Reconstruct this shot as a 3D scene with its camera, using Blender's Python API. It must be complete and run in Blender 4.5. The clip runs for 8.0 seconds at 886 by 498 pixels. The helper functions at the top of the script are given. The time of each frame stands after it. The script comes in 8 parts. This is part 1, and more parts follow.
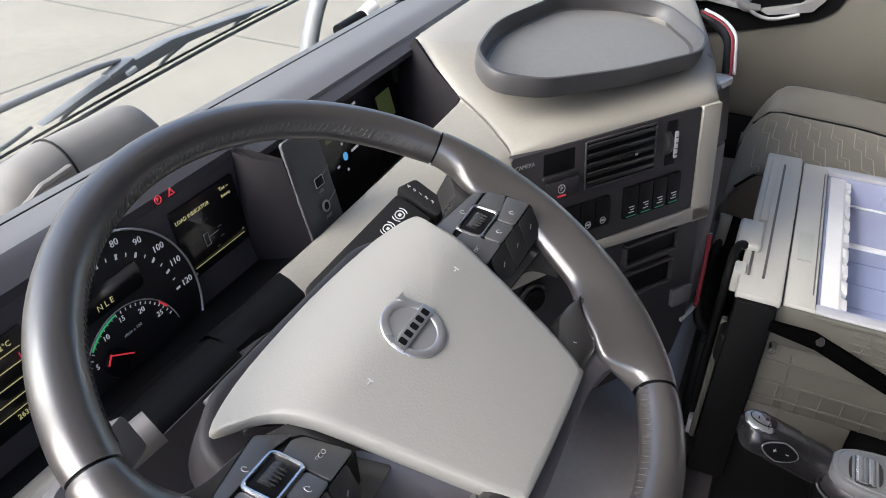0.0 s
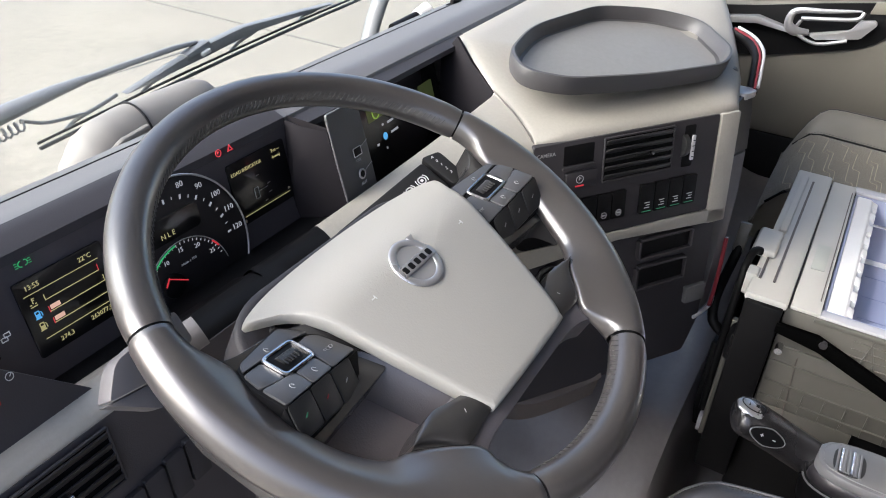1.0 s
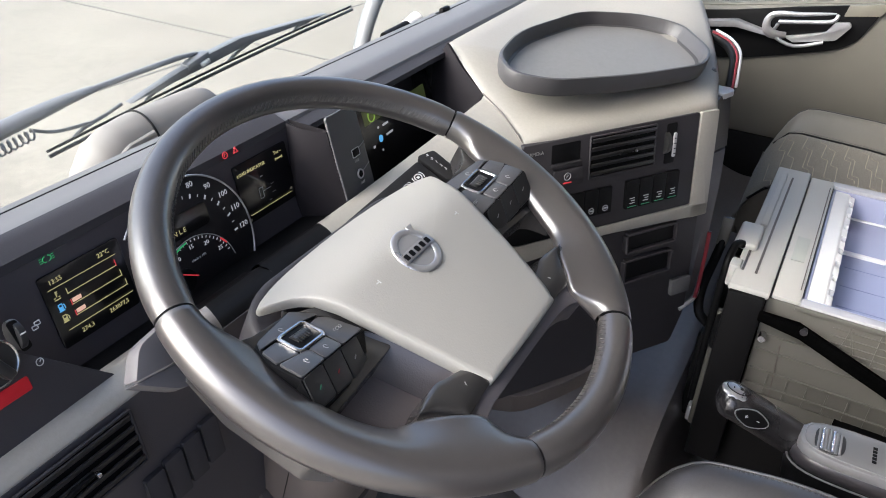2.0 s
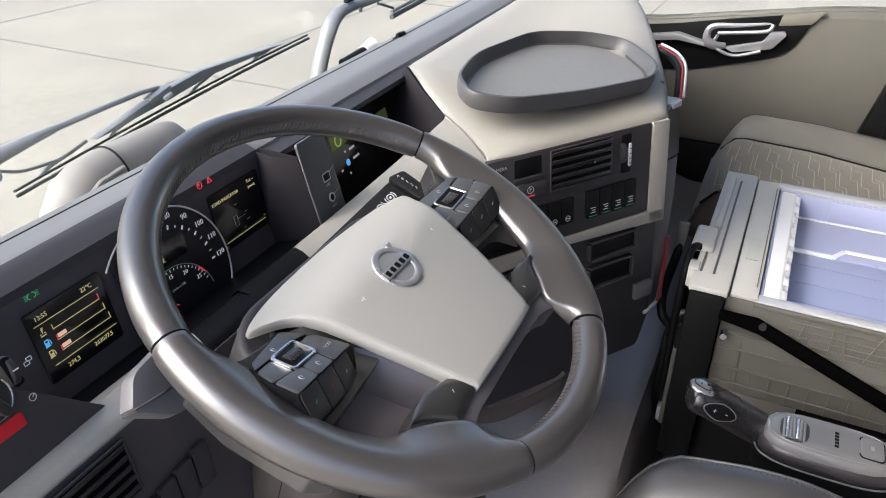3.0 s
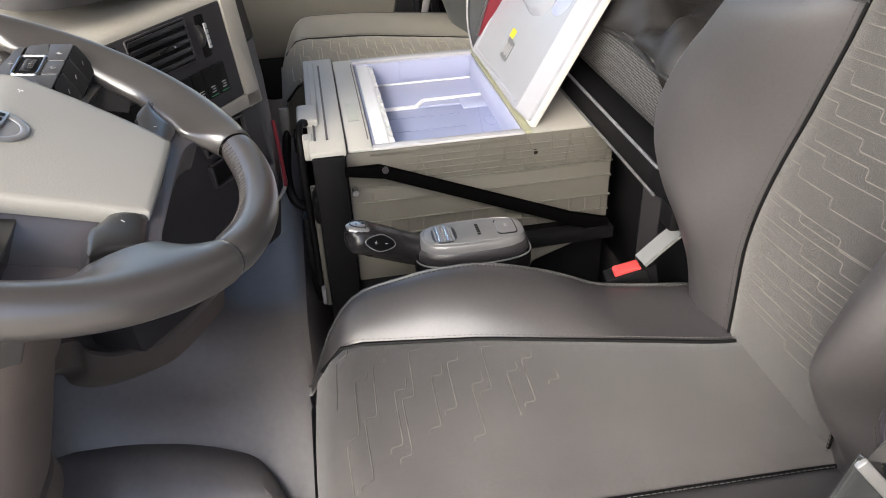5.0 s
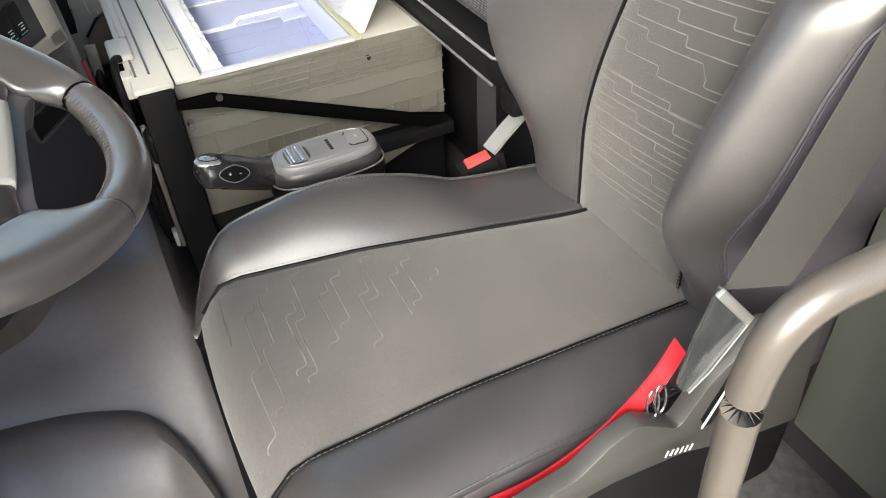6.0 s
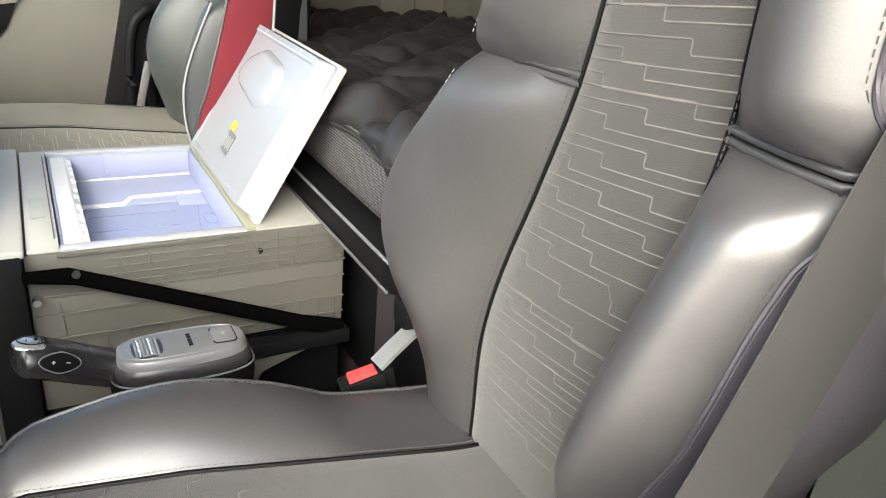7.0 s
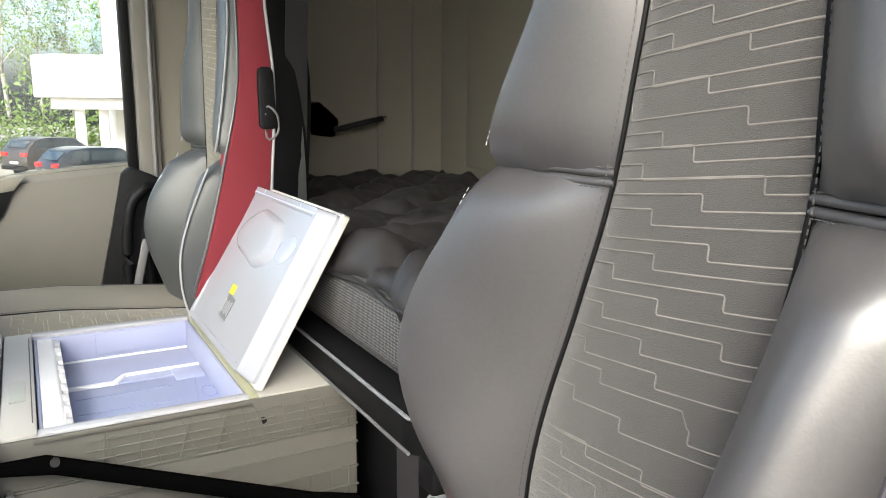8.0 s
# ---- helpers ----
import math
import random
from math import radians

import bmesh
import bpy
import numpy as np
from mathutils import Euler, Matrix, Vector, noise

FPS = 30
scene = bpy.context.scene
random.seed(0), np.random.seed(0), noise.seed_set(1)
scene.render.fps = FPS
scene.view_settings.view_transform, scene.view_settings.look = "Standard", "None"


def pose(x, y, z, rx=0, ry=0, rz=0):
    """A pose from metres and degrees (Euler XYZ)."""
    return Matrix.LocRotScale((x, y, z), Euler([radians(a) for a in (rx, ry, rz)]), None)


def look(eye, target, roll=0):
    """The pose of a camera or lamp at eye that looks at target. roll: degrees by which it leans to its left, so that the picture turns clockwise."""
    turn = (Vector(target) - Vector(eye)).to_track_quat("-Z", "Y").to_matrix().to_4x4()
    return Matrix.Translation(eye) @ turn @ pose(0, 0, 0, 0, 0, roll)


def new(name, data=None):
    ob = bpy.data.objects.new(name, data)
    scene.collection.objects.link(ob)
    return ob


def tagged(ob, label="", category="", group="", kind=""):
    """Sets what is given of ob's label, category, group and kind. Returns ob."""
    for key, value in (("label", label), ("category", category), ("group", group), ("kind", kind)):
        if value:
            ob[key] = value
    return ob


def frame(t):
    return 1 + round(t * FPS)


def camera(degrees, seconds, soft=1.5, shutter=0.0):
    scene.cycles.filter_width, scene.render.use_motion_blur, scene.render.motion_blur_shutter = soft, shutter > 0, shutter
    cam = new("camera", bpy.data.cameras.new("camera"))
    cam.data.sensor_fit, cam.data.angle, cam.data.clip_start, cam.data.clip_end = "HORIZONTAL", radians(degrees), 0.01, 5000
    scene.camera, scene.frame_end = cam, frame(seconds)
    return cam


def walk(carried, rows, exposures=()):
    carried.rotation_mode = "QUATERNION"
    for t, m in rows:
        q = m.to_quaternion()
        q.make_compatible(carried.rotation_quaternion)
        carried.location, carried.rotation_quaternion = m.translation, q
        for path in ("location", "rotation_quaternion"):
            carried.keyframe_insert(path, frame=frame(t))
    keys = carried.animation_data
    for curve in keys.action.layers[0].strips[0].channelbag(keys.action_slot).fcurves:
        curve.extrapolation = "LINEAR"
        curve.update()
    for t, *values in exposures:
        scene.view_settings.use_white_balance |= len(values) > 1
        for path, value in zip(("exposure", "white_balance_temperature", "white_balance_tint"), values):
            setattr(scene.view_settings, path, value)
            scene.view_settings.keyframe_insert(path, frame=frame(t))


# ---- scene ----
cam = camera(60.7, 8.0, soft=1.0)
ROWS = [
    (0.0, -1.022, 0.133, 1.268, 55.75, -0.81, -65.00),
    (0.5, -1.069, 0.072, 1.273, 56.57, -1.99, -62.75),
    (1.0, -1.101, 0.047, 1.281, 56.69, -2.02, -59.20),
    (2.5, -1.162, 0.026, 1.294, 58.02, -1.03, -61.68),
    (3.0, -1.177, 0.032, 1.299, 59.14, -0.34, -64.78),
    (3.5, -1.198, 0.065, 1.276, 60.22, 0.29, -75.11),
    (4.0, -1.226, 0.072, 1.252, 60.84, 0.36, -84.39),
    (4.5, -1.246, 0.075, 1.205, 59.60, 0.71, -89.64),
    (5.0, -1.243, 0.072, 1.148, 57.40, 2.12, -100.29),
    (5.2, -1.259, 0.103, 1.139, 55.65, 3.15, -105.08),
    (6.3, -1.230, 0.122, 1.172, 48.68, 1.57, -117.72),
    (6.5, -1.216, 0.091, 1.163, 52.32, -1.09, -118.23),
    (7.0, -1.162, 0.010, 1.083, 66.05, -4.95, -117.90),
    (7.5, -1.121, -0.042, 1.044, 77.10, -3.40, -120.10),
    (8.0, -1.080, -0.018, 1.013, 79.00, -0.45, -118.92),
]
EXPOSURES = [(0.0, 1.82, 6050, 10), (0.6, 1.92, 6080, 10), (1.1, 2.0, 6080, 10), (2.4, 2.0, 6100, 10), (3.2, 1.91, 6120, 10), (4.5, 1.92, 6250, 9), (5.2, 2.1, 6450, 9), (6.5, 2.4, 6380, 2), (8.0, 2.13, 6220, 5)]
walk(cam, [(t, pose(x, y, z, rx, ry, rz)) for t, x, y, z, rx, ry, rz in ROWS], EXPOSURES)

# ---- light ----
world = bpy.data.worlds.new("sky")
scene.world = world
world.use_nodes = True
sky = world.node_tree.nodes.new("ShaderNodeTexSky")
sky.sky_type, sky.sun_disc = "NISHITA", False
sky.sun_elevation, sky.sun_rotation = radians(35.1), radians(309.6)
sky.air_density, sky.dust_density, sky.ozone_density = 0.8, 5.0, 1.2
background = world.node_tree.nodes["Background"]
background.inputs["Strength"].default_value = 0.14
world.node_tree.links.new(sky.outputs["Color"], background.inputs["Color"])
sun = new("sun", bpy.data.lights.new("sun", "SUN"))
sun.data.energy, sun.data.angle, sun.data.color = 1.35, radians(50), (1.0, 0.97, 0.93)
sun.matrix_world = look((-5.8, 4.8, 5.3), (0, 0, 0))


# ---- materials ----
def mat(name, color, rough=0.5, metal=0.0, grain=0.0, grain_scale=900.0, vary=0.06, vary_scale=9.0, spec=0.5, sheen=0.0, coat=0.0, emit=None, emit_strength=0.0, speck=0.0, speck_scale=60.0):
    """A surface with fine grain relief and slow change of tone and gloss."""
    m = bpy.data.materials.new(name)
    m.use_nodes = True
    nt = m.node_tree
    bsdf = nt.nodes["Principled BSDF"]
    bsdf.inputs["Metallic"].default_value = metal
    bsdf.inputs["Specular IOR Level"].default_value = spec
    bsdf.inputs["Sheen Weight"].default_value = sheen
    bsdf.inputs["Coat Weight"].default_value, bsdf.inputs["Coat Roughness"].default_value = coat, 0.28
    if emit:
        bsdf.inputs["Emission Color"].default_value = (*emit, 1)
        bsdf.inputs["Emission Strength"].default_value = emit_strength
    co = nt.nodes.new("ShaderNodeTexCoord")
    slow = nt.nodes.new("ShaderNodeTexNoise")
    slow.inputs["Scale"].default_value, slow.inputs["Detail"].default_value = vary_scale, 5
    nt.links.new(co.outputs["Object"], slow.inputs["Vector"])
    ramp = nt.nodes.new("ShaderNodeMapRange")
    ramp.inputs["From Min"].default_value, ramp.inputs["From Max"].default_value = 0.3, 0.7
    ramp.inputs["To Min"].default_value, ramp.inputs["To Max"].default_value = 1 - vary, 1 + vary
    nt.links.new(slow.outputs["Fac"], ramp.inputs["Value"])
    mul = nt.nodes.new("ShaderNodeVectorMath")
    mul.operation = "SCALE"
    mul.inputs[0].default_value = color
    if speck > 0:
        dots = nt.nodes.new("ShaderNodeTexNoise")
        dots.inputs["Scale"].default_value, dots.inputs["Detail"].default_value = speck_scale, 4
        nt.links.new(co.outputs["Object"], dots.inputs["Vector"])
        span_of = nt.nodes.new("ShaderNodeMapRange")
        span_of.inputs["From Min"].default_value, span_of.inputs["From Max"].default_value = 0.32, 0.68
        span_of.inputs["To Min"].default_value, span_of.inputs["To Max"].default_value = 1 - speck, 1 + speck
        nt.links.new(dots.outputs["Fac"], span_of.inputs["Value"])
        both = nt.nodes.new("ShaderNodeMath")
        both.operation = "MULTIPLY"
        nt.links.new(ramp.outputs["Result"], both.inputs[0])
        nt.links.new(span_of.outputs["Result"], both.inputs[1])
        nt.links.new(both.outputs["Value"], mul.inputs["Scale"])
    else:
        nt.links.new(ramp.outputs["Result"], mul.inputs["Scale"])
    nt.links.new(mul.outputs["Vector"], bsdf.inputs["Base Color"])
    rr = nt.nodes.new("ShaderNodeMapRange")
    rr.inputs["To Min"].default_value, rr.inputs["To Max"].default_value = max(0.02, rough - 0.04), min(1, rough + 0.04)
    nt.links.new(slow.outputs["Fac"], rr.inputs["Value"])
    nt.links.new(rr.outputs["Result"], bsdf.inputs["Roughness"])
    if grain > 0:
        fine = nt.nodes.new("ShaderNodeTexNoise")
        fine.inputs["Scale"].default_value, fine.inputs["Detail"].default_value = grain_scale, 2
        nt.links.new(co.outputs["Object"], fine.inputs["Vector"])
        bump = nt.nodes.new("ShaderNodeBump")
        bump.inputs["Strength"].default_value, bump.inputs["Distance"].default_value = grain, 0.0006
        nt.links.new(fine.outputs["Fac"], bump.inputs["Height"])
        nt.links.new(bump.outputs["Normal"], bsdf.inputs["Normal"])
    return m


M_PAD = mat("dark grey soft dash plastic", (0.125, 0.122, 0.124), 0.45, grain=0.35, grain_scale=700)
M_DARK = mat("black dash plastic", (0.03, 0.028, 0.031), 0.6, grain=0.3, grain_scale=800, spec=0.35)
M_CLUSTER = mat("dark cluster plastic", (0.06, 0.055, 0.062), 0.55, grain=0.15, spec=0.3)
M_PANEL = mat("dark violet grey panel plastic", (0.05, 0.046, 0.05), 0.5, grain=0.25, grain_scale=800)
M_STRUT = mat("dull black steel", (0.002, 0.002, 0.002), 0.8, spec=0.0)
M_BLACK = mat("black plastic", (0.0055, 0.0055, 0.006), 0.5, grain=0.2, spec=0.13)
M_BEIGE = mat("warm beige soft plastic", (0.285, 0.27, 0.24), 0.55, grain=0.3, grain_scale=650, vary=0.04, speck=0.03, speck_scale=240)
M_BAG = mat("pale beige airbag cover", (0.315, 0.305, 0.275), 0.5, grain=0.25, grain_scale=600, vary=0.025)
M_LEATHER = mat("dark wheel leather", (0.046, 0.0425, 0.0415), 0.29, grain=0.06, grain_scale=500, vary=0.1, vary_scale=10, speck=0.03, speck_scale=160, spec=1.0, coat=0.4)
M_SATIN = mat("satin black plastic", (0.026, 0.026, 0.026), 0.33, grain=0.1)
M_CHROME = mat("brushed chrome", (0.62, 0.62, 0.62), 0.22, metal=1.0, vary=0.03)
M_SILVER = mat("silver paint plastic", (0.42, 0.42, 0.43), 0.35, metal=0.6, vary=0.03)
M_SEAT = mat("dark grey seat leather", (0.046, 0.0435, 0.045), 0.42, grain=0.16, grain_scale=480, vary=0.14, vary_scale=7, speck=0.08, speck_scale=220, spec=1.0, coat=0.15)
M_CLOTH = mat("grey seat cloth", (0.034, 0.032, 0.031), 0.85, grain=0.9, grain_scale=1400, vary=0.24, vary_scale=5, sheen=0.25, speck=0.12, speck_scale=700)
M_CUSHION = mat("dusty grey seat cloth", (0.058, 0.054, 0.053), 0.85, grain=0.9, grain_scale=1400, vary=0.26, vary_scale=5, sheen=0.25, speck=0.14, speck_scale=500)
# Cream toned down: shade on the drawer's sides is in this colour.
M_BOX = mat("shaded cream fridge plastic", (0.1, 0.0955, 0.083), 0.5, grain=0.1, vary=0.04)
M_WHITE = mat("white fridge plastic", (0.4, 0.4, 0.42), 0.22, vary=0.015)
M_LINER = mat("bluish white liner", (0.34, 0.366, 0.51), 0.35, vary=0.02)
M_FLOOR = mat("dark rubber floor", (0.12, 0.118, 0.118), 0.4, grain=0.5, grain_scale=300, speck=0.25, speck_scale=50)
M_TUNNEL = mat("grey vinyl tunnel cover", (0.14, 0.128, 0.125), 0.38, grain=0.25, grain_scale=420, vary=0.1, vary_scale=6, speck=0.05, speck_scale=90, spec=0.6)
M_WALL = mat("beige cab trim", (0.155, 0.145, 0.118), 0.65, grain=0.4, grain_scale=500, vary=0.03)
# Unseen headliner, made pale so it bounces fill light into the cab.
M_HEADLINER = mat("pale bounce headliner", (0.55, 0.53, 0.48), 0.8, grain=0.5, grain_scale=400, vary=0.04)
M_BED = mat("black quilted cover", (0.017, 0.0158, 0.0154), 0.52, grain=0.7, grain_scale=500, sheen=0.0, spec=0.6, vary=0.2, vary_scale=25)
M_MATT = mat("dark mesh mattress side", (0.03, 0.03, 0.029), 0.75, grain=1.0, grain_scale=800)
dots = M_MATT.node_tree.nodes.new("ShaderNodeTexVoronoi")
dots.inputs["Scale"].default_value, dots.inputs["Randomness"].default_value = 210.0, 0.15
mesh_co = M_MATT.node_tree.nodes.new("ShaderNodeTexCoord")
M_MATT.node_tree.links.new(mesh_co.outputs["Object"], dots.inputs["Vector"])
dot_ramp = M_MATT.node_tree.nodes.new("ShaderNodeMapRange")
for key, value in (("From Min", 0.25), ("From Max", 0.5), ("To Min", 0.14), ("To Max", 0.02)):
    dot_ramp.inputs[key].default_value = value
M_MATT.node_tree.links.new(dots.outputs["Distance"], dot_ramp.inputs["Value"])
M_MATT.node_tree.links.new(dot_ramp.outputs["Result"], M_MATT.node_tree.nodes["Principled BSDF"].inputs["Base Color"])
M_RED = mat("red seat cloth", (0.14, 0.006, 0.014), 0.8, grain=0.7, grain_scale=1100, sheen=0.04)
M_CONC = mat("pale concrete", (0.275, 0.248, 0.2), 0.85, grain=0.8, grain_scale=30, vary=0.12, vary_scale=0.5, speck=0.08, speck_scale=14)
M_RUBBER = mat("wiper rubber", (0.07, 0.072, 0.075), 0.5, grain=0.2)


# ---- building blocks ----
def part(name, bm, material, parent=None, label="", smooth=True, angle=40):
    me = bpy.data.meshes.new(name)
    bmesh.ops.recalc_face_normals(bm, faces=bm.faces)
    bm.to_mesh(me)
    bm.free()
    if smooth:
        me.shade_smooth()
        me.set_sharp_from_angle(angle=radians(angle))
    if material:
        me.materials.append(material)
    ob = new(name, me)
    if parent:
        ob.parent = parent
        ob.matrix_parent_inverse = parent.matrix_basis.inverted()
    if label:
        ob["label"] = label
    return ob


def thing(name, at, label, category, group="", kind=""):
    ob = new(name)
    ob.empty_display_size = 0.05
    ob.matrix_basis = Matrix.Translation(at)
    return tagged(ob, label, category, group, kind)


def frame_of(origin, u, v):
    """A matrix with x along u, y along v as far as it is square to u, and z out of both."""
    u = Vector(u).normalized()
    n = u.cross(Vector(v)).normalized()
    w = n.cross(u)
    return Matrix.Translation(origin) @ Matrix((u, w, n)).transposed().to_4x4()


def soften(bm, width, segments=2, angle=25):
    if width > 0:
        edges = [e for e in bm.edges if len(e.link_faces) == 2 and e.calc_face_angle(0) > radians(angle)]
        bmesh.ops.bevel(bm, geom=edges, offset=width, segments=segments, affect="EDGES", profile=0.5, clamp_overlap=True)
    return bm


def block(size, m=None, bevel=0.003, segments=2):
    """A box of that size round the middle of m."""
    bm = bmesh.new()
    bmesh.ops.create_cube(bm, size=1.0, matrix=Matrix.Diagonal((*size, 1)))
    soften(bm, min(bevel, 0.45 * min(size)), segments)
    if m is not None:
        bm.transform(m)
    return bm


def span(a, b, bevel=0.003, segments=2):
    """A box from corner a to corner b."""
    a, b = Vector(a), Vector(b)
    s = [abs(q - p) for p, q in zip(a, b)]
    return block(s, Matrix.Translation((a + b) / 2), bevel, segments)


def prism(outline, depth, m=None, bevel=0.002, segments=2):
    """An outline in the xy plane of m, thickened from z = 0 to depth."""
    bm = bmesh.new()
    low = [bm.verts.new((x, y, 0)) for x, y in outline]
    high = [bm.verts.new((x, y, depth)) for x, y in outline]
    bm.faces.new(low[::-1])
    bm.faces.new(high)
    for i in range(len(low)):
        j = (i + 1) % len(low)
        bm.faces.new((low[i], low[j], high[j], high[i]))
    bmesh.ops.recalc_face_normals(bm, faces=bm.faces)
    soften(bm, bevel, segments)
    if m is not None:
        bm.transform(m)
    return bm


def section(profile, x0, x1, bevel=0.0, segments=2):
    """A closed outline of (y, z) run along x from x0 to x1."""
    m = Matrix(((0, 0, 1, x0), (1, 0, 0, 0), (0, 1, 0, 0), (0, 0, 0, 1)))
    return prism(profile, x1 - x0, m, bevel, segments)


def rounded(points, radius, steps=4):
    """The outline with its corners rounded; radius may be one number or one for each corner."""
    out, n = [], len(points)
    for i, p in enumerate(points):
        r = radius[i] if isinstance(radius, (list, tuple)) else radius
        p = Vector(p)
        a, b = Vector(points[i - 1]) - p, Vector(points[(i + 1) % n]) - p
        r = min(r, 0.45 * a.length, 0.45 * b.length)
        if r <= 0:
            out.append(tuple(p))
            continue
        s, e = p + a.normalized() * r, p + b.normalized() * r
        for k in range(steps + 1):
            t = k / steps
            q = s * (1 - t) ** 2 + p * 2 * t * (1 - t) + e * t * t
            out.append(tuple(q))
    return out


def rect(w, h, r=0.0, cx=0.0, cy=0.0, steps=4):
    pts = [(cx - w / 2, cy - h / 2), (cx + w / 2, cy - h / 2), (cx + w / 2, cy + h / 2), (cx - w / 2, cy + h / 2)]
    return rounded(pts, r, steps) if r else pts


def circle(r, n=32, cx=0.0, cy=0.0, ry=None):
    return [(cx + r * math.cos(2 * math.pi * k / n), cy + (ry or r) * math.sin(2 * math.pi * k / n)) for k in range(n)]


def spline(points, steps=6, closed=False):
    """A smooth line through the points."""
    P = [Vector(p) for p in points]
    n, out = len(P), []
    for i in range(n if closed else n - 1):
        a = P[(i - 1) % n] if closed or i > 0 else P[0]
        b, c = P[i], P[(i + 1) % n]
        d = P[(i + 2) % n] if closed or i + 2 < n else P[-1]
        for k in range(steps):
            t = k / steps
            out.append(0.5 * ((2 * b) + (c - a) * t + (2 * a - 5 * b + 4 * c - d) * t * t + (3 * b - a - 3 * c + d) * t ** 3))
    if not closed:
        out.append(P[-1])
    return out


def tube(points, radius, seg=10, closed=False, flat=1.0, up=(0, 0, 1)):
    """A round bar along the points; radius may be a list. flat squeezes it along up."""
    P = [Vector(p) for p in points]
    n = len(P)
    R = radius if isinstance(radius, (list, tuple)) else [radius] * n
    bm = bmesh.new()
    rings = []
    for i, p in enumerate(P):
        if closed:
            d = P[(i + 1) % n] - P[i - 1]
        else:
            d = P[min(i + 1, n - 1)] - P[max(i - 1, 0)]
        d.normalize()
        side = d.cross(Vector(up))
        if side.length < 1e-4:
            side = d.cross(Vector((1, 0, 0)))
        side.normalize()
        w = side.cross(d)
        rings.append([bm.verts.new(p + (side * math.cos(2 * math.pi * k / seg) + w * flat * math.sin(2 * math.pi * k / seg)) * R[i]) for k in range(seg)])
    for i in range(n if closed else n - 1):
        a, b = rings[i], rings[(i + 1) % n]
        for k in range(seg):
            bm.faces.new((a[k], a[(k + 1) % seg], b[(k + 1) % seg], b[k]))
    if not closed:
        bm.faces.new(rings[0][::-1])
        bm.faces.new(rings[-1])
    return bm


def skin(rows, closed_u=False, caps=False):
    """A surface through rows of points."""
    bm = bmesh.new()
    V = [[bm.verts.new(p) for p in row] for row in rows]
    for a, b in zip(V, V[1:]):
        n = len(a)
        for k in range(n if closed_u else n - 1):
            bm.faces.new((a[k], a[(k + 1) % n], b[(k + 1) % n], b[k]))
    if caps:
        bm.faces.new(V[0][::-1])
        bm.faces.new(V[-1])
    return bm


def join(*bms):
    out = bmesh.new()
    for b in bms:
        me = bpy.data.meshes.new("tmp")
        b.to_mesh(me)
        b.free()
        out.from_mesh(me)
        bpy.data.meshes.remove(me)
    return out


def thicken(bm, t):
    bmesh.ops.recalc_face_normals(bm, faces=bm.faces)
    bmesh.ops.solidify(bm, geom=bm.faces[:], thickness=t)
    return bm


def lettering(name, text, size, m, material, parent, thick=0.0004, align="CENTER"):
    """Words in the built-in font, as a thin mesh lying on m's xy plane."""
    cu = bpy.data.curves.new(name, "FONT")
    cu.body, cu.size, cu.extrude, cu.align_x, cu.align_y = text, size, thick, align, "CENTER"
    cu.resolution_u, cu.offset = 2, -0.012 * size
    ob = bpy.data.objects.new(name, cu)
    me = bpy.data.meshes.new_from_object(ob)
    bpy.data.objects.remove(ob)
    bpy.data.curves.remove(cu)
    me.transform(m)
    me.materials.clear()
    me.materials.append(material)
    out = new(name, me)
    out.parent = parent
    out.matrix_parent_inverse = parent.matrix_basis.inverted()
    return out


def stretch(a, b, t):
    return a + (b - a) * t


def bar(a, b, w, h=None, bevel=0.001):
    """A straight bar from a to b, w wide and h high."""
    a, b = Vector(a), Vector(b)
    d = b - a
    m = frame_of((a + b) / 2, d, Vector((0, 0, 1)) if abs(d.normalized().z) < 0.95 else Vector((1, 0, 0)))
    return block((d.length, h or w, w), m, bevel)


def table(pairs, z):
    """Reads a value at z between the given (z, value) pairs."""
    if z <= pairs[0][0]:
        return pairs[0][1]
    for (z0, a), (z1, b) in zip(pairs, pairs[1:]):
        if z <= z1:
            t = (z - z0) / (z1 - z0)
            t = t * t * (3 - 2 * t)
            return a + (b - a) * t
    return pairs[-1][1]


def along(pairs, z):
    """Reads a value at z from a smooth line through the given (z, value) pairs."""
    if z <= pairs[0][0]:
        return pairs[0][1]
    if z >= pairs[-1][0]:
        return pairs[-1][1]
    i = next(k for k in range(len(pairs) - 1) if z <= pairs[k + 1][0])
    (z0, a), (z1, b) = pairs[i], pairs[i + 1]
    before, after = pairs[max(i - 1, 0)], pairs[min(i + 2, len(pairs) - 1)]
    ma = (b - before[1]) / (z1 - before[0]) * (z1 - z0)
    mb = (after[1] - a) / (after[0] - z0) * (z1 - z0)
    t = (z - z0) / (z1 - z0)
    return (2 * t ** 3 - 3 * t * t + 1) * a + (t ** 3 - 2 * t * t + t) * ma + (3 * t * t - 2 * t ** 3) * b + (t ** 3 - t * t) * mb


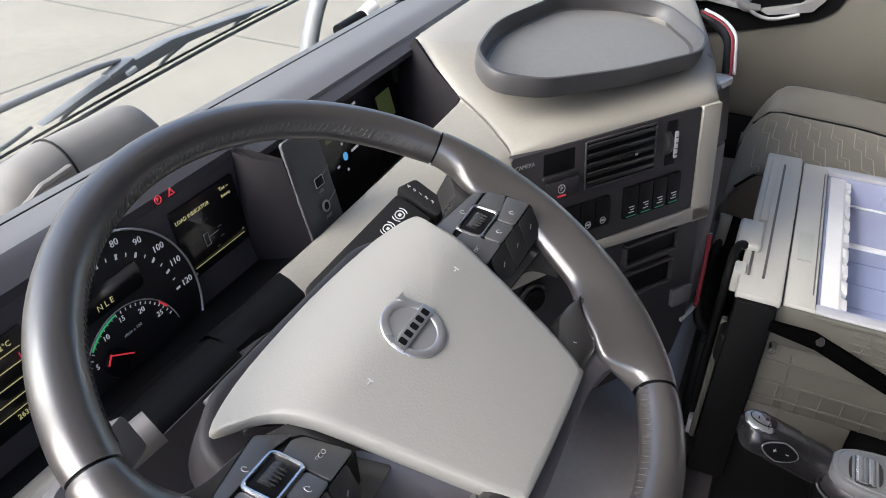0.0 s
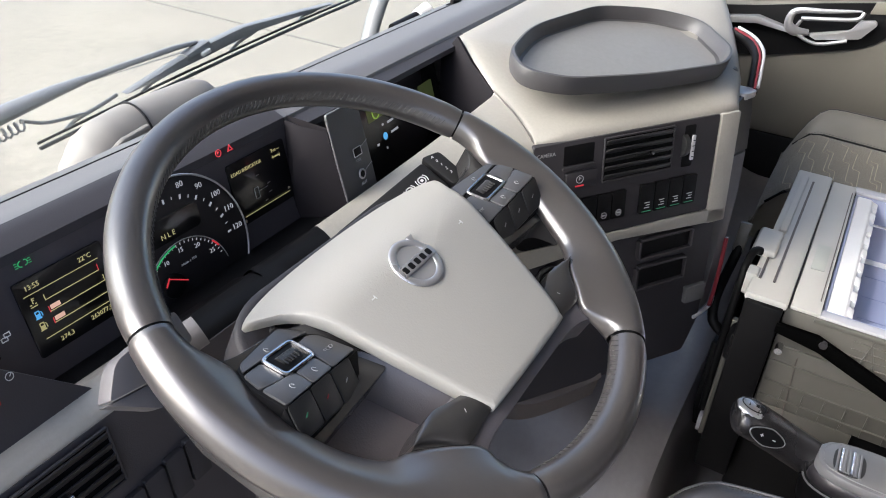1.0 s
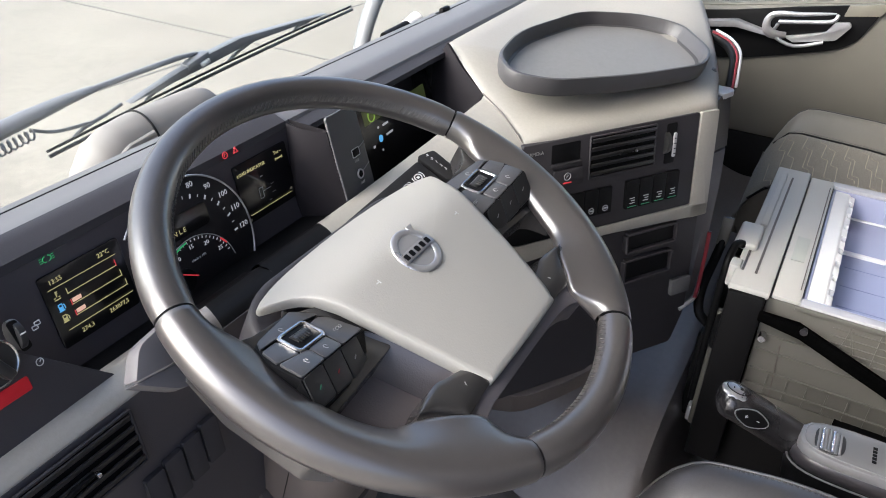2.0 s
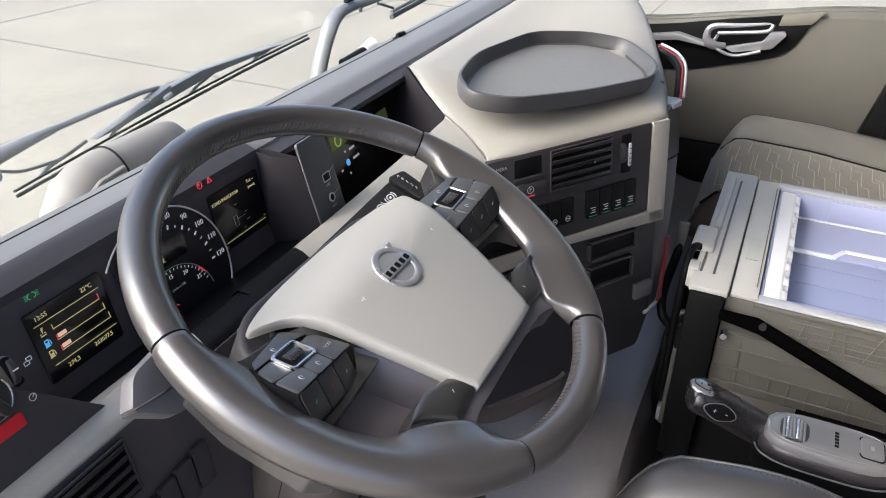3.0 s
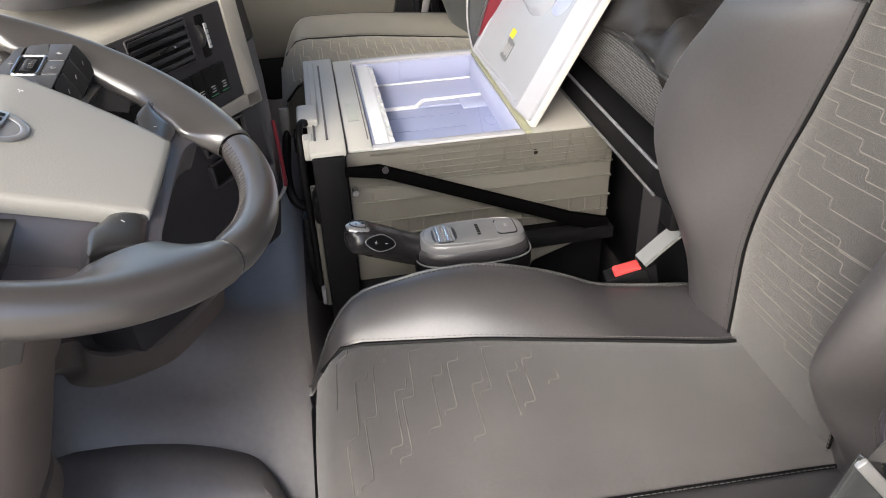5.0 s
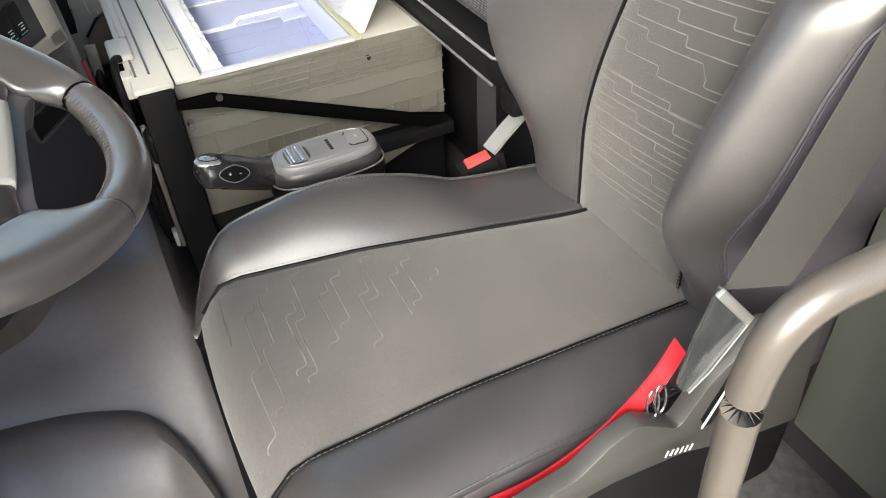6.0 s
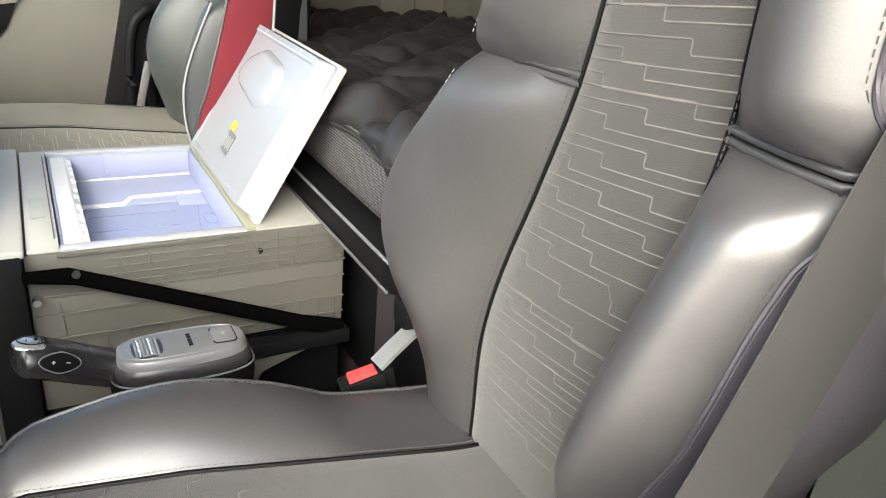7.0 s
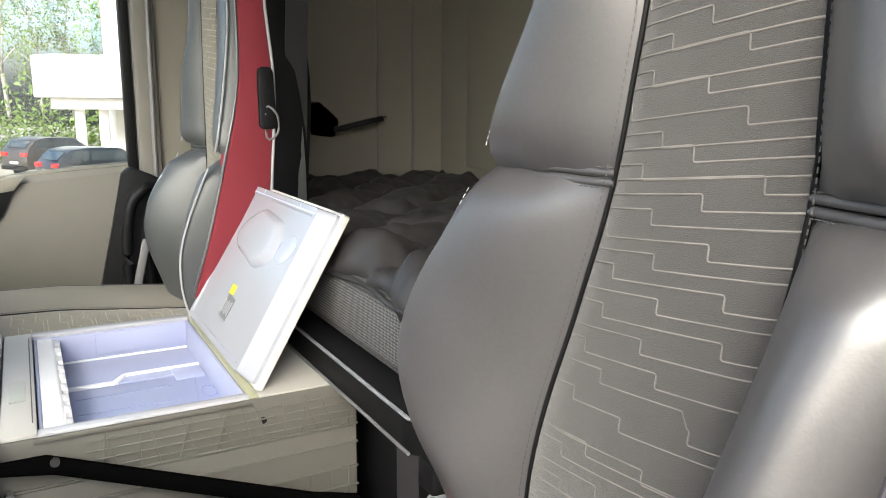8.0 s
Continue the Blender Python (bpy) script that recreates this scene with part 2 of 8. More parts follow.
def glass_material():
    m = bpy.data.materials.new("clear window glass")
    m.use_nodes = True
    nt = m.node_tree
    nt.nodes.remove(nt.nodes["Principled BSDF"])
    clear, gloss = nt.nodes.new("ShaderNodeBsdfTransparent"), nt.nodes.new("ShaderNodeBsdfGlossy")
    clear.inputs["Color"].default_value = (0.95, 0.97, 0.96, 1)
    gloss.inputs["Roughness"].default_value = 0.01
    mix = nt.nodes.new("ShaderNodeMixShader")
    mix.inputs["Fac"].default_value = 0.05
    nt.links.new(clear.outputs["BSDF"], mix.inputs[1])
    nt.links.new(gloss.outputs["BSDF"], mix.inputs[2])
    nt.links.new(mix.outputs["Shader"], nt.nodes["Material Output"].inputs["Surface"])
    return m


def glow(name, color, strength):
    return mat(name, tuple(0.3 * c for c in color), 0.5, vary=0.0, emit=color, emit_strength=strength)


M_GLASS = glass_material()
G_YELLOW = glow("yellow display light", (1.0, 0.88, 0.4), 0.075)
G_WHITE = glow("white print light", (0.9, 0.9, 0.95), 0.07)
G_RED = glow("red lamp light", (1.0, 0.06, 0.08), 0.13)
G_REDDIM = glow("dim red key light", (0.8, 0.05, 0.08), 0.02)
G_GREENDIM = glow("dim green switch light", (0.1, 0.7, 0.35), 0.03)
G_GREEN = glow("green lamp light", (0.1, 0.9, 0.3), 0.06)
G_BLUE = glow("blue display light", (0.15, 0.55, 1.0), 0.16)
G_PINK = glow("pale orange display light", (1.0, 0.6, 0.45), 0.16)
M_SCREEN = mat("black display glass", (0.006, 0.006, 0.007), 0.12, vary=0.0, coat=0.3)
M_PRINT = mat("pale print", (0.55, 0.55, 0.55), 0.6, vary=0.0)
M_PRINTDIM = mat("grey print", (0.3, 0.3, 0.3), 0.6, vary=0.0)
M_STITCH = mat("grey thread", (0.3, 0.3, 0.3), 0.8, vary=0.05)
M_STITCHDARK = mat("grey thread", (0.06, 0.058, 0.058), 0.7, vary=0.05)
M_WEAVE = mat("pale woven line", (0.13, 0.123, 0.114), 0.85, vary=0.2, vary_scale=40)
M_SIDE = mat("violet grey seat side leather", (0.058, 0.053, 0.064), 0.45, grain=0.4, grain_scale=380)
M_BELTWEB = mat("grey belt webbing", (0.038, 0.037, 0.036), 0.7, grain=0.9, grain_scale=900)
M_BUCKLE = mat("red buckle plastic", (0.5, 0.05, 0.05), 0.4, vary=0.03)
M_STRAP = mat("bright red strap", (0.5, 0.012, 0.02), 0.55, grain=0.4, grain_scale=700)
M_WARMGREY = mat("brown grey column plastic", (0.1, 0.083, 0.074), 0.5, grain=0.35, grain_scale=600)
M_GREYLEVER = mat("grey lever plastic", (0.13, 0.123, 0.125), 0.5, grain=0.15)
M_PSEATCLOTH = mat("olive grey seat cloth", (0.155, 0.137, 0.102), 0.85, grain=0.9, grain_scale=1200, sheen=0.2)
M_WEAVEOLIVE = mat("pale olive woven line", (0.36, 0.32, 0.24), 0.85, vary=0.2, vary_scale=40)
M_BADGESILVER = mat("satin grey silver", (0.45, 0.45, 0.46), 0.35, metal=0.3)
M_EXT = mat("grey painted wiper steel", (0.17, 0.175, 0.185), 0.4, grain=0.15)
M_HUMP = mat("grey beige sensor cover", (0.2, 0.19, 0.175), 0.6, grain=0.3)
M_WHITEWALL = mat("white render", (0.75, 0.74, 0.72), 0.85, vary=0.05, vary_scale=1.0)
M_LEAF = mat("spring leaves", (0.11, 0.17, 0.035), 0.6, vary=0.4, vary_scale=1.5)
M_BARK = mat("pale birch bark", (0.3, 0.28, 0.25), 0.8, vary=0.4, vary_scale=3)
M_CARBROWN = mat("bronze brown car paint", (0.04, 0.033, 0.03), 0.3, metal=0.3, coat=0.4)
M_CARBLUE = mat("dark blue grey car paint", (0.012, 0.015, 0.018), 0.3, metal=0.3, coat=0.4)
M_TYRE = mat("tyre rubber", (0.02, 0.02, 0.02), 0.8)
M_CARGLASS = mat("dark car glass", (0.03, 0.04, 0.045), 0.08, vary=0.0)
M_TAIL = mat("red tail lamp", (0.6, 0.02, 0.02), 0.25, vary=0.0)


# ---- cab shell ----
def structure(name, bm, material, label=""):
    return tagged(part(name, bm, material, None, label), kind="structure")


structure("floor", span((-1.14, -1.24, -0.06), (1.12, 0.92, 0.0), 0.0), M_FLOOR)
structure("cab_base", span((-1.05, -1.15, -1.5), (1.0, 0.85, -0.062), 0.0), M_BLACK)
structure("ceiling", span((-1.18, -1.24, 1.95), (1.12, 0.62, 2.0), 0.0), M_HEADLINER)
structure("wall_back", span((-1.12, -1.24, 0.0), (1.07, -1.2, 1.95), 0.0), M_WALL)
structure("wall_bunk_side", span((1.07, -1.24, 0.0), (1.12, -0.34, 1.95), 0.0), M_WALL)
structure("wall_passenger_header", span((1.07, -0.34, 1.62), (1.12, 0.62, 1.95), 0.0), M_HEADLINER)
structure("pillar_passenger_front", section([(0.9, 0.8), (0.62, 1.95), (0.56, 1.95), (0.76, 0.8)], 1.07, 1.12), M_WALL)
structure("wall_passenger_low_front", span((1.07, 0.56, 0.0), (1.12, 0.92, 0.8), 0.0), M_BLACK)
structure("wall_driver_rear", span((-1.18, -1.24, 0.0), (-1.12, -0.62, 1.95), 0.0), M_WALL)
structure("wall_driver_header", span((-1.18, -0.62, 1.78), (-1.12, 0.62, 1.95), 0.0), M_WALL)
structure("pillar_driver_front", section([(0.9, 0.8), (0.62, 1.95), (0.56, 1.95), (0.76, 0.8)], -1.18, -1.12), M_PAD)
structure("wall_driver_low_front", span((-1.18, 0.66, 0.0), (-1.12, 0.92, 0.8), 0.0), M_BLACK)
structure("wall_front_low", span((-1.18, 0.9, 0.0), (1.12, 0.95, 0.76), 0.0), M_BLACK)
structure("wall_front_header", span((-1.12, 0.6, 1.78), (1.07, 0.66, 1.95), 0.0), M_HEADLINER)
W = frame_of((-1.12, 0.9, 0.76), (1, 0, 0), (0, -0.26, 1.06))
pane = structure("windscreen_pane", prism([(0, 0), (2.19, 0), (2.19, 1.06), (0, 1.06)], 0.005, W, 0.0), M_GLASS)
pane.visible_shadow = False
# wiper well in front of the dash, behind the glass
structure("dash_well", section([(0.9, 0.74), (0.9, 0.755), (0.72, 0.80), (0.72, 0.785)], -1.12, 1.07), M_BLACK)

# ---- outside ----
FALL = 0.028


def ground(x):
    """Height of the yard, which falls away to the passenger side."""
    return -1.42 - FALL * x


SLOPE = Matrix.Translation((0, 0, -1.42)) @ Matrix(((1, 0, 0, 0), (0, 1, 0, 0), (-FALL, 0, 1, 0), (0, 0, 0, 1)))
bm = span((-600, -600, -0.08), (600, 600, 0.0), 0.0)
bm.transform(SLOPE)
structure("ground", bm, M_CONC, "pale weathered concrete yard")
M_JOINT = mat("dark joint filler", (0.17, 0.158, 0.135), 0.9)
for k in range(7):
    bm = span((-30, 2.3 + 4.2 * k, -0.01), (60, 2.33 + 4.2 * k, 0.004), 0.0)
    bm.transform(SLOPE)
    structure("ground_joint", bm, M_JOINT)
for k in range(8):
    bm = span((-9.4 + 5 * k, 1.5, -0.01), (-9.37 + 5 * k, 40, 0.005), 0.0)
    bm.transform(SLOPE)
    structure("ground_joint", bm, M_JOINT)


def clump_tree(x, y, height, spread, seed, group=""):
    rnd = random.Random(seed)
    base = Vector((x, y, ground(x)))
    t = thing("tree", base, "tall leafy spring tree at the edge of the yard", "tree", group)
    line = [base + Vector((rnd.uniform(-0.1, 0.1) * k, rnd.uniform(-0.1, 0.1) * k, height * k / 6)) for k in range(7)]
    bits = [tube(line, [0.16 * (1 - 0.13 * k) for k in range(7)], 8)]
    limbs = []
    for k in range(12):
        p = line[2 + k % 4] + Vector((0, 0, rnd.uniform(0, 0.6)))
        a = rnd.uniform(0, 6.28)
        tip = p + Vector((math.cos(a) * spread * rnd.uniform(0.5, 1), math.sin(a) * spread * rnd.uniform(0.5, 1), rnd.uniform(0.5, 2.0)))
        limbs.append((p, tip))
        bits.append(tube([p, (p + tip) / 2 + Vector((0, 0, 0.2)), tip], [0.06, 0.04, 0.015], 6))
    part("trunk", join(*bits), M_BARK, t)
    verts, faces = [], []
    for k in range(2600):
        if rnd.random() < 0.75:
            p, tip = limbs[rnd.randrange(len(limbs))]
            c = p.lerp(tip, rnd.uniform(0.35, 1.15)) + Vector([rnd.gauss(0, 0.42) for _ in range(3)])
        else:
            c = line[rnd.randrange(3, 7)] + Vector([rnd.gauss(0, 0.6) for _ in range(3)])
        s = rnd.uniform(0.06, 0.15)
        u = Vector([rnd.gauss(0, 1) for _ in range(3)]).normalized() * s
        w = Vector([rnd.gauss(0, 1) for _ in range(3)]).normalized() * s
        n = len(verts)
        verts += [c - u, c - w * 0.6, c + u, c + w * 0.6]
        faces.append((n, n + 1, n + 2, n + 3))
    me = bpy.data.meshes.new("crown")
    me.from_pydata(verts, [], faces)
    me.materials.append(M_LEAF)
    crown = new("crown", me)
    crown.parent = t
    crown.matrix_parent_inverse = t.matrix_basis.inverted()
    return t


rnd = random.Random(5)
for k in range(11):
    clump_tree(58 + rnd.uniform(-3, 5), -13 + 2.0 * k + rnd.uniform(-0.8, 0.8), rnd.uniform(11, 17), rnd.uniform(1.8, 2.8), 20 + k, "trees behind the yard")
# low hedge under the trees
rnd = random.Random(9)
verts, faces = [], []
for k in range(12000):
    x = rnd.uniform(52, 55)
    c = Vector((x, rnd.uniform(-14, 9), ground(x) + abs(rnd.gauss(0, 1.9))))
    s = rnd.uniform(0.1, 0.22)
    u = Vector([rnd.gauss(0, 1) for _ in range(3)]).normalized() * s
    w = Vector([rnd.gauss(0, 1) for _ in range(3)]).normalized() * s
    n = len(verts)
    verts += [c - u, c - w * 0.6, c + u, c + w * 0.6]
    faces.append((n, n + 1, n + 2, n + 3))
me = bpy.data.meshes.new("hedge")
me.from_pydata(verts, [], faces)
me.materials.append(M_LEAF)
tagged(new("hedge", me), "dense green bushes along the yard", "hedge", kind="stuff")


def entrance_building():
    b = thing("building", (46, -5, ground(46)), "white building with a rounded canopy on columns", "building")
    lift = 0.87
    part("canopy", prism(rounded([(43.6, -1.9), (45.4, -0.8), (48, -0.9), (49, -3), (49, -12), (44.2, -12), (43.2, -5)], 0.9, 6), 2.2, Matrix.Translation((0, 0, 0.22 + lift)), 0.06), M_WHITEWALL, b)
    part("soffit", prism(rounded([(44.2, -2.3), (45.6, -1.6), (48, -1.7), (48.6, -3.4), (48.6, -11), (44.8, -11), (43.9, -5)], 0.9, 6), 0.62, Matrix.Translation((0, 0, -0.4 + lift)), 0.05), M_WHITEWALL, b)
    for x, y in ((45.0, -2.95), (45.1, -4.15), (45.2, -7.0)):
        part("column", tube([(x, y, ground(x) - 0.05), (x, y, -0.38 + lift)], 0.26, 20), M_WHITEWALL, b)
    part("wall", span((48.4, -16, ground(48) - 0.3), (53, -5.1, 6.5 + lift), 0.02), M_WHITEWALL, b)
    for k in range(3):
        for z0, z1 in ((-3.0 + lift, -0.9 + lift), (2.6 + lift, 4.6 + lift)):
            y = -5.6 - 2.4 * k
            w = part("window", span((48.3, y - 1.5, z0), (48.38, y, z1), 0.0), M_CARGLASS, b)
            part("frame", span((48.26, y - 0.8, z0), (48.36, y - 0.7, z1), 0.0), M_WHITEWALL, w)
            part("frame", span((48.26, y - 1.5, z1 - 0.1), (48.37, y, z1), 0.0), M_WHITEWALL, w)


entrance_building()


def car(name, m, paint, label, tall=0.0):
    """A parked estate car, length along x, its tail at x = 0."""
    c = thing(name, m.translation, label, "car", "parked cars")
    side = rounded([(0.05, 0.35), (0.0, 0.75), (0.12, 0.98 + tall), (0.55, 1.42 + tall), (1.2, 1.5 + tall), (2.6, 1.45 + tall), (3.3, 1.02 + tall), (4.5, 0.82 + tall), (4.65, 0.5), (4.55, 0.3)], 0.12, 3)
    body = prism([(x, z) for x, z in side], 1.76, Matrix(((1, 0, 0, 0), (0, 0, 1, -0.88), (0, 1, 0, 0), (0, 0, 0, 1))), 0.06, 2)
    body.transform(m)
    part("body", body, paint, c)
    for y in (-0.885, 0.885):
        for x0, x1 in ((0.5, 1.3), (1.36, 2.15), (2.2, 3.05)):
            top = 1.38 + tall if x0 > 0.6 else 1.36 + tall
            pts = [(x0, 1.02 + tall), (x1, 1.02 + tall), (x1 if x0 < 2 else 2.62, top), (x0 + (0.22 if x0 < 1 else 0), top)]
            g = prism(rounded(pts, 0.05, 3), 0.012, Matrix(((1, 0, 0, 0), (0, 0, 1, y - 0.006), (0, 1, 0, 0), (0, 0, 0, 1))), 0.0)
            g.transform(m)
            part("side_window", g, M_CARGLASS, c)
        for x in (0.85, 3.75):
            w = tube([(x, y - 0.1 if y > 0 else y + 0.1, 0.33), (x, y + 0.01 if y > 0 else y - 0.01, 0.33)], 0.33, 24)
            w.transform(m)
            tyre = part("tyre", w, M_TYRE, c)
            r = tube([(x, y, 0.33), (x, y + 0.025 if y > 0 else y - 0.025, 0.33)], 0.22, 20)
            r.transform(m)
            part("rim", r, M_SILVER, tyre)
    back = prism(rect(1.3, 0.4, 0.06), 0.02, frame_of((0.3, 0, 1.2 + tall), (0, -1, 0), (0.43, 0, 0.44)), 0.0)
    back.transform(m)
    part("rear_window", back, M_CARGLASS, c)
    for y in (-0.66, 0.66):
        lamp = span((-0.01, y - 0.2, 0.78 + tall * 0.6), (0.2, y + 0.2, 0.95 + tall * 0.6), 0.02)
        lamp.transform(m)
        part("tail_lamp", lamp, M_TAIL, c)
    plate = span((-0.012, -0.26, 0.6), (0.03, 0.26, 0.71), 0.004)
    plate.transform(m)
    part("number_plate", plate, M_WHITEWALL, c)
    bump = span((-0.06, -0.84, 0.32), (0.12, 0.84, 0.52), 0.04)
    bump.transform(m)
    part("bumper", bump, M_BLACK, c)


car("parked_car", pose(31.5, -0.75, ground(32.5), 0, 0, -66), M_CARBLUE, "dark blue-grey estate car parked on the yard")
car("parked_car", pose(39.0, 0.35, ground(40), 0, 0, -54), M_CARBROWN, "bronze brown off-road car parked near the bushes", 0.28)


# ---- dashboard ----
dash = thing("dashboard", (-0.4, 0.6, 0.0), "dark grey and beige dashboard with lit instrument cluster", "dashboard")
PAD = [(0.72, 0.79), (0.72, 0.905), (0.712, 0.917), (0.69, 0.9225), (0.655, 0.931), (0.634, 0.9363), (0.624, 0.9366), (0.616, 0.935), (0.6, 0.929), (0.5965, 0.922), (0.6, 0.912), (0.62, 0.9), (0.7, 0.79)]
part("top_pad", section(PAD, -1.1, 1.06, 0.0), M_PAD, dash)
# Dark strip: shade on the pad's driver-facing slope, put in as colour.
part("pad_slope_shade", section([(0.63, 0.9385), (0.622, 0.939), (0.614, 0.9372), (0.597, 0.931), (0.5935, 0.924), (0.6, 0.92), (0.62, 0.93)], -1.09, -0.505), M_DARK, dash)
part("pad_seam", section([(0.693, 0.9225), (0.6905, 0.9232), (0.6895, 0.9215), (0.692, 0.9208)], -1.09, 1.05), M_BLACK, dash)
part("pad_hook", join(span((0.035, 0.688, 0.918), (0.062, 0.697, 0.93), 0.003), span((0.03, 0.692, 0.917), (0.068, 0.702, 0.922), 0.002)), M_BLACK, dash, "small black hook")
CF = frame_of((-0.68, 0.584, 0.868), (1, 0, 0), (0, 0.19, 1))


def on_cluster(x, z, out=0.0):
    """Local place on the cluster's face for a world x and height."""
    return (x + 0.68, (z - 0.868) * 1.018)


part("cluster_face", section([(0.62, 0.924), (0.5955, 0.924), (0.572, 0.80), (0.61, 0.79)], -1.09, -0.505), M_CLUSTER, dash)
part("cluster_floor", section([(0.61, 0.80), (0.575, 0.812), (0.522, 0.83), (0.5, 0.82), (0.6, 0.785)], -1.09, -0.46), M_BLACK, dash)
M_COWL = mat("violet black cowl plastic", (0.015, 0.0135, 0.0155), 0.75, grain=0.3, spec=0.1)
# arched wall between the cluster and the socket panel
rows = []
for k in range(13):
    t = k / 12
    z = stretch(0.80, 0.93, t)
    bulge = math.sin(t * math.pi) * 0.012
    rows.append([(-0.514 + 0.006 * t, 0.594, z), (-0.512 - bulge, 0.57 + 0.004 * t, z), (-0.51 - 0.6 * bulge, 0.53 + 0.024 * t, z), (-0.5045, 0.499 + 0.038 * t, z), (-0.499, 0.502 + 0.038 * t, z), (-0.497, 0.6, z)])
part("cluster_side_wall", skin(rows), M_COWL, dash)


def cluster_plate(name, x0, x1, z0, z1, material, h, parent=dash, r=0.003, h0=0.0):
    a, b = on_cluster(x0, z0), on_cluster(x1, z1)
    return part(name, prism(rect(b[0] - a[0], b[1] - a[1], r, (a[0] + b[0]) / 2, (a[1] + b[1]) / 2), h, CF @ Matrix.Translation((0, 0, h0)), 0.0005), material, parent)


def cl(x, z, h=0.0, turn=0.0):
    p = on_cluster(x, z)
    return CF @ Matrix.Translation((p[0], p[1], h)) @ pose(0, 0, 0, 0, 0, turn)


def cluster_bar(name, xa, za, xb, zb, w, material, parent, h=0.0035):
    a, b = Vector((*on_cluster(xa, za), h)), Vector((*on_cluster(xb, zb), h))
    d = b - a
    m = CF @ frame_of((a + b) / 2, d, Vector((-d.y, d.x, 0)))
    return part(name, block((d.length, w, 0.0006), m, 0.0), material, parent, smooth=False)


left_display = cluster_plate("left_display", -0.849, -0.764, 0.836, 0.907, M_SCREEN, 0.0025)
cluster_bar("screen_line", -0.844, 0.8935, -0.772, 0.8935, 0.0005, G_YELLOW, left_display)
cluster_bar("screen_line", -0.84, 0.8515, -0.768, 0.8515, 0.0005, G_YELLOW, left_display)
lettering("clock", "13:55", 0.0062, cl(-0.834, 0.8992, 0.0031), G_YELLOW, left_display)
lettering("temperature", "22°C", 0.0062, cl(-0.783, 0.8995, 0.0031), G_YELLOW, left_display)
lettering("trip", "274,3", 0.006, cl(-0.822, 0.844, 0.0031), G_YELLOW, left_display)
lettering("odometer", "263077,5", 0.006, cl(-0.786, 0.8455, 0.0031), G_YELLOW, left_display)
for k, (z, fill) in enumerate(((0.886, 0), (0.8745, 1), (0.8635, 2))):
    x0, x1 = -0.828, -0.775 + 0.002 * k
    cluster_bar("gauge_line", x0, z - 0.003, x1, z - 0.003, 0.0006, G_YELLOW, left_display)
    cluster_bar("gauge_end", x0, z - 0.0035, x0, z + 0.002, 0.0006, G_RED if fill else G_YELLOW, left_display)
    cluster_bar("gauge_end", x1, z - 0.0035, x1, z + 0.003, 0.0006, G_RED if k == 0 else G_YELLOW, left_display)
    if fill:
        cluster_plate("gauge_fill", x0 + 0.0015, x0 + 0.011, z - 0.002, z + 0.002, G_PINK, 0.0006, left_display, 0.0008, 0.0026)
    icon = G_BLUE if k == 1 else G_YELLOW
    # fuel pumps for the two tanks, a thermometer over a wave for the engine
    if fill:
        for xa, za, xb, zb in ((-0.8405, 0.003, -0.837, 0.003), (-0.8405, 0.0, -0.837, 0.0), (-0.8405, -0.0035, -0.8405, 0.003), (-0.837, -0.0035, -0.837, 0.003), (-0.8415, -0.0035, -0.836, -0.0035), (-0.836, 0.002, -0.835, 0.0005), (-0.835, 0.0005, -0.835, -0.0025)):
            cluster_bar("gauge_icon", xa, z + za, xb, z + zb, 0.0007, icon, left_display)
        cluster_plate("gauge_icon", -0.8402, -0.8373, z - 0.0033, z - 0.0003, icon, 0.0005, left_display, 0.0003, 0.0026)
    else:
        for xa, za, xb, zb in ((-0.8385, -0.001, -0.8385, 0.004), (-0.8385, 0.0035, -0.8365, 0.0035), (-0.8385, 0.0018, -0.837, 0.0018), (-0.8415, -0.0035, -0.8355, -0.0035), (-0.8415, -0.0015, -0.84, -0.0015), (-0.837, -0.0015, -0.8355, -0.0015)):
            cluster_bar("gauge_icon", xa, z + za, xb, z + zb, 0.0007, icon, left_display)
right_display = cluster_plate("right_display", -0.606, -0.518, 0.843, 0.912, M_SCREEN, 0.0025)
lettering("display_title", "LOAD INDICATOR", 0.0054, cl(-0.603, 0.9005, 0.0031), G_YELLOW, right_display, align="LEFT")
lettering("display_unit", "Tot --", 0.0056, cl(-0.534, 0.9045, 0.0031), G_YELLOW, right_display)
lettering("display_unit", "(tonne)", 0.0042, cl(-0.534, 0.8975, 0.0031), G_YELLOW, right_display)
cluster_bar("screen_line", -0.598, 0.852, -0.526, 0.852, 0.0005, G_YELLOW, right_display)
for a, b, c, d in ((-0.577, 0.876, -0.571, 0.876), (-0.571, 0.876, -0.571, 0.864), (-0.571, 0.864, -0.577, 0.864), (-0.577, 0.864, -0.577, 0.876), (-0.571, 0.871, -0.557, 0.871), (-0.557, 0.874, -0.552, 0.874), (-0.557, 0.864, -0.552, 0.864), (-0.57, 0.888, -0.566, 0.888), (-0.565, 0.857, -0.561, 0.857)):
    cluster_bar("truck_symbol", a, b, c, d, 0.0005, M_PRINTDIM, right_display)
cluster_plate("fuel_symbol", -0.6005, -0.5975, 0.8455, 0.8485, M_WEAVEOLIVE, 0.0005, right_display, 0.0005, 0.0026)
cluster_plate("lock_symbol", -0.5275, -0.524, 0.8545, 0.857, M_WEAVEOLIVE, 0.0005, right_display, 0.001, 0.0026)
# round speedometer between the displays
DIAL = (-0.69, 0.845)


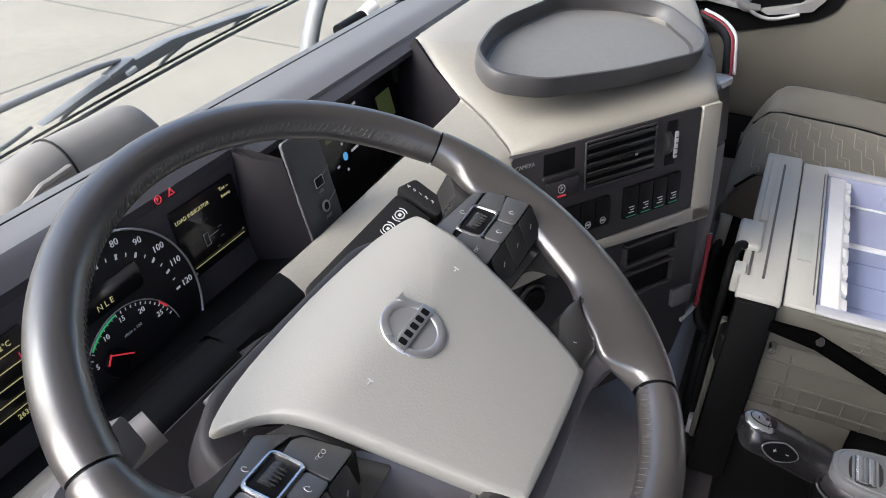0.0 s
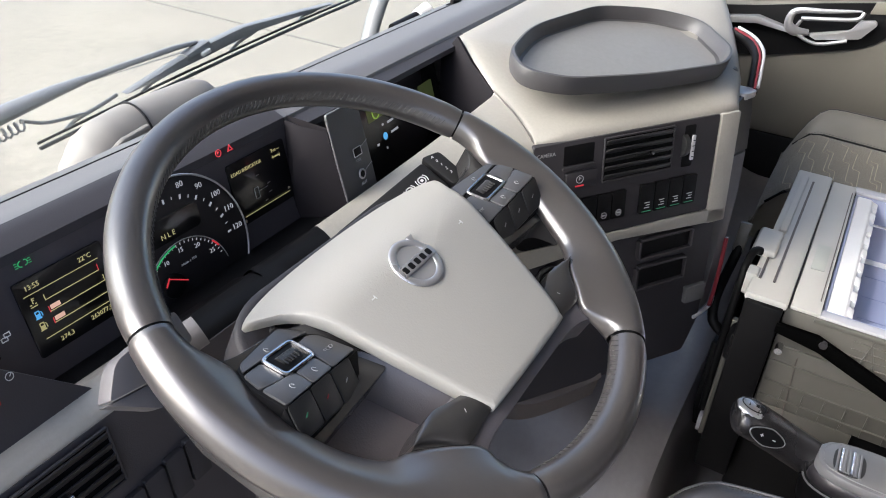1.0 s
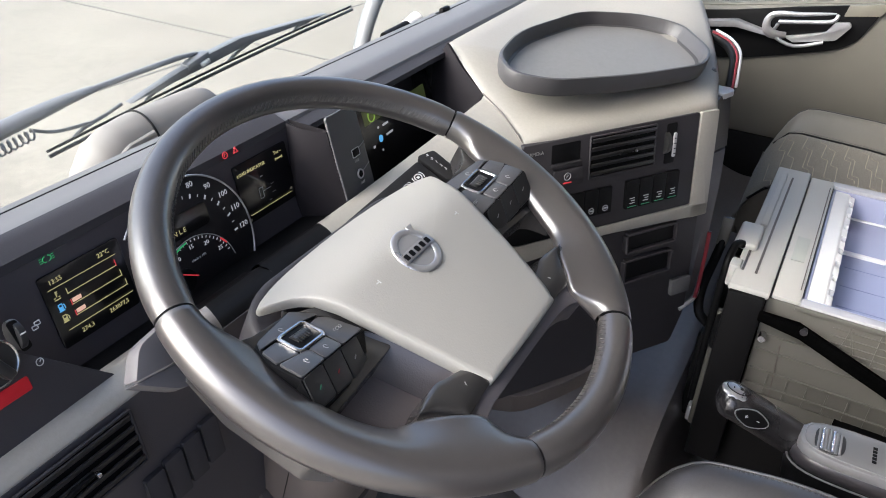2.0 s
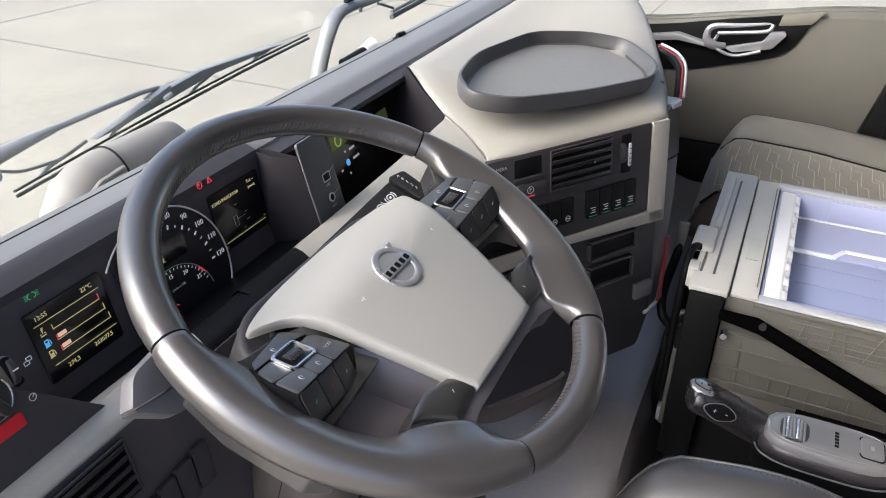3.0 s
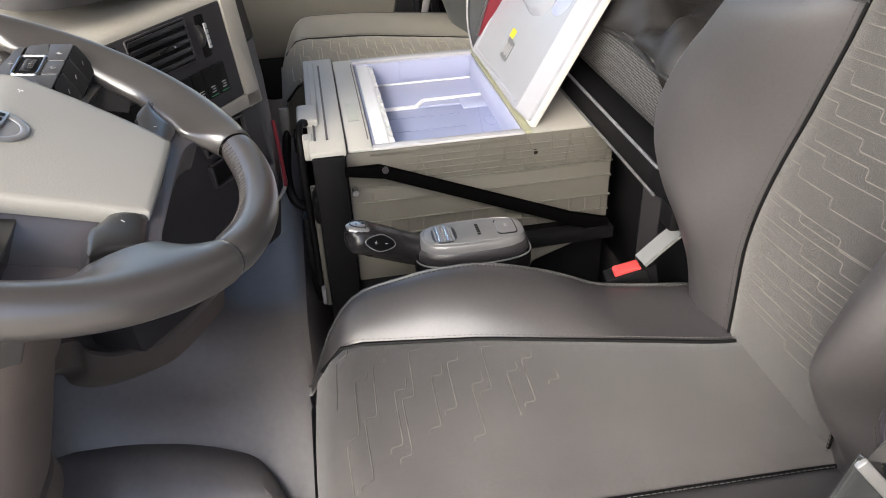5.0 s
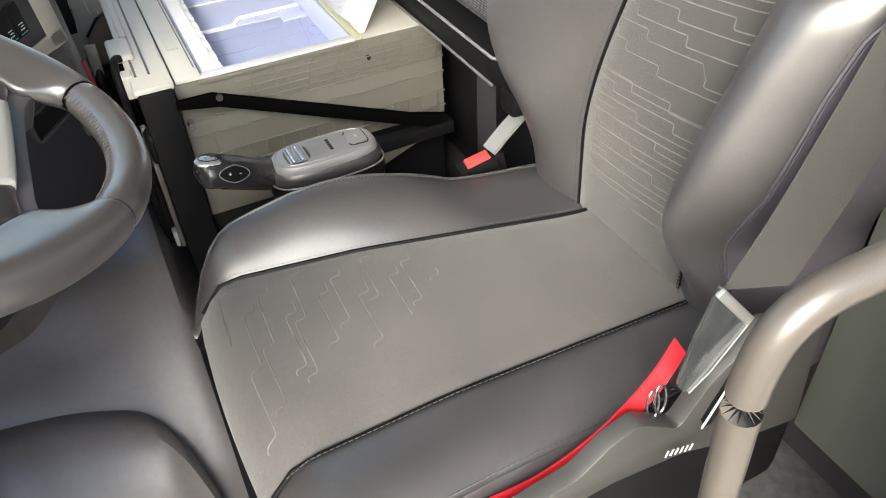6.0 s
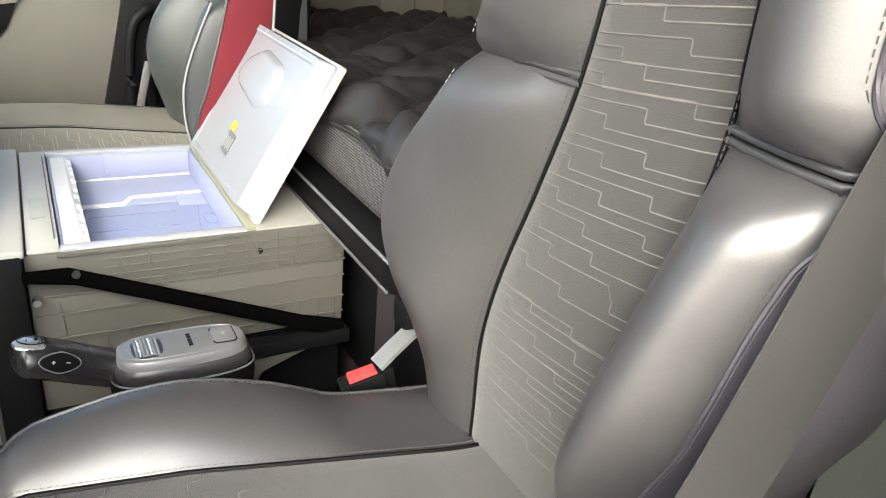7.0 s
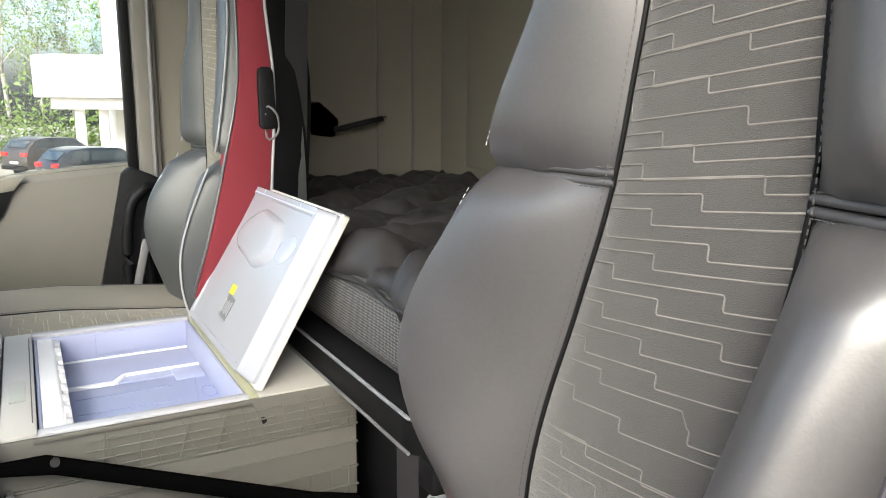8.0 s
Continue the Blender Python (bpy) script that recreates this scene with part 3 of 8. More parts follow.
def arc(cx, cz, r, a0, a1, w, h, n=40):
    c = on_cluster(cx, cz)
    pts = [CF @ Vector((c[0] + r * math.cos(radians(stretch(a0, a1, k / n))), c[1] + r * math.sin(radians(stretch(a0, a1, k / n))), h)) for k in range(n + 1)]
    return tube(pts, w, 6, up=CF.to_3x3() @ Vector((0, 0, 1)))


speedometer = part("speedometer", prism([(max(x, on_cluster(*DIAL)[0] - 0.06), y) for x, y in circle(0.088, 64, *on_cluster(*DIAL))], 0.003, CF, 0.0008), mat("dark dial face", (0.016, 0.0148, 0.0165), 0.55, spec=0.25), dash)
part("dial_ring", arc(*DIAL, 0.0885, -60, 140, 0.0011, 0.0035, 60), M_SILVER, speedometer, "thin silver dial ring")
for k in range(13):
    v = 10 * k
    a = radians(213 - 17.5 * k)
    x, z = DIAL[0] + 0.0705 * math.cos(a), DIAL[1] + 0.0705 * math.sin(a)
    if v > 40:
        lettering("speed_number", str(v), 0.0088, cl(x + 0.007 * math.cos(a), z + 0.007 * math.sin(a), 0.0035), G_WHITE, speedometer)
    for j in range(2):
        b = a - radians(8.75) * j
        if k < 4 or j and k == 12:
            continue
        r0, r1 = (0.0635, 0.068) if j == 0 else (0.0645, 0.0675)
        cluster_bar("tick", DIAL[0] + r0 * math.cos(b), DIAL[1] + r0 * math.sin(b), DIAL[0] + r1 * math.cos(b), DIAL[1] + r1 * math.sin(b), 0.0019 if j == 0 else 0.0007, G_WHITE, speedometer)
cluster_plate("gear_display", -0.735, -0.655, 0.872, 0.897, M_SCREEN, 0.0008, speedometer, 0.006, 0.0032)
lettering("gear_letters", "N L E", 0.0075, cl(-0.697, 0.879, 0.0042), G_YELLOW, speedometer)
REV = (-0.688, 0.815)
part("rev_arc", arc(*REV, 0.0535, 10, 170, 0.0006, 0.0036, 40), M_PRINTDIM, speedometer)
part("rev_green", arc(*REV, 0.0515, 96, 135, 0.001, 0.0038, 16), G_GREEN, speedometer)
part("rev_red", arc(*REV, 0.0525, 31, 42, 0.001, 0.0038, 8), G_RED, speedometer)
for txt, a in (("5", 150), ("10", 118), ("15", 91), ("20", 63), ("25", 35)):
    a = radians(a)
    lettering("rev_number", txt, 0.0068, cl(REV[0] + 0.0435 * math.cos(a), REV[1] + 0.0435 * math.sin(a), 0.0037), G_WHITE, speedometer)
for k in range(22):
    a = radians(150 - 128 * k / 21)
    cluster_bar("rev_tick", REV[0] + 0.0485 * math.cos(a), REV[1] + 0.0485 * math.sin(a), REV[0] + 0.051 * math.cos(a), REV[1] + 0.051 * math.sin(a), 0.0007, G_WHITE, speedometer, 0.0037)
lettering("rev_unit", "r/min x 100", 0.0042, cl(-0.683, 0.8435, 0.0037), M_PRINT, speedometer)
part("needle_hub", prism(circle(0.013, 24, *on_cluster(-0.708, 0.829)), 0.007, CF, 0.001), M_BLACK, speedometer)
cluster_bar("needle", -0.714, 0.84, -0.693, 0.828, 0.0011, G_RED, speedometer, 0.0075)
cluster_bar("needle", -0.719, 0.833, -0.713, 0.8405, 0.0014, G_RED, speedometer, 0.0075)
part("park_lamp", arc(-0.609, 0.9285, 0.0036, 0, 360, 0.0005, 0.001, 18), G_RED, dash)
lettering("park_letter", "P", 0.005, cl(-0.609, 0.9285, 0.0008), G_RED, dash)
for a, b, c, d in ((-0.596, 0.926, -0.593, 0.932), (-0.593, 0.932, -0.59, 0.926), (-0.597, 0.926, -0.589, 0.926)):
    cluster_bar("belt_lamp", a, b, c, d, 0.001, G_RED, dash, 0.001)
for k in range(3):
    cluster_bar("light_lamp", -0.8392, 0.9175 + 0.002 * k, -0.8367, 0.9175 + 0.002 * k, 0.0005, G_GREEN, dash, 0.001)
    cluster_bar("light_lamp", -0.8273, 0.9175 + 0.002 * k, -0.8248, 0.9175 + 0.002 * k, 0.0005, G_GREEN, dash, 0.001)
part("light_lamp", arc(-0.8335, 0.9195, 0.0026, 90, 270, 0.0005, 0.001, 10), G_GREEN, dash)
part("light_lamp", arc(-0.8305, 0.9195, 0.0026, -90, 90, 0.0005, 0.001, 10), G_GREEN, dash)

# light switch panel at the outer end, standing proud of the cluster
SW = frame_of((-0.95, 0.52, 0.875), (1, 0.02, -0.02), (0, 0.3, 1))
sw_out = rounded([(-0.14, -0.075), (0.098, -0.034), (0.09, -0.026), (0.035, 0.03), (-0.02, 0.072), (-0.14, 0.08)], [0.01, 0.004, 0.01, 0.06, 0.05, 0.01], 5)
panel = part("light_switch_panel", prism(sw_out, 0.012, SW @ Matrix.Translation((0, 0, -0.004)), 0.004), M_PANEL, dash)
knob = part("light_knob", prism(circle(0.0175, 36, 0.012, 0.034), 0.009, SW @ Matrix.Translation((0, 0, 0.008)), 0.002), M_SATIN, panel)
part("knob_grip", block((0.009, 0.03, 0.012), SW @ Matrix.Translation((0.012, 0.034, 0.02)) @ pose(0, 0, 0, 0, 0, 25), 0.003), M_SATIN, knob)
part("knob_ring", tube([SW @ Vector((0.012 + 0.018 * math.cos(a), 0.034 + 0.018 * math.sin(a), 0.0165)) for a in [2 * math.pi * k / 36 for k in range(36)]], 0.0012, 8, True, up=SW.to_3x3() @ Vector((0, 0, 1))), M_CHROME, knob)
slot = part("wheel_slot", prism(rounded([(0.0355, 0.055), (0.044, 0.054), (0.047, 0.028), (0.038, 0.027)], 0.003), 0.0015, SW @ Matrix.Translation((0, 0, 0.0078)), 0.0005), M_BLACK, panel)
part("thumbwheel", prism(circle(0.0125, 24, 0, 0), 0.0055, SW @ frame_of((0.0388, 0.041, 0.0025), (0.1, 1, 0), (0, 0, 1)), 0.001), M_SATIN, slot)
part("wheel_notch", block((0.005, 0.001, 0.0008), SW @ Matrix.Translation((0.0415, 0.043, 0.0149)), 0.0002), M_PRINT, slot)
for x, y, w, h in ((0.0545, 0.0395, 0.0045, 0.003), (0.0575, 0.042, 0.0045, 0.003)):
    for dx, dy, ww, hh in ((0, h / 2, w, 0.0006), (0, -h / 2, w, 0.0006), (-w / 2, 0, 0.0006, h), (w / 2, 0, 0.0006, h)):
        part("symbol", prism(rect(ww, hh, 0, x + dx, y + dy), 0.0005, SW @ Matrix.Translation((0, 0, 0.008)), 0), M_PRINT, panel)
part("symbol_ring", tube([SW @ Vector((0.046 + 0.003 * math.cos(a), 0.0135 + 0.003 * math.sin(a), 0.0083)) for a in [2 * math.pi * k / 18 for k in range(18)]], 0.0004, 5, True), M_PRINT, panel)
part("symbol_needle", bar(SW @ Vector((0.046, 0.0135, 0.0083)), SW @ Vector((0.048, 0.0153, 0.0083)), 0.0006, 0.0005, 0), M_PRINT, panel)
part("red_indicator", prism(rect(0.036, 0.012, 0.002, 0.0145, 0.004), 0.0012, SW @ Matrix.Translation((0, 0, 0.0079)), 0.0004), glow("red indicator window", (1.0, 0.02, 0.04), 0.03), panel)

# beige belt under the cluster
part("belt", section(rounded([(0.58, 0.80), (0.522, 0.836), (0.516, 0.843), (0.5, 0.8445), (0.487, 0.842), (0.479, 0.834), (0.5, 0.81), (0.56, 0.78)], 0.004), -1.09, -0.772), M_BEIGE, dash, "beige trim strip")
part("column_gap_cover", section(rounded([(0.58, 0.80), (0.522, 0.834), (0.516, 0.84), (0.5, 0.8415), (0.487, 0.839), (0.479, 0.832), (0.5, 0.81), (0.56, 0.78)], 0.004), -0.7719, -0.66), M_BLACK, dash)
rows = []
for k in range(25):
    t = k / 24
    x = stretch(-0.66, -0.19, t)
    yu, zu = stretch(0.516, 0.489, t), stretch(0.843, 0.88, t ** 1.5)
    yl = stretch(0.48, 0.385, t ** 1.4)
    zl = stretch(0.832, 0.848, t)
    xl = x - 0.06 * t
    rows.append([(x, yu + 0.03, zu - 0.035), (x, yu + 0.004, zu - 0.003), (x, yu, zu), (stretch(x, xl, 0.35), stretch(yu, yl, 0.35), stretch(zu, zl, 0.35) + 0.004), (stretch(x, xl, 0.8), stretch(yu, yl, 0.8), stretch(zu, zl, 0.8) + 0.004), (xl, yl + 0.004, zl + 0.001), (xl, yl, zl - 0.006), (xl, yl + 0.02, zl - 0.03)])
part("belt_inner", skin(rows[5:]), M_BEIGE, dash, "beige trim strip")
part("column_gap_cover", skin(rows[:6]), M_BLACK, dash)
part("lower_panel", section([(0.60, 0.80), (0.488, 0.836), (0.48, 0.833), (0.468, 0.76), (0.472, 0.6), (0.55, 0.42), (0.62, 0.42)], -1.09, -0.46), M_PANEL, dash)
LP = frame_of((-1.018, 0.4785, 0.828), (1, 0, 0), (0, 0.15, 1))


M_SLAT = mat("grey vent slat plastic", (0.022, 0.021, 0.022), 0.4, grain=0.2)


def grille(name, m, w, h, slats, parent, tilt=20, knob_at=0.45):
    """An air vent: dark box, frame, sloping slats and a slider, top right corner at m's origin."""
    v = part(name, prism(rect(w, h, 0.002, w / 2, -h / 2), 0.0015, m, 0.0), M_BLACK, parent)
    t = 0.003
    for a, b in (((0, 0), (w, 0)), ((0, -h), (w, -h)), ((0, 0), (0, -h)), ((w, 0), (w, -h))):
        part("vent_frame", bar(m @ Vector((*a, 0.003)), m @ Vector((*b, 0.003)), t, t, 0.001), M_DARK, v)
    for k in range(slats):
        y = -h * (k + 0.5) / slats
        s = block((w - 0.004, h / slats * 0.62, 0.0022), m @ Matrix.Translation((w / 2, y, 0.004)) @ pose(0, 0, 0, tilt), 0.0008)
        part("slat", s, M_SLAT, v)
    part("slider", bar(m @ Vector((w * (knob_at - 0.09), -h * 0.5, 0.01)), m @ Vector((w * (knob_at + 0.13), -h * 0.47, 0.008)), 0.004, 0.004, 0.001), M_BLACK, v)
    part("slider_tip", block((0.004, 0.004, 0.006), m @ Matrix.Translation((w * (knob_at + 0.13), -h * 0.47, 0.012)), 0.001), M_CHROME, v, "chrome slider tip")
    return v


grille("outer_vent", LP, 0.15, 0.055, 5, dash, 20, 0.55)
for k in range(4):
    part("blank_switch", prism(rounded([(0, 0), (0.02, 0), (0.0185, -0.046), (-0.001, -0.046)], 0.002), 0.007, LP @ Matrix.Translation((0.207 - 0.0225 * k, -0.064 - 0.003 * k, -0.001)), 0.002), M_DARK, dash)
    part("switch_edge", bar(LP @ Vector((0.2065 - 0.0225 * k, -0.065 - 0.003 * k, 0.006)), LP @ Vector((0.206 - 0.0225 * k, -0.1 - 0.003 * k, 0.006)), 0.0012, 0.0012, 0.0003), M_SLAT, dash)

# socket panel and touch screen
UP = frame_of((-0.475, 0.535, 0.94), (1, 0.03, 0), (0, 0.25, 1))
socket = part("socket_panel", prism(rounded([(-0.028, 0.008), (0.03, 0.007), (0.033, -0.11), (-0.026, -0.106)], 0.004), 0.004, UP @ Matrix.Translation((0, 0, -0.006)), 0.001), mat("grey panel plastic", (0.075, 0.076, 0.078), 0.45, grain=0.2), dash)
part("usb_socket", prism(rect(0.013, 0.0085, 0.001, 0.006, -0.047), 0.002, UP, 0.0004), M_BLACK, socket)
part("usb_rim", tube([UP @ Vector((*p, 0.0015)) for p in rect(0.0145, 0.01, 0.001, 0.006, -0.047, 2)], 0.0005, 6, True, up=UP.to_3x3() @ Vector((0, 0, 1))), M_PRINT, socket)
part("aux_socket", tube([UP @ Vector((0.007 + 0.0052 * math.cos(a), -0.075 + 0.0052 * math.sin(a), 0.0)) for a in [2 * math.pi * k / 20 for k in range(20)]], 0.0012, 8, True, up=UP.to_3x3() @ Vector((0, 0, 1))), M_SILVER, socket)
part("aux_hole", prism(circle(0.0042, 18, 0.007, -0.075), 0.001, UP @ Matrix.Translation((0, 0, -0.0005)), 0), M_BLACK, socket)
lettering("socket_mark", "AUX", 0.005, UP @ Matrix.Translation((0.009, -0.087, -0.0014)), M_PRINTDIM, socket)
lettering("socket_mark", "USB", 0.005, UP @ Matrix.Translation((0.008, -0.0585, -0.0014)), M_PRINTDIM, socket)
for a in (-0.046, -0.074):
    part("guide_line", bar(UP @ Vector((0.015, a, -0.0015)), UP @ Vector((0.031, a + 0.005, -0.0015)), 0.0006, 0.0006, 0), M_PRINTDIM, socket)
part("panel_seam", tube([UP @ Vector((x, y, -0.0005)) for x, y in ((-0.031, 0.0), (-0.031, -0.05), (-0.03, -0.08), (-0.029, -0.106))], 0.0012, 6), M_PAD, socket)
SCR = frame_of((-0.44, 0.592, 0.94), (1, 0.06, 0.0), (0, 0.28, 1))
screen = part("touch_screen", prism(rect(0.24, 0.128, 0.004, 0.142, -0.086), 0.006, SCR @ Matrix.Translation((0, 0, -0.006)), 0.001), M_SCREEN, dash)
part("screen_tile", prism(rect(0.055, 0.03, 0.002, 0.098, -0.05), 0.0003, SCR @ Matrix.Translation((0, 0, 0.0002)), 0), glow("olive map tile", (0.25, 0.28, 0.1), 0.03), screen)
part("screen_tile", prism(rect(0.04, 0.036, 0.002, 0.222, -0.076), 0.0003, SCR @ Matrix.Translation((0, 0, 0.0002)), 0), glow("dim green tile", (0.2, 0.25, 0.08), 0.025), screen)
part("screen_ring", tube([SCR @ Vector((0.09 + 0.0075 * math.cos(a), -0.056 + 0.0075 * math.sin(a), 0.001)) for a in [2 * math.pi * k / 20 for k in range(20)]], 0.001, 6, True), glow("green ring", (0.45, 0.7, 0.1), 0.1), screen)
part("screen_dot", prism(circle(0.005, 18, 0.1, -0.092), 0.0004, SCR @ Matrix.Translation((0, 0, 0.0003)), 0), G_BLUE, screen)
for x, y, w in ((0.124, -0.092, 0.018), (0.119, -0.077, 0.015), (0.1, -0.076, 0.004), (0.15, -0.045, 0.008), (0.08, -0.097, 0.005), (0.098, -0.108, 0.003)):
    part("screen_print", prism(rect(w, 0.003, 0.0005, x, y), 0.0004, SCR @ Matrix.Translation((0, 0, 0.0003)), 0), G_WHITE, screen)
# hood that closes the recess over and beside the screen
part("recess_top", section([(0.61, 0.9), (0.585, 0.91), (0.577, 0.916), (0.579, 0.922), (0.598, 0.9255), (0.615, 0.9255), (0.63, 0.915)], -0.5, -0.1), M_DARK, dash)
rows = [[(-0.146, 0.578, 0.935), (-0.152, 0.6, 0.90), (-0.16, 0.6, 0.80)], [(-0.17, 0.54, 0.912), (-0.178, 0.56, 0.87), (-0.19, 0.56, 0.79)], [(-0.19, 0.492, 0.884), (-0.2, 0.5, 0.86), (-0.22, 0.5, 0.79)]]
part("recess_cheek", thicken(skin(rows), 0.006), M_COWL, dash)

# console turned to the driver
P0 = Vector((0.003, 0.215, 0.853))
CU, CV = Vector((-0.829, 0.559, 0)), Vector((0.0669, 0.0992, 0.9928))
CON = frame_of(P0, CU, CV)
# frame_of turns the axes so that z looks at the driver or away; keep z towards the driver
SGN = 1 if (CON.to_3x3() @ Vector((0, 0, 1))).dot(Vector((-0.548, -0.828, 0.12))) > 0 else -1


def con(s, v, h=0.0):
    return CON @ Vector((s, v, SGN * h))


def con_plate(name, s0, s1, v0, v1, material, h0, h1, parent=dash, r=0.002, bevel=0.001):
    m = CON @ Matrix.Translation((0, 0, SGN * h0 if SGN > 0 else SGN * h1))
    return part(name, prism(rect(s1 - s0, v1 - v0, r, (s0 + s1) / 2, (v0 + v1) / 2), abs(h1 - h0), m, bevel), material, parent)


def con_text(name, text, size, s, v, h, material, parent):
    m = frame_of(con(s, v, h), -CU, CV)
    return lettering(name, text, size, m, material, parent)


# soft top with a rounded front edge
edge = [(-0.12, 0.6, 0.922), (-0.145, 0.572, 0.926), (-0.17, 0.533, 0.907), (-0.192, 0.489, 0.882), (-0.222, 0.44, 0.864), (-0.252, 0.395, 0.853)]
front = [tuple(con(stretch(0.305, -0.038, k / 8), 0.002, 0.0)) for k in range(1, 9)]
right = [(0.08, 0.205, 0.857), (0.15, 0.22, 0.868), (0.22, 0.243, 0.881), (0.296, 0.27, 0.893), (0.38, 0.3, 0.903), (0.5, 0.345, 0.914), (0.62, 0.395, 0.922), (0.7, 0.45, 0.926), (0.72, 0.572, 0.93), (0.72, 0.6, 0.929)]
outline = edge + front + right
centre = Vector((0.02, 0.42, 0.893))
rings = []
for f, dz in ((1.0, -0.022), (1.006, -0.010), (0.995, -0.003), (0.975, 0.002), (0.93, 0.006), (0.8, 0.006), (0.55, 0.004), (0.25, 0.003)):
    rings.append([tuple(centre + (Vector(p) - centre) * f + Vector((0, 0, dz))) for p in outline])
bm = skin(rings, True)
bm.faces.new([v for v in bm.verts][-len(outline):])
part("console_top", bm, M_BEIGE, dash, "soft beige console top")
low = [(p[0], p[1], p[2] - 0.02) for p in outline]
part("console_core", skin([[tuple(centre + (Vector(p) - centre) * 0.97) for p in low], [(centre.x + (p[0] - centre.x) * 0.93, centre.y + (p[1] - centre.y) * 0.93, 0.44) for p in low]], True, True), M_DARK, dash)
part("console_cut", tube([Vector(p) + Vector((0, 0, 0.0035)) for p in [(-0.19, 0.492, 0.883), (-0.21, 0.45, 0.869), (-0.225, 0.43, 0.863)]] + [Vector((-0.245, 0.405, 0.858)), Vector((-0.253, 0.39, 0.845))], 0.0012, 6), M_WARMGREY, dash)
con_plate("fascia", 0.0, 0.318, -0.152, 0.0, M_DARK, -0.02, 0.002, dash, 0.004)
con_plate("fascia_side", -0.037, -0.001, -0.176, 0.0, M_BEIGE, -0.03, 0.005, dash, 0.003, 0.003)
part("fascia_bottom", prism(rounded([(-0.037, -0.177), (-0.037, -0.153), (0.14, -0.152), (0.34, -0.148), (0.4, -0.15), (0.4, -0.185), (0.3, -0.178), (0.17, -0.167)], 0.006), 0.03, CON @ Matrix.Translation((0, 0, -0.025 if SGN > 0 else -0.005)), 0.003), M_BEIGE, dash, "beige trim strip")
VM = frame_of(con(0.087, -0.006, 0.0025), CU, CV) if SGN > 0 else frame_of(con(0.207, -0.004, 0.0025), -CU, CV)
grille("centre_vent", VM, 0.12, 0.063, 5, dash, 25, 0.5)
con_plate("thumb_recess", 0.044, 0.064, -0.072, -0.008, M_BLACK, 0.0, 0.003, dash, 0.003)
part("thumbwheel", prism(circle(0.019, 28, 0, 0), 0.009, frame_of(con(0.0585, -0.038, -0.006), Vector((0, 0, 1)), CU.cross(CV)), 0.0015), M_SATIN, dash)
wheel_face = con_plate("thumb_scale", 0.0525, 0.0585, -0.058, -0.02, M_BADGESILVER, 0.011, 0.0135, dash, 0.002, 0.001)
for k in range(4):
    con_plate("scale_mark", 0.0535, 0.0575, -0.053 + 0.008 * k, -0.0518 + 0.008 * k, M_BLACK, 0.0133, 0.0139, wheel_face, 0.0003, 0)
for k in range(4):
    s = 0.112 - 0.0263 * k
    b = con_plate("switch", s, s + 0.0245, -0.131, -0.085, M_BLACK, 0.001, 0.0075, dash, 0.002, 0.0015)
    con_plate("switch_lamp", s + 0.004, s + 0.0205, -0.128, -0.127, G_GREENDIM, 0.007, 0.0082, b, 0.0004, 0)
    for j in range(3):
        con_plate("switch_symbol", s + 0.007, s + 0.017 - 0.003 * (j % 2), -0.1225 + 0.004 * j, -0.1213 + 0.004 * j, M_PRINT, 0.007, 0.0079, b, 0.0004, 0)
for k in range(4):
    s = 0.163 + 0.0255 * k
    b = con_plate("switch", s, s + 0.024, -0.128, -0.086, M_BLACK, 0.001, 0.0075, dash, 0.002, 0.0015)
    if k < 2:
        part("switch_symbol", tube([con(s + 0.012 + 0.0045 * math.cos(a), -0.119 + 0.0045 * math.sin(a), 0.0078) for a in [2 * math.pi * j / 16 for j in range(16)]], 0.0005, 5, True), M_PRINT, b)
        con_plate("switch_symbol", s + 0.009, s + 0.015, -0.12, -0.118, M_PRINT, 0.007, 0.008, b, 0.0003, 0)
con_plate("small_pocket", 0.222, 0.271, -0.034, -0.006, M_BLACK, 0.0, 0.0028, dash)
con_plate("pocket_lip", 0.22, 0.273, -0.04, -0.035, M_DARK, 0.0, 0.006, dash)
pb = con_plate("parking_brake_switch", 0.217, 0.268, -0.069, -0.044, M_DARK, 0.0, 0.007, dash, 0.003, 0.002)
part("park_ring", tube([con(0.246 + 0.0055 * math.cos(a), -0.055 + 0.0055 * math.sin(a), 0.0073) for a in [2 * math.pi * j / 18 for j in range(18)]], 0.0005, 5, True), M_PRINT, pb)
con_text("park_letter", "P", 0.008, 0.246, -0.055, 0.0072, M_PRINT, pb)
con_plate("park_lamp", 0.239, 0.253, -0.0655, -0.0635, G_RED, 0.006, 0.0078, pb, 0.0004, 0)
con_text("camera_mark", "CAMERA", 0.0075, 0.299, -0.014, 0.0026, M_PRINTDIM, dash)
con_plate("radio_panel", 0.24, 0.345, -0.148, -0.075, M_BLACK, 0.0, 0.006, dash, 0.02, 0.003)
con_plate("radio_lamp", 0.29, 0.298, -0.102, -0.1, G_RED, 0.005, 0.0068, dash, 0.0005, 0)
# lower console with open pockets
part("lower_console", prism(rounded([(-0.03, -0.172), (0.36, -0.172), (0.36, -0.42), (0.0, -0.42), (-0.025, -0.36)], 0.01), 0.1, CON @ Matrix.Translation((0, 0, -0.104 if SGN > 0 else 0.004)), 0.004), M_DARK, dash)


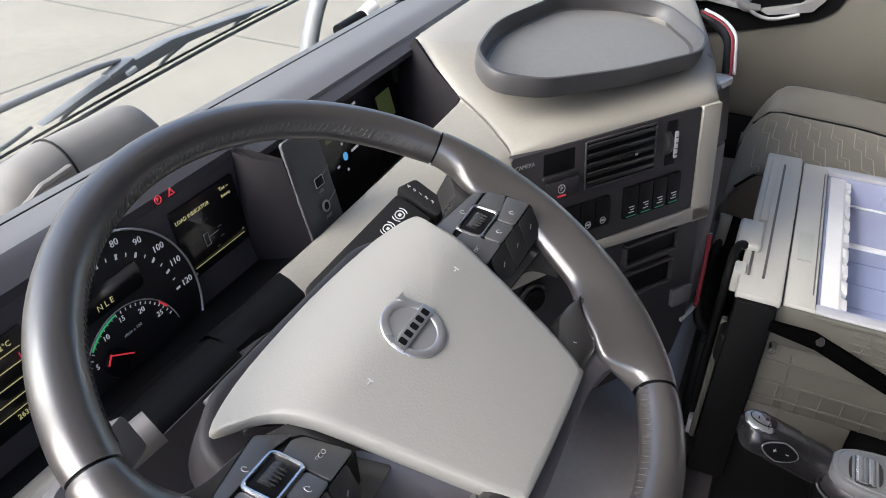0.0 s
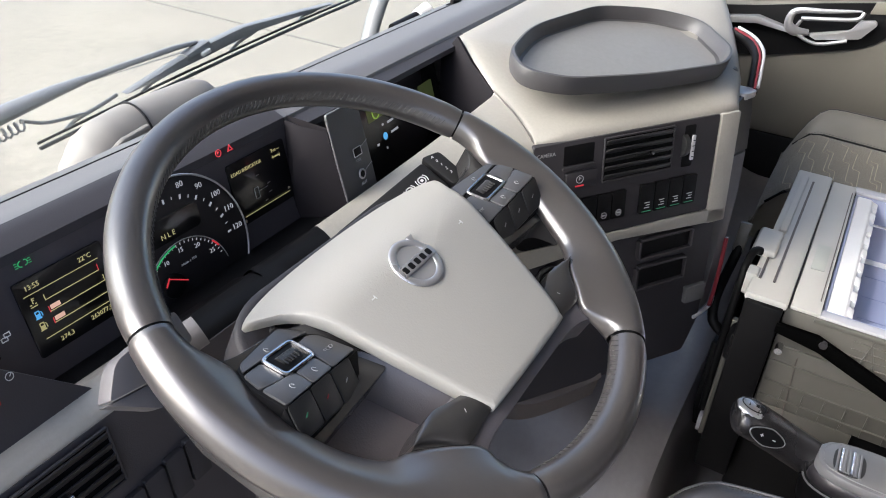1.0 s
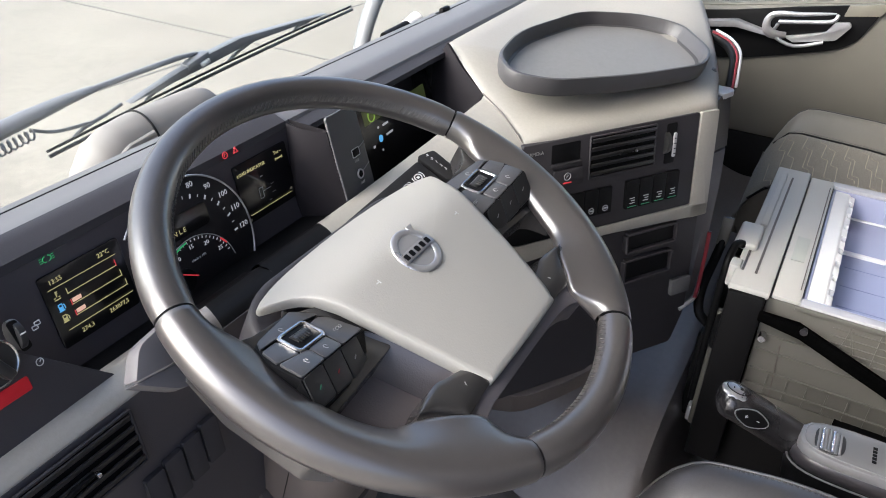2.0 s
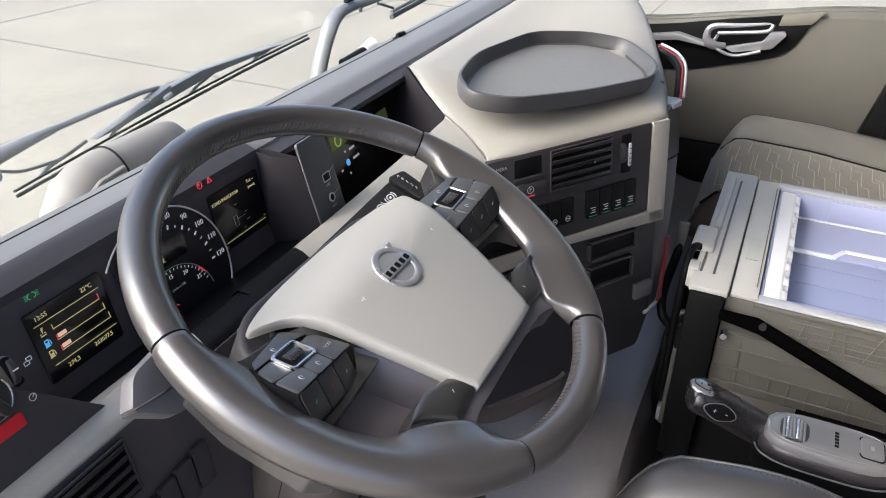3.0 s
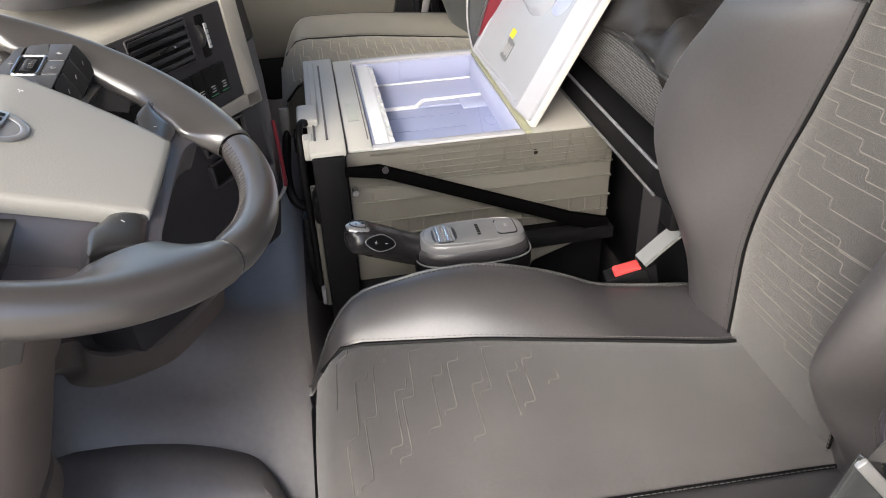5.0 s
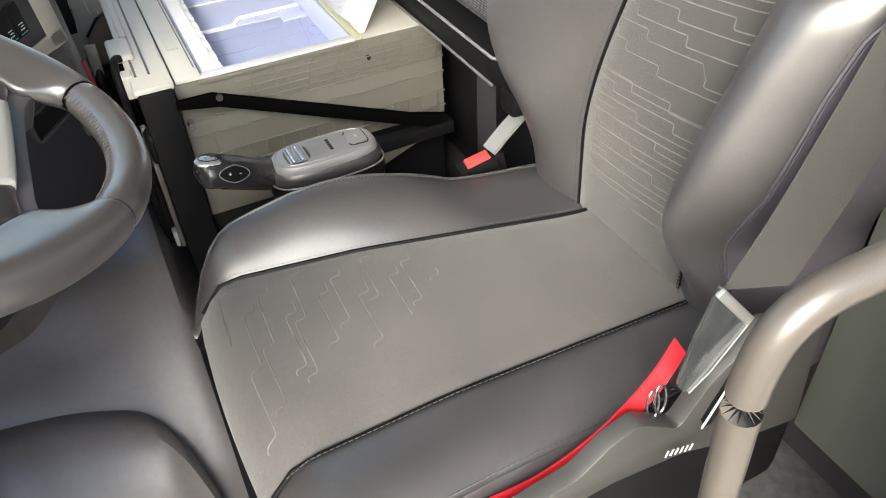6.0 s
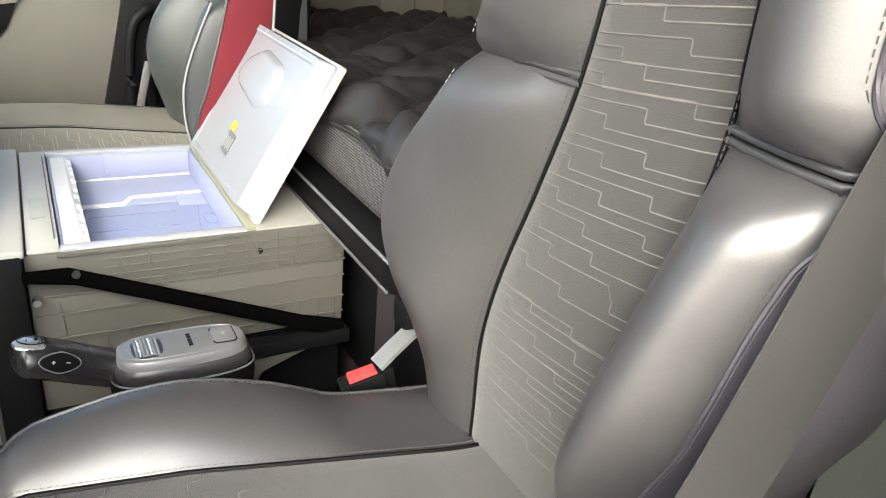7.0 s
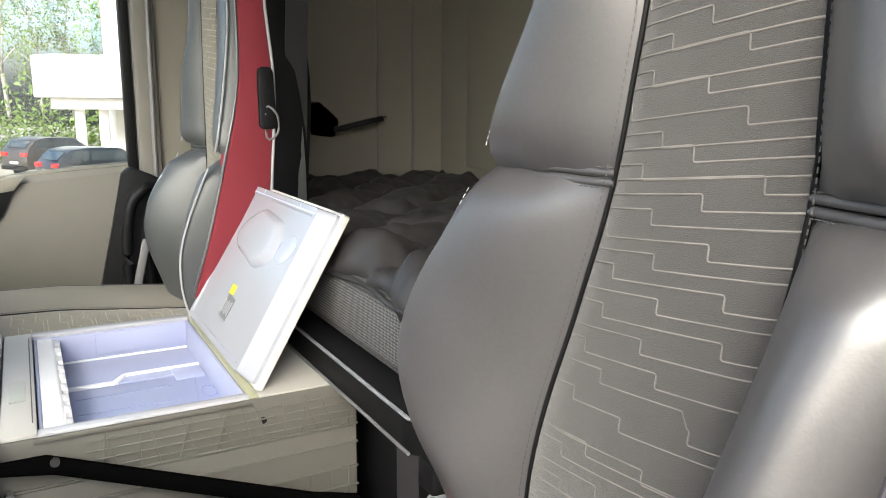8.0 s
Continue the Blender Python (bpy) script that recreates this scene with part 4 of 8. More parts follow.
def pocket(s0, s1, v0, v1):
    p = con_plate("pocket", s0, s1, v0, v1, M_BLACK, -0.004, -0.0015, dash, 0.003, 0)
    for a, b, c, d in ((s0, s1, v1, v1 + 0.004), (s0, s1, v0 - 0.005, v0), (s0 - 0.004, s0, v0, v1), (s1, s1 + 0.004, v0, v1)):
        con_plate("pocket_rim", a, b, c, d, M_DARK, -0.004, 0.006, p, 0.001, 0.0015)


pocket(0.024, 0.122, -0.209, -0.181)
pocket(0.03, 0.122, -0.262, -0.228)
con_plate("pocket_mat", -0.022, 0.018, -0.318, -0.288, mat("grey ribbed mat", (0.08, 0.08, 0.083), 0.6, grain=1.0, grain_scale=500), -0.004, 0.004, dash)
part("start_ring", tube([con(0.286 + 0.02 * math.cos(a), -0.205 + 0.02 * math.sin(a), 0.004) for a in [2 * math.pi * j / 28 for j in range(28)]], 0.0035, 8, True, up=CON.to_3x3() @ Vector((0, 0, 1))), M_SATIN, dash)
part("start_knob", prism(circle(0.016, 28, 0.286, -0.205), 0.012, CON @ Matrix.Translation((0, 0, -0.002 if SGN > 0 else -0.010)), 0.002), M_BLACK, dash)
# outer edge of the console towards the passenger: grey post with a red lined cup holder
side = [(0.3, 0.268, 0.896), (0.279, 0.235, 0.89), (0.227, 0.209, 0.885), (0.191, 0.2, 0.867), (0.15, 0.193, 0.85)]
part("side_rail", tube([Vector(p) + Vector((0.004, -0.002, 0.001)) for p in spline(side, 6)], 0.0026, 10), M_BADGESILVER, dash, "silver edge rail")
part("side_rail_body", tube([Vector(p) + Vector((0.004, 0.006, -0.008)) for p in spline(side, 6)], 0.009, 10), M_BLACK, dash)
part("side_rail_lining", tube([Vector(p) + Vector((-0.003, 0.002, -0.0005)) for p in spline(side, 6)], 0.0022, 8), M_RED, dash, "red lining")
POST = [(0.846, 0.146, 0.195), (0.822, 0.13, 0.187), (0.778, 0.122, 0.18), (0.764, 0.12, 0.178), (0.762, 0.112, 0.178), (0.7, 0.102, 0.172), (0.645, 0.076, 0.168), (0.56, 0.06, 0.165), (0.505, 0.046, 0.165), (0.495, 0.042, 0.17)]


def post_rows(post):
    return [[(0.03, 0.225, z), (0.036, 0.205, z), (x - 0.03, y + 0.008, z), (x - 0.008, y, z), (x, y + 0.003, z), (x + 0.006, y + 0.03, z), (x + 0.006, 0.36, z), (0.03, 0.36, z)] for z, x, y in post]


M_POST = mat("dark satin post plastic", (0.02, 0.02, 0.022), 0.4, grain=0.2)
part("side_post", skin(post_rows(POST[:4]), True, True), M_POST, dash, "dark upper side post")
part("side_post", skin(post_rows(POST[4:]), True, True), mat("grey side post plastic", (0.075, 0.072, 0.075), 0.5, grain=0.3), dash, "grey lower side post")
low_rail = [(0.07, 0.166, 0.62), (0.062, 0.163, 0.575), (0.052, 0.161, 0.525), (0.034, 0.16, 0.505), (-0.01, 0.175, 0.5)]
part("post_rail", tube(spline(low_rail, 5), 0.0034, 10), M_BADGESILVER, dash, "silver edge rail")
part("post_lining", tube([Vector(p) + Vector((-0.009, -0.001, 0.004)) for p in spline(low_rail[:4], 5)], 0.0035, 8), M_RED, dash, "red lining")
part("post_cap", prism(rounded([(0.112, 0.2), (0.142, 0.189), (0.151, 0.198), (0.15, 0.225), (0.115, 0.235)], 0.005, 3), 0.01, pose(0, 0, 0.84), 0.003), M_SILVER, dash, "silver end cap")
part("side_peg", tube([(0.15, 0.235, 0.845), (0.15, 0.235, 0.868), (0.15, 0.235, 0.876)], [0.011, 0.011, 0.006], 16), M_PAD, dash)

# rubber tray on the console
tray = thing("dash_tray", (0.03, 0.38, 0.895), "dark grey rubber tray lying on the beige console top", "tray")
TR = frame_of((0.0, 0.38, 0.9), (1, 0, 0.0), (0, 1, 0.155))
tray_out = rounded([(-0.17, 0.105), (-0.212, 0.062), (-0.185, 0.008), (-0.07, -0.07), (0.075, -0.142), (0.15, -0.135), (0.236, -0.06), (0.215, 0.01), (0.13, 0.09), (-0.06, 0.125)], [0.03, 0.025, 0.025, 0.05, 0.03, 0.03, 0.03, 0.04, 0.04, 0.05], 5)
M_TRAYRUBBER = mat("grey rubber tray", (0.165, 0.16, 0.155), 0.5, grain=0.4, grain_scale=600, vary=0.04, vary_scale=20, speck=0.05, speck_scale=130, spec=0.8)
part("tray_floor", prism(tray_out, 0.006, TR, 0.0), M_TRAYRUBBER, tray)
tc = Vector((0.01, 0.0))
rows = []
for off, h in ((1.0, 0.0), (1.015, 0.009), (1.02, 0.0235), (1.014, 0.0265), (0.992, 0.0272), (0.975, 0.0245), (0.955, 0.014), (0.935, 0.0075), (0.9, 0.0062)):
    rows.append([tuple(TR @ Vector((*(tc + (Vector(p) - tc) * off), h))) for p in tray_out])
part("tray_rim", skin(rows, True), mat("dark rubber tray edge", (0.06, 0.058, 0.06), 0.45, grain=0.5, grain_scale=500), tray)


# ---- steering wheel ----
WC = Vector((-0.671, 0.326, 0.932))
WN = Vector((-0.01, -0.415, 0.909)).normalized()
WU = Vector((1, 0, 0.01))
WM = frame_of(WC, WU, WN.cross(WU))
UPN = WM.to_3x3() @ Vector((0, 0, 1))
M_BADGE = mat("satin silver badge", (0.45, 0.45, 0.46), 0.28, metal=0.7, vary=0.05)
M_BADGEDIM = mat("dull silver badge ground", (0.33, 0.33, 0.33), 0.4, metal=0.5, vary=0.05)
wheel = thing("steering_wheel", WC, "dark leather steering wheel with pale beige airbag cover", "steering wheel")


def wl(x, y, h=0.0):
    return WM @ Vector((x, y, h))


def rim_piece(a0, a1, n, fat=1.0):
    pts, rad = [], []
    for k in range(n + 1):
        a = radians(stretch(a0, a1, k / n))
        pts.append(wl(0.2095 * math.cos(a), 0.2095 * math.sin(a)))
        e = min(k, n - k)
        rad.append((0.0158 if e > 1 else 0.0155 if e == 1 else 0.0148) * fat)
    return tube(pts, rad, 20, up=UPN)


for a0, a1, n, fat in ((20.3, 159.7, 60, 1.02), (243.3, 296.7, 30, 1.03)):
    part("rim_grip", rim_piece(a0, a1, n, fat), M_LEATHER, wheel)
part("rim_core", tube([wl(0.2095 * math.cos(a), 0.2095 * math.sin(a)) for a in [2 * math.pi * k / 72 for k in range(72)]], 0.0135, 12, True, up=UPN), M_BLACK, wheel)
# cross stitching along the inner side of the rim
for a0, a1, n in ((24, 156, 92), (246, 299, 34), (318, 338, 14)):
    stitches = []
    for k in range(n):
        a = radians(stretch(a0, a1, k / (n - 1)))
        b = a + radians(1.0)
        q = 0.0166
        p1 = wl((0.2095 - q * 0.86) * math.cos(a), (0.2095 - q * 0.86) * math.sin(a), 0.0088)
        p2 = wl((0.2095 - q) * math.cos(b), (0.2095 - q) * math.sin(b), 0.0015)
        stitches.append(tube([p1, p2], 0.00038, 5))
    part("stitching", join(*stitches), M_STITCHDARK, wheel, "cross stitched seam")

BAG = [(0.135, 0.05), (0.118, 0.057), (0.08, 0.063), (0.004, 0.066), (-0.072, 0.063), (-0.11, 0.057), (-0.127, 0.05), (-0.124, 0.043), (-0.11, 0.027), (-0.1, 0.0), (-0.086, -0.05), (-0.068, -0.108), (-0.06, -0.127), (-0.048, -0.131), (0.056, -0.131), (0.068, -0.127), (0.077, -0.108), (0.094, -0.05), (0.108, 0.0), (0.118, 0.027), (0.132, 0.043)]
bag_line = [tuple(p) for p in spline([(x, y, 0) for x, y in BAG], 3, True)]


def bag_height(x, y):
    return 0.011 - 0.5 * (x * x) - 9.5 * max(0, y + 0.005) ** 2 - 0.35 * min(0, y) ** 2


rows = []
for f, d in ((0.985, -0.014), (1.0, -0.0095), (1.0, -0.0045), (0.9945, -0.0015), (0.984, -0.0002), (0.94, 0.0), (0.85, 0.0), (0.7, 0.0), (0.5, 0.0), (0.3, 0.0), (0.12, 0.0)):
    rows.append([tuple(wl(0.004 + (x - 0.004) * f, -0.02 + (y + 0.02) * f, bag_height(0.004 + (x - 0.004) * f, -0.02 + (y + 0.02) * f) + d)) for x, y, _ in bag_line])
bm = skin(rows, True)
bm.faces.new([v for v in bm.verts][-len(bag_line):])
cover = part("airbag_cover", bm, M_BAG, wheel, "pale beige airbag cover", angle=60)
part("hub_body", skin([[tuple(wl(0.004 + (x - 0.004) * f, -0.02 + (y + 0.02) * f, h)) for x, y, _ in bag_line] for f, h in ((0.82, -0.038), (0.84, -0.044), (0.82, -0.052), (0.75, -0.062), (0.6, -0.075))], True, True), M_DARK, wheel)
BX, BY = -0.004, -0.0105
badge = part("badge", tube([wl(BX + 0.0205 * math.cos(a), BY + 0.0205 * math.sin(a), 0.0114) for a in [2 * math.pi * k / 48 for k in range(48)]], 0.0034, 12, True, 0.4, UPN), M_BADGE, wheel, "round silver badge ring")
part("badge_disc", prism(circle(0.02, 40, BX, BY), 0.0006, WM @ Matrix.Translation((0, 0, 0.0108)), 0), M_BADGEDIM, badge)
part("badge_bar", prism(rect(0.046, 0.0095, 0.001, BX, BY), 0.002, WM @ Matrix.Translation((0, 0, 0.0115)), 0.0006), M_BADGE, badge)
for k in range(5):
    part("badge_mark", prism(rect(0.0052, 0.0058, 0.0012, BX - 0.0164 + 0.0082 * k, BY), 0.0006, WM @ Matrix.Translation((0, 0, 0.0132)), 0), M_BLACK, badge)
part("badge_arrow", prism([(BX + 0.0145, BY + 0.0125), (BX + 0.0215, BY + 0.0215), (BX + 0.0125, BY + 0.0215)], 0.0016, WM @ Matrix.Translation((0, 0, 0.0112)), 0.0004), M_BADGE, badge)
for sx, sy in ((-0.06, -0.009), (0.071, -0.009)):
    part("horn_mark", join(block((0.004, 0.0008, 0.0004), WM @ Matrix.Translation((sx, sy, bag_height(sx, sy) + 0.0002)), 0), block((0.0008, 0.004, 0.0004), WM @ Matrix.Translation((sx + 0.002, sy, bag_height(sx, sy) + 0.0002)), 0)), M_PRINT, wheel)


POD = -0.0105
M_SPOKE = mat("satin dark spoke plastic", (0.028, 0.027, 0.027), 0.25, grain=0.06, grain_scale=500, vary=0.08, vary_scale=14, spec=1.0, coat=0.3)


def spoke_side(sg):
    """Spoke to the rim with its switch pod; sg is -1 or 1."""
    X = lambda x: sg * x
    tilt = lambda c, sy: Matrix(((1, 0, 0, 0), (0, 1, 0, 0), (0.226 * sg, sy, 1, c), (0, 0, 0, 1)))
    low = lambda h: WM @ tilt(-0.0005 - 0.226 * 0.1425 + 0.34 * 0.0025 + h, -0.34)
    face = lambda h: WM @ tilt(-0.0005 - 0.226 * 0.1425 + 0.34 * 0.0285 + 0.85 * 0.026 + h, 0.85)
    at = lambda x, y, h: low(h) @ Vector((x, y, 0))
    out = rounded([(X(0.095), 0.012), (X(0.128), 0.026), (X(0.17), 0.03), (X(0.194), 0.052), (X(0.208), 0.045), (X(0.214), 0.0), (X(0.208), -0.065), (X(0.192), -0.085), (X(0.178), -0.056), (X(0.12), -0.052), (X(0.085), -0.05)], [0.004, 0.02, 0.03, 0.004, 0.004, 0.004, 0.004, 0.004, 0.03, 0.01, 0.004], 6)
    part("side_spoke", prism(out, 0.028, WM @ Matrix.Translation((0, 0, POD - 0.028)), 0.0115, 6), M_SPOKE, wheel)
    pod = rounded([(X(0.121), 0.0285), (X(0.105), 0.009), (X(0.098), -0.027), (X(0.182), -0.027), (X(0.184), 0.0), (X(0.174), 0.02)], [0.006, 0.008, 0.001, 0.001, 0.01, 0.008], 4)
    p = part("switch_pod", prism(pod, 0.022, low(-0.0225), 0.002), M_BLACK, wheel)
    part("pod_face", prism(rounded([(X(0.097), -0.026), (X(0.183), -0.026), (X(0.182), -0.048), (X(0.112), -0.048)], [0.001, 0.001, 0.006, 0.008], 3), 0.018, face(-0.0185), 0.002), M_BLACK, p)

    def key(pts, r=0.0025, material=M_KEY, h=0.0075):
        return part("key", prism(rounded([(X(x), y) for x, y in pts], r, 3), h, (face if pts[0][1] < -0.026 else low)(-h + 0.0018), 0.0013), material, p)

    key([(0.1225, 0.0265), (0.171, 0.0195), (0.1765, 0.0125), (0.1265, 0.0125), (0.1085, 0.009)])
    key([(0.1605, 0.0105), (0.178, 0.0105), (0.181, -0.005), (0.1605, -0.0095)])
    key([(0.1265, 0.0065), (0.1285, -0.0255), (0.1005, -0.0255), (0.1065, 0.003), (0.1135, 0.0075)])
    key([(0.1295, -0.0105), (0.151, -0.0105), (0.1515, -0.0255), (0.1295, -0.0255)])
    key([(0.152, -0.0105), (0.1805, -0.006), (0.1805, -0.0255), (0.1525, -0.0255)])
    for x0, x1, g in ((0.158, 0.1815, G_GREENDIM), (0.1345, 0.157, G_REDDIM), (0.111, 0.1335, M_PRINTDIM)):
        k4 = key([(x0, -0.0265), (x1, -0.0265), (x1, -0.047), (x0, -0.047)], material=M_SATIN, h=0.0055)
        part("key_symbol", block((0.0034, 0.001, 0.0006), face(0.002) @ Matrix.Translation((X((x0 + x1) / 2), -0.037, 0)) @ pose(0, 0, 0, 0, 0, 30), 0), g if sg < 0 else M_PRINTDIM, k4)
    ringpts = rect(0.031, 0.0205, 0.004, X(0.143), 0.0015, 4)
    part("roller_frame", tube([at(x, y, 0.002) for x, y in ringpts], 0.0017, 8, True, up=UPN), M_CHROME, p, "chrome roller frame")
    part("roller_well", prism(rect(0.029, 0.019, 0.003, X(0.143), 0.0015), 0.006, low(-0.004), 0.0005), M_BLACK, p)
    part("roller", tube([at(X(0.143) - 0.0085, 0.0015, -0.0022), at(X(0.143) + 0.0085, 0.0015, -0.0022)], 0.006, 16, up=UPN), M_SATIN, p)
    for k in range(-2, 3):
        part("roller_rib", block((0.0011, 0.009, 0.0012), low(0.0036) @ Matrix.Translation((X(0.143) + 0.003 * k, 0.0015, 0)), 0.0003), M_SATIN, p)
    tx = frame_of(at(X(0.1145), -0.012, 0.0022), wl(1, 0) - wl(0, 0), wl(0, 1) - wl(0, 0))
    lettering("key_letters", "ECO" if sg < 0 else "ESC", 0.0045, tx, M_PRINTDIM, p)
    for x, y in ((0.164, -0.0175), (0.14, -0.018), (0.147, 0.0165)):
        part("key_symbol", tube([at(X(x) + 0.0016 * math.cos(a), y + 0.0022 * math.sin(a), 0.002) for a in [2 * math.pi * j / 12 for j in range(10)]], 0.00035, 4), M_PRINTDIM, p)


# inner edge of the rim's leather round each side, as (degrees, radius) and (degrees, height)
LEATHER_EDGE = [(150, 0.197), (160, 0.1955), (166, 0.19), (170, 0.182), (174, 0.178), (182, 0.18), (190, 0.182), (196, 0.181), (203, 0.18), (210, 0.179), (213.5, 0.176), (217, 0.171), (221, 0.168), (226, 0.1665), (230, 0.1665), (233, 0.1668), (235, 0.168), (236.5, 0.1705), (238, 0.176), (239.4, 0.183), (241, 0.1895), (242.7, 0.1925), (255, 0.193)]
LEATHER_DROP = [(150, -0.004), (166, 0.002), (190, 0.002), (200, -0.004), (210, -0.003), (217, 0.001), (224, 0.004), (229, 0.005), (234, 0.004), (238, 0.003), (243, 0.001), (255, 0.0)]


def flare(sg):
    """Leather of the rim beside the spokes: round outside, running down to the spokes inside, its edge rolled under."""
    rows = []
    n = 240
    big = 0.0166
    for k in range(n + 1):
        a = stretch(160.3, 242.7, k / n)
        r_in, h_in = along(LEATHER_EDGE, a), along(LEATHER_DROP, a)
        c, w = math.cos(radians(a)), math.sin(radians(a))
        d = 0.2095 - r_in
        wide = min(1, max(0, (d - 0.016) / 0.024))
        wide = wide * wide * (3 - 2 * wide)
        tuck = 1 - 0.05 * max(0, 1 - min(k, n - k) / 3)
        row = [(0.2095 + big * tuck * math.cos(radians(v)), big * tuck * math.sin(radians(v))) for v in (-80, -55, -30, -8, 12, 30, 46, 60, 72, 82)]
        end = stretch(0.0, h_in, wide)
        for f in [i / 14 for i in range(15)]:
            bend = f * f * (3 - 2 * f)
            soft = 0.55 * bend + 0.45 * f * f
            full = 1 - math.sqrt(max(0.0, 1 - f * f))
            row.append((stretch(0.2095, r_in, f), stretch(big * tuck, end, stretch(full, soft, wide))))
        r, h = row[-1]
        row += [(r - 0.0014 * wide, h - 0.0016), (r - 0.0018 * wide + 0.0004 * (1 - wide), h - 0.004), (r - 0.001 * wide + 0.001 * (1 - wide), h - 0.0075), (r + 0.006, h - 0.012), (0.203, min(h - 0.014, -0.012))]
        rows.append([tuple(wl(-sg * r * c, r * w, h)) for r, h in row])
    return skin(rows)


def spoke_cover(sg):
    """Arched satin cover of a lower spoke, from under the airbag out to the leather."""
    upper = [(0.05, -0.112), (0.07, -0.105), (0.088, -0.1), (0.1, -0.0965), (0.118, -0.0975), (0.134, -0.1012)]
    lower = [(0.05, -0.1285), (0.075, -0.1295), (0.0945, -0.131), (0.1035, -0.1285), (0.1205, -0.1105), (0.1345, -0.1025)]
    rows = []
    top, low = spline([(x, y, 0) for x, y in upper], 5), spline([(x, y, 0) for x, y in lower], 5)
    for i, (p, q) in enumerate(zip(top, low)):
        f = i / (len(top) - 1)
        base = stretch(-0.001, 0.001, f)
        row = [(p.x, p.y + 0.002, base - 0.03), (p.x, p.y + 0.0004, base - 0.004)]
        for k in range(11):
            t = k / 10
            r = p.lerp(q, t)
            row.append((r.x, r.y, base + 0.0035 * (4 * t * (1 - t)) ** 0.7 - 0.001 * t))
        row += [(q.x, q.y - 0.0004, base - 0.006), (q.x, q.y + 0.001, base - 0.03)]
        rows.append([tuple(wl(0.003 + sg * x, y, h)) for x, y, h in row])
    return skin(rows)


def spoke_low(sg):
    part("spoke_leather", flare(sg), M_LEATHER, wheel, angle=70)
    cover_part = part("spoke_cover", spoke_cover(sg), M_SPOKE, wheel, "satin dark spoke cover")
    part("cover_mark", block((0.0007, 0.003, 0.0003), WM @ Matrix.Translation((0.003 + sg * 0.083, -0.114, 0.0034)) @ pose(0, 0, 0, 0, 0, 30 * sg), 0), M_PRINTDIM, cover_part)


M_KEY = mat("grey black key plastic", (0.05, 0.05, 0.052), 0.36, grain=0.1, spec=0.7)
M_HUBPLASTIC = mat("violet grey hub plastic", (0.065, 0.06, 0.066), 0.4, grain=0.3, grain_scale=700, spec=0.6)
band = [(-0.1, -0.154), (-0.094, -0.148), (-0.086, -0.1435), (-0.074, -0.1412), (-0.05, -0.141), (0.0, -0.1405), (0.05, -0.141), (0.072, -0.1425), (0.088, -0.1465), (0.1, -0.154), (0.118, -0.14), (0.108, -0.126), (0.06, -0.122), (-0.056, -0.122), (-0.108, -0.126), (-0.12, -0.14)]
part("hub_band", prism(rounded(band, 0.006, 3), 0.03, WM @ Matrix.Translation((0, 0, -0.034)), 0.004, 4), M_HUBPLASTIC, wheel, "grained violet grey band under the airbag cover")
for sg in (-1, 1):
    spoke_side(sg)
    spoke_low(sg)

# ---- column, stalks ----
column = thing("steering_column", (-0.67, 0.45, 0.0), "grey plastic steering column shroud under the wheel", "steering column")


def ring_at(c, w, d, n=28, p=3.0, tilt=(0, 0.42, 0.9)):
    """A rounded rectangle round c, w wide and d deep, square to tilt."""
    t = Vector(tilt).normalized()
    u = Vector((1, 0, 0))
    v = t.cross(u)
    out = []
    for k in range(n):
        a = 2 * math.pi * k / n
        ca, sa = math.cos(a), math.sin(a)
        r = (abs(ca) ** p + abs(sa) ** p) ** (-1 / p)
        out.append(tuple(Vector(c) + u * (w * r * ca) + v * (d * r * sa)))
    return out


AX = (0.0, 0.42, -0.9)
part("upper_shroud", skin([ring_at((-0.667, 0.36, 0.862), 0.06, 0.05, tilt=AX), ring_at((-0.667, 0.37, 0.84), 0.085, 0.066, tilt=AX), ring_at((-0.667, 0.385, 0.79), 0.088, 0.07, tilt=AX), ring_at((-0.667, 0.4, 0.74), 0.084, 0.068, tilt=AX)], True, True), M_WARMGREY, column)
part("middle_shroud", skin([ring_at((-0.667, 0.402, 0.738), 0.08, 0.064, tilt=AX), ring_at((-0.667, 0.425, 0.66), 0.076, 0.062, tilt=AX), ring_at((-0.667, 0.448, 0.585), 0.07, 0.06, tilt=AX)], True, True), M_WARMGREY, column)
part("lower_shroud", skin([ring_at((-0.667, 0.452, 0.575), 0.074, 0.064, tilt=AX), ring_at((-0.667, 0.458, 0.55), 0.082, 0.072, tilt=AX), ring_at((-0.667, 0.49, 0.45), 0.072, 0.07, tilt=AX), ring_at((-0.667, 0.54, 0.2), 0.065, 0.065, tilt=AX), ring_at((-0.667, 0.6, 0.0), 0.065, 0.065, tilt=AX)], True, True), M_WARMGREY, column)
part("shroud_seam", tube([(-0.7475, 0.402, 0.735), (-0.7435, 0.425, 0.66), (-0.738, 0.448, 0.588)], 0.0005, 5), M_BLACK, column)
M_TRAY = mat("brown grey back cover", (0.165, 0.142, 0.138), 0.5, grain=0.3, grain_scale=600)
part("back_cover", prism(rounded([(-0.175, -0.045), (-0.085, -0.02), (-0.05, -0.12), (-0.1, -0.128), (-0.15, -0.105)], 0.012), 0.01, WM @ Matrix.Translation((0, 0, -0.05)), 0.003), M_TRAY, wheel, "brown grey plastic cover behind the spokes")
skirt = [(-0.112, -0.02), (-0.103, -0.03), (-0.094, -0.05), (-0.083, -0.085), (-0.077, -0.1), (-0.085, -0.104)]
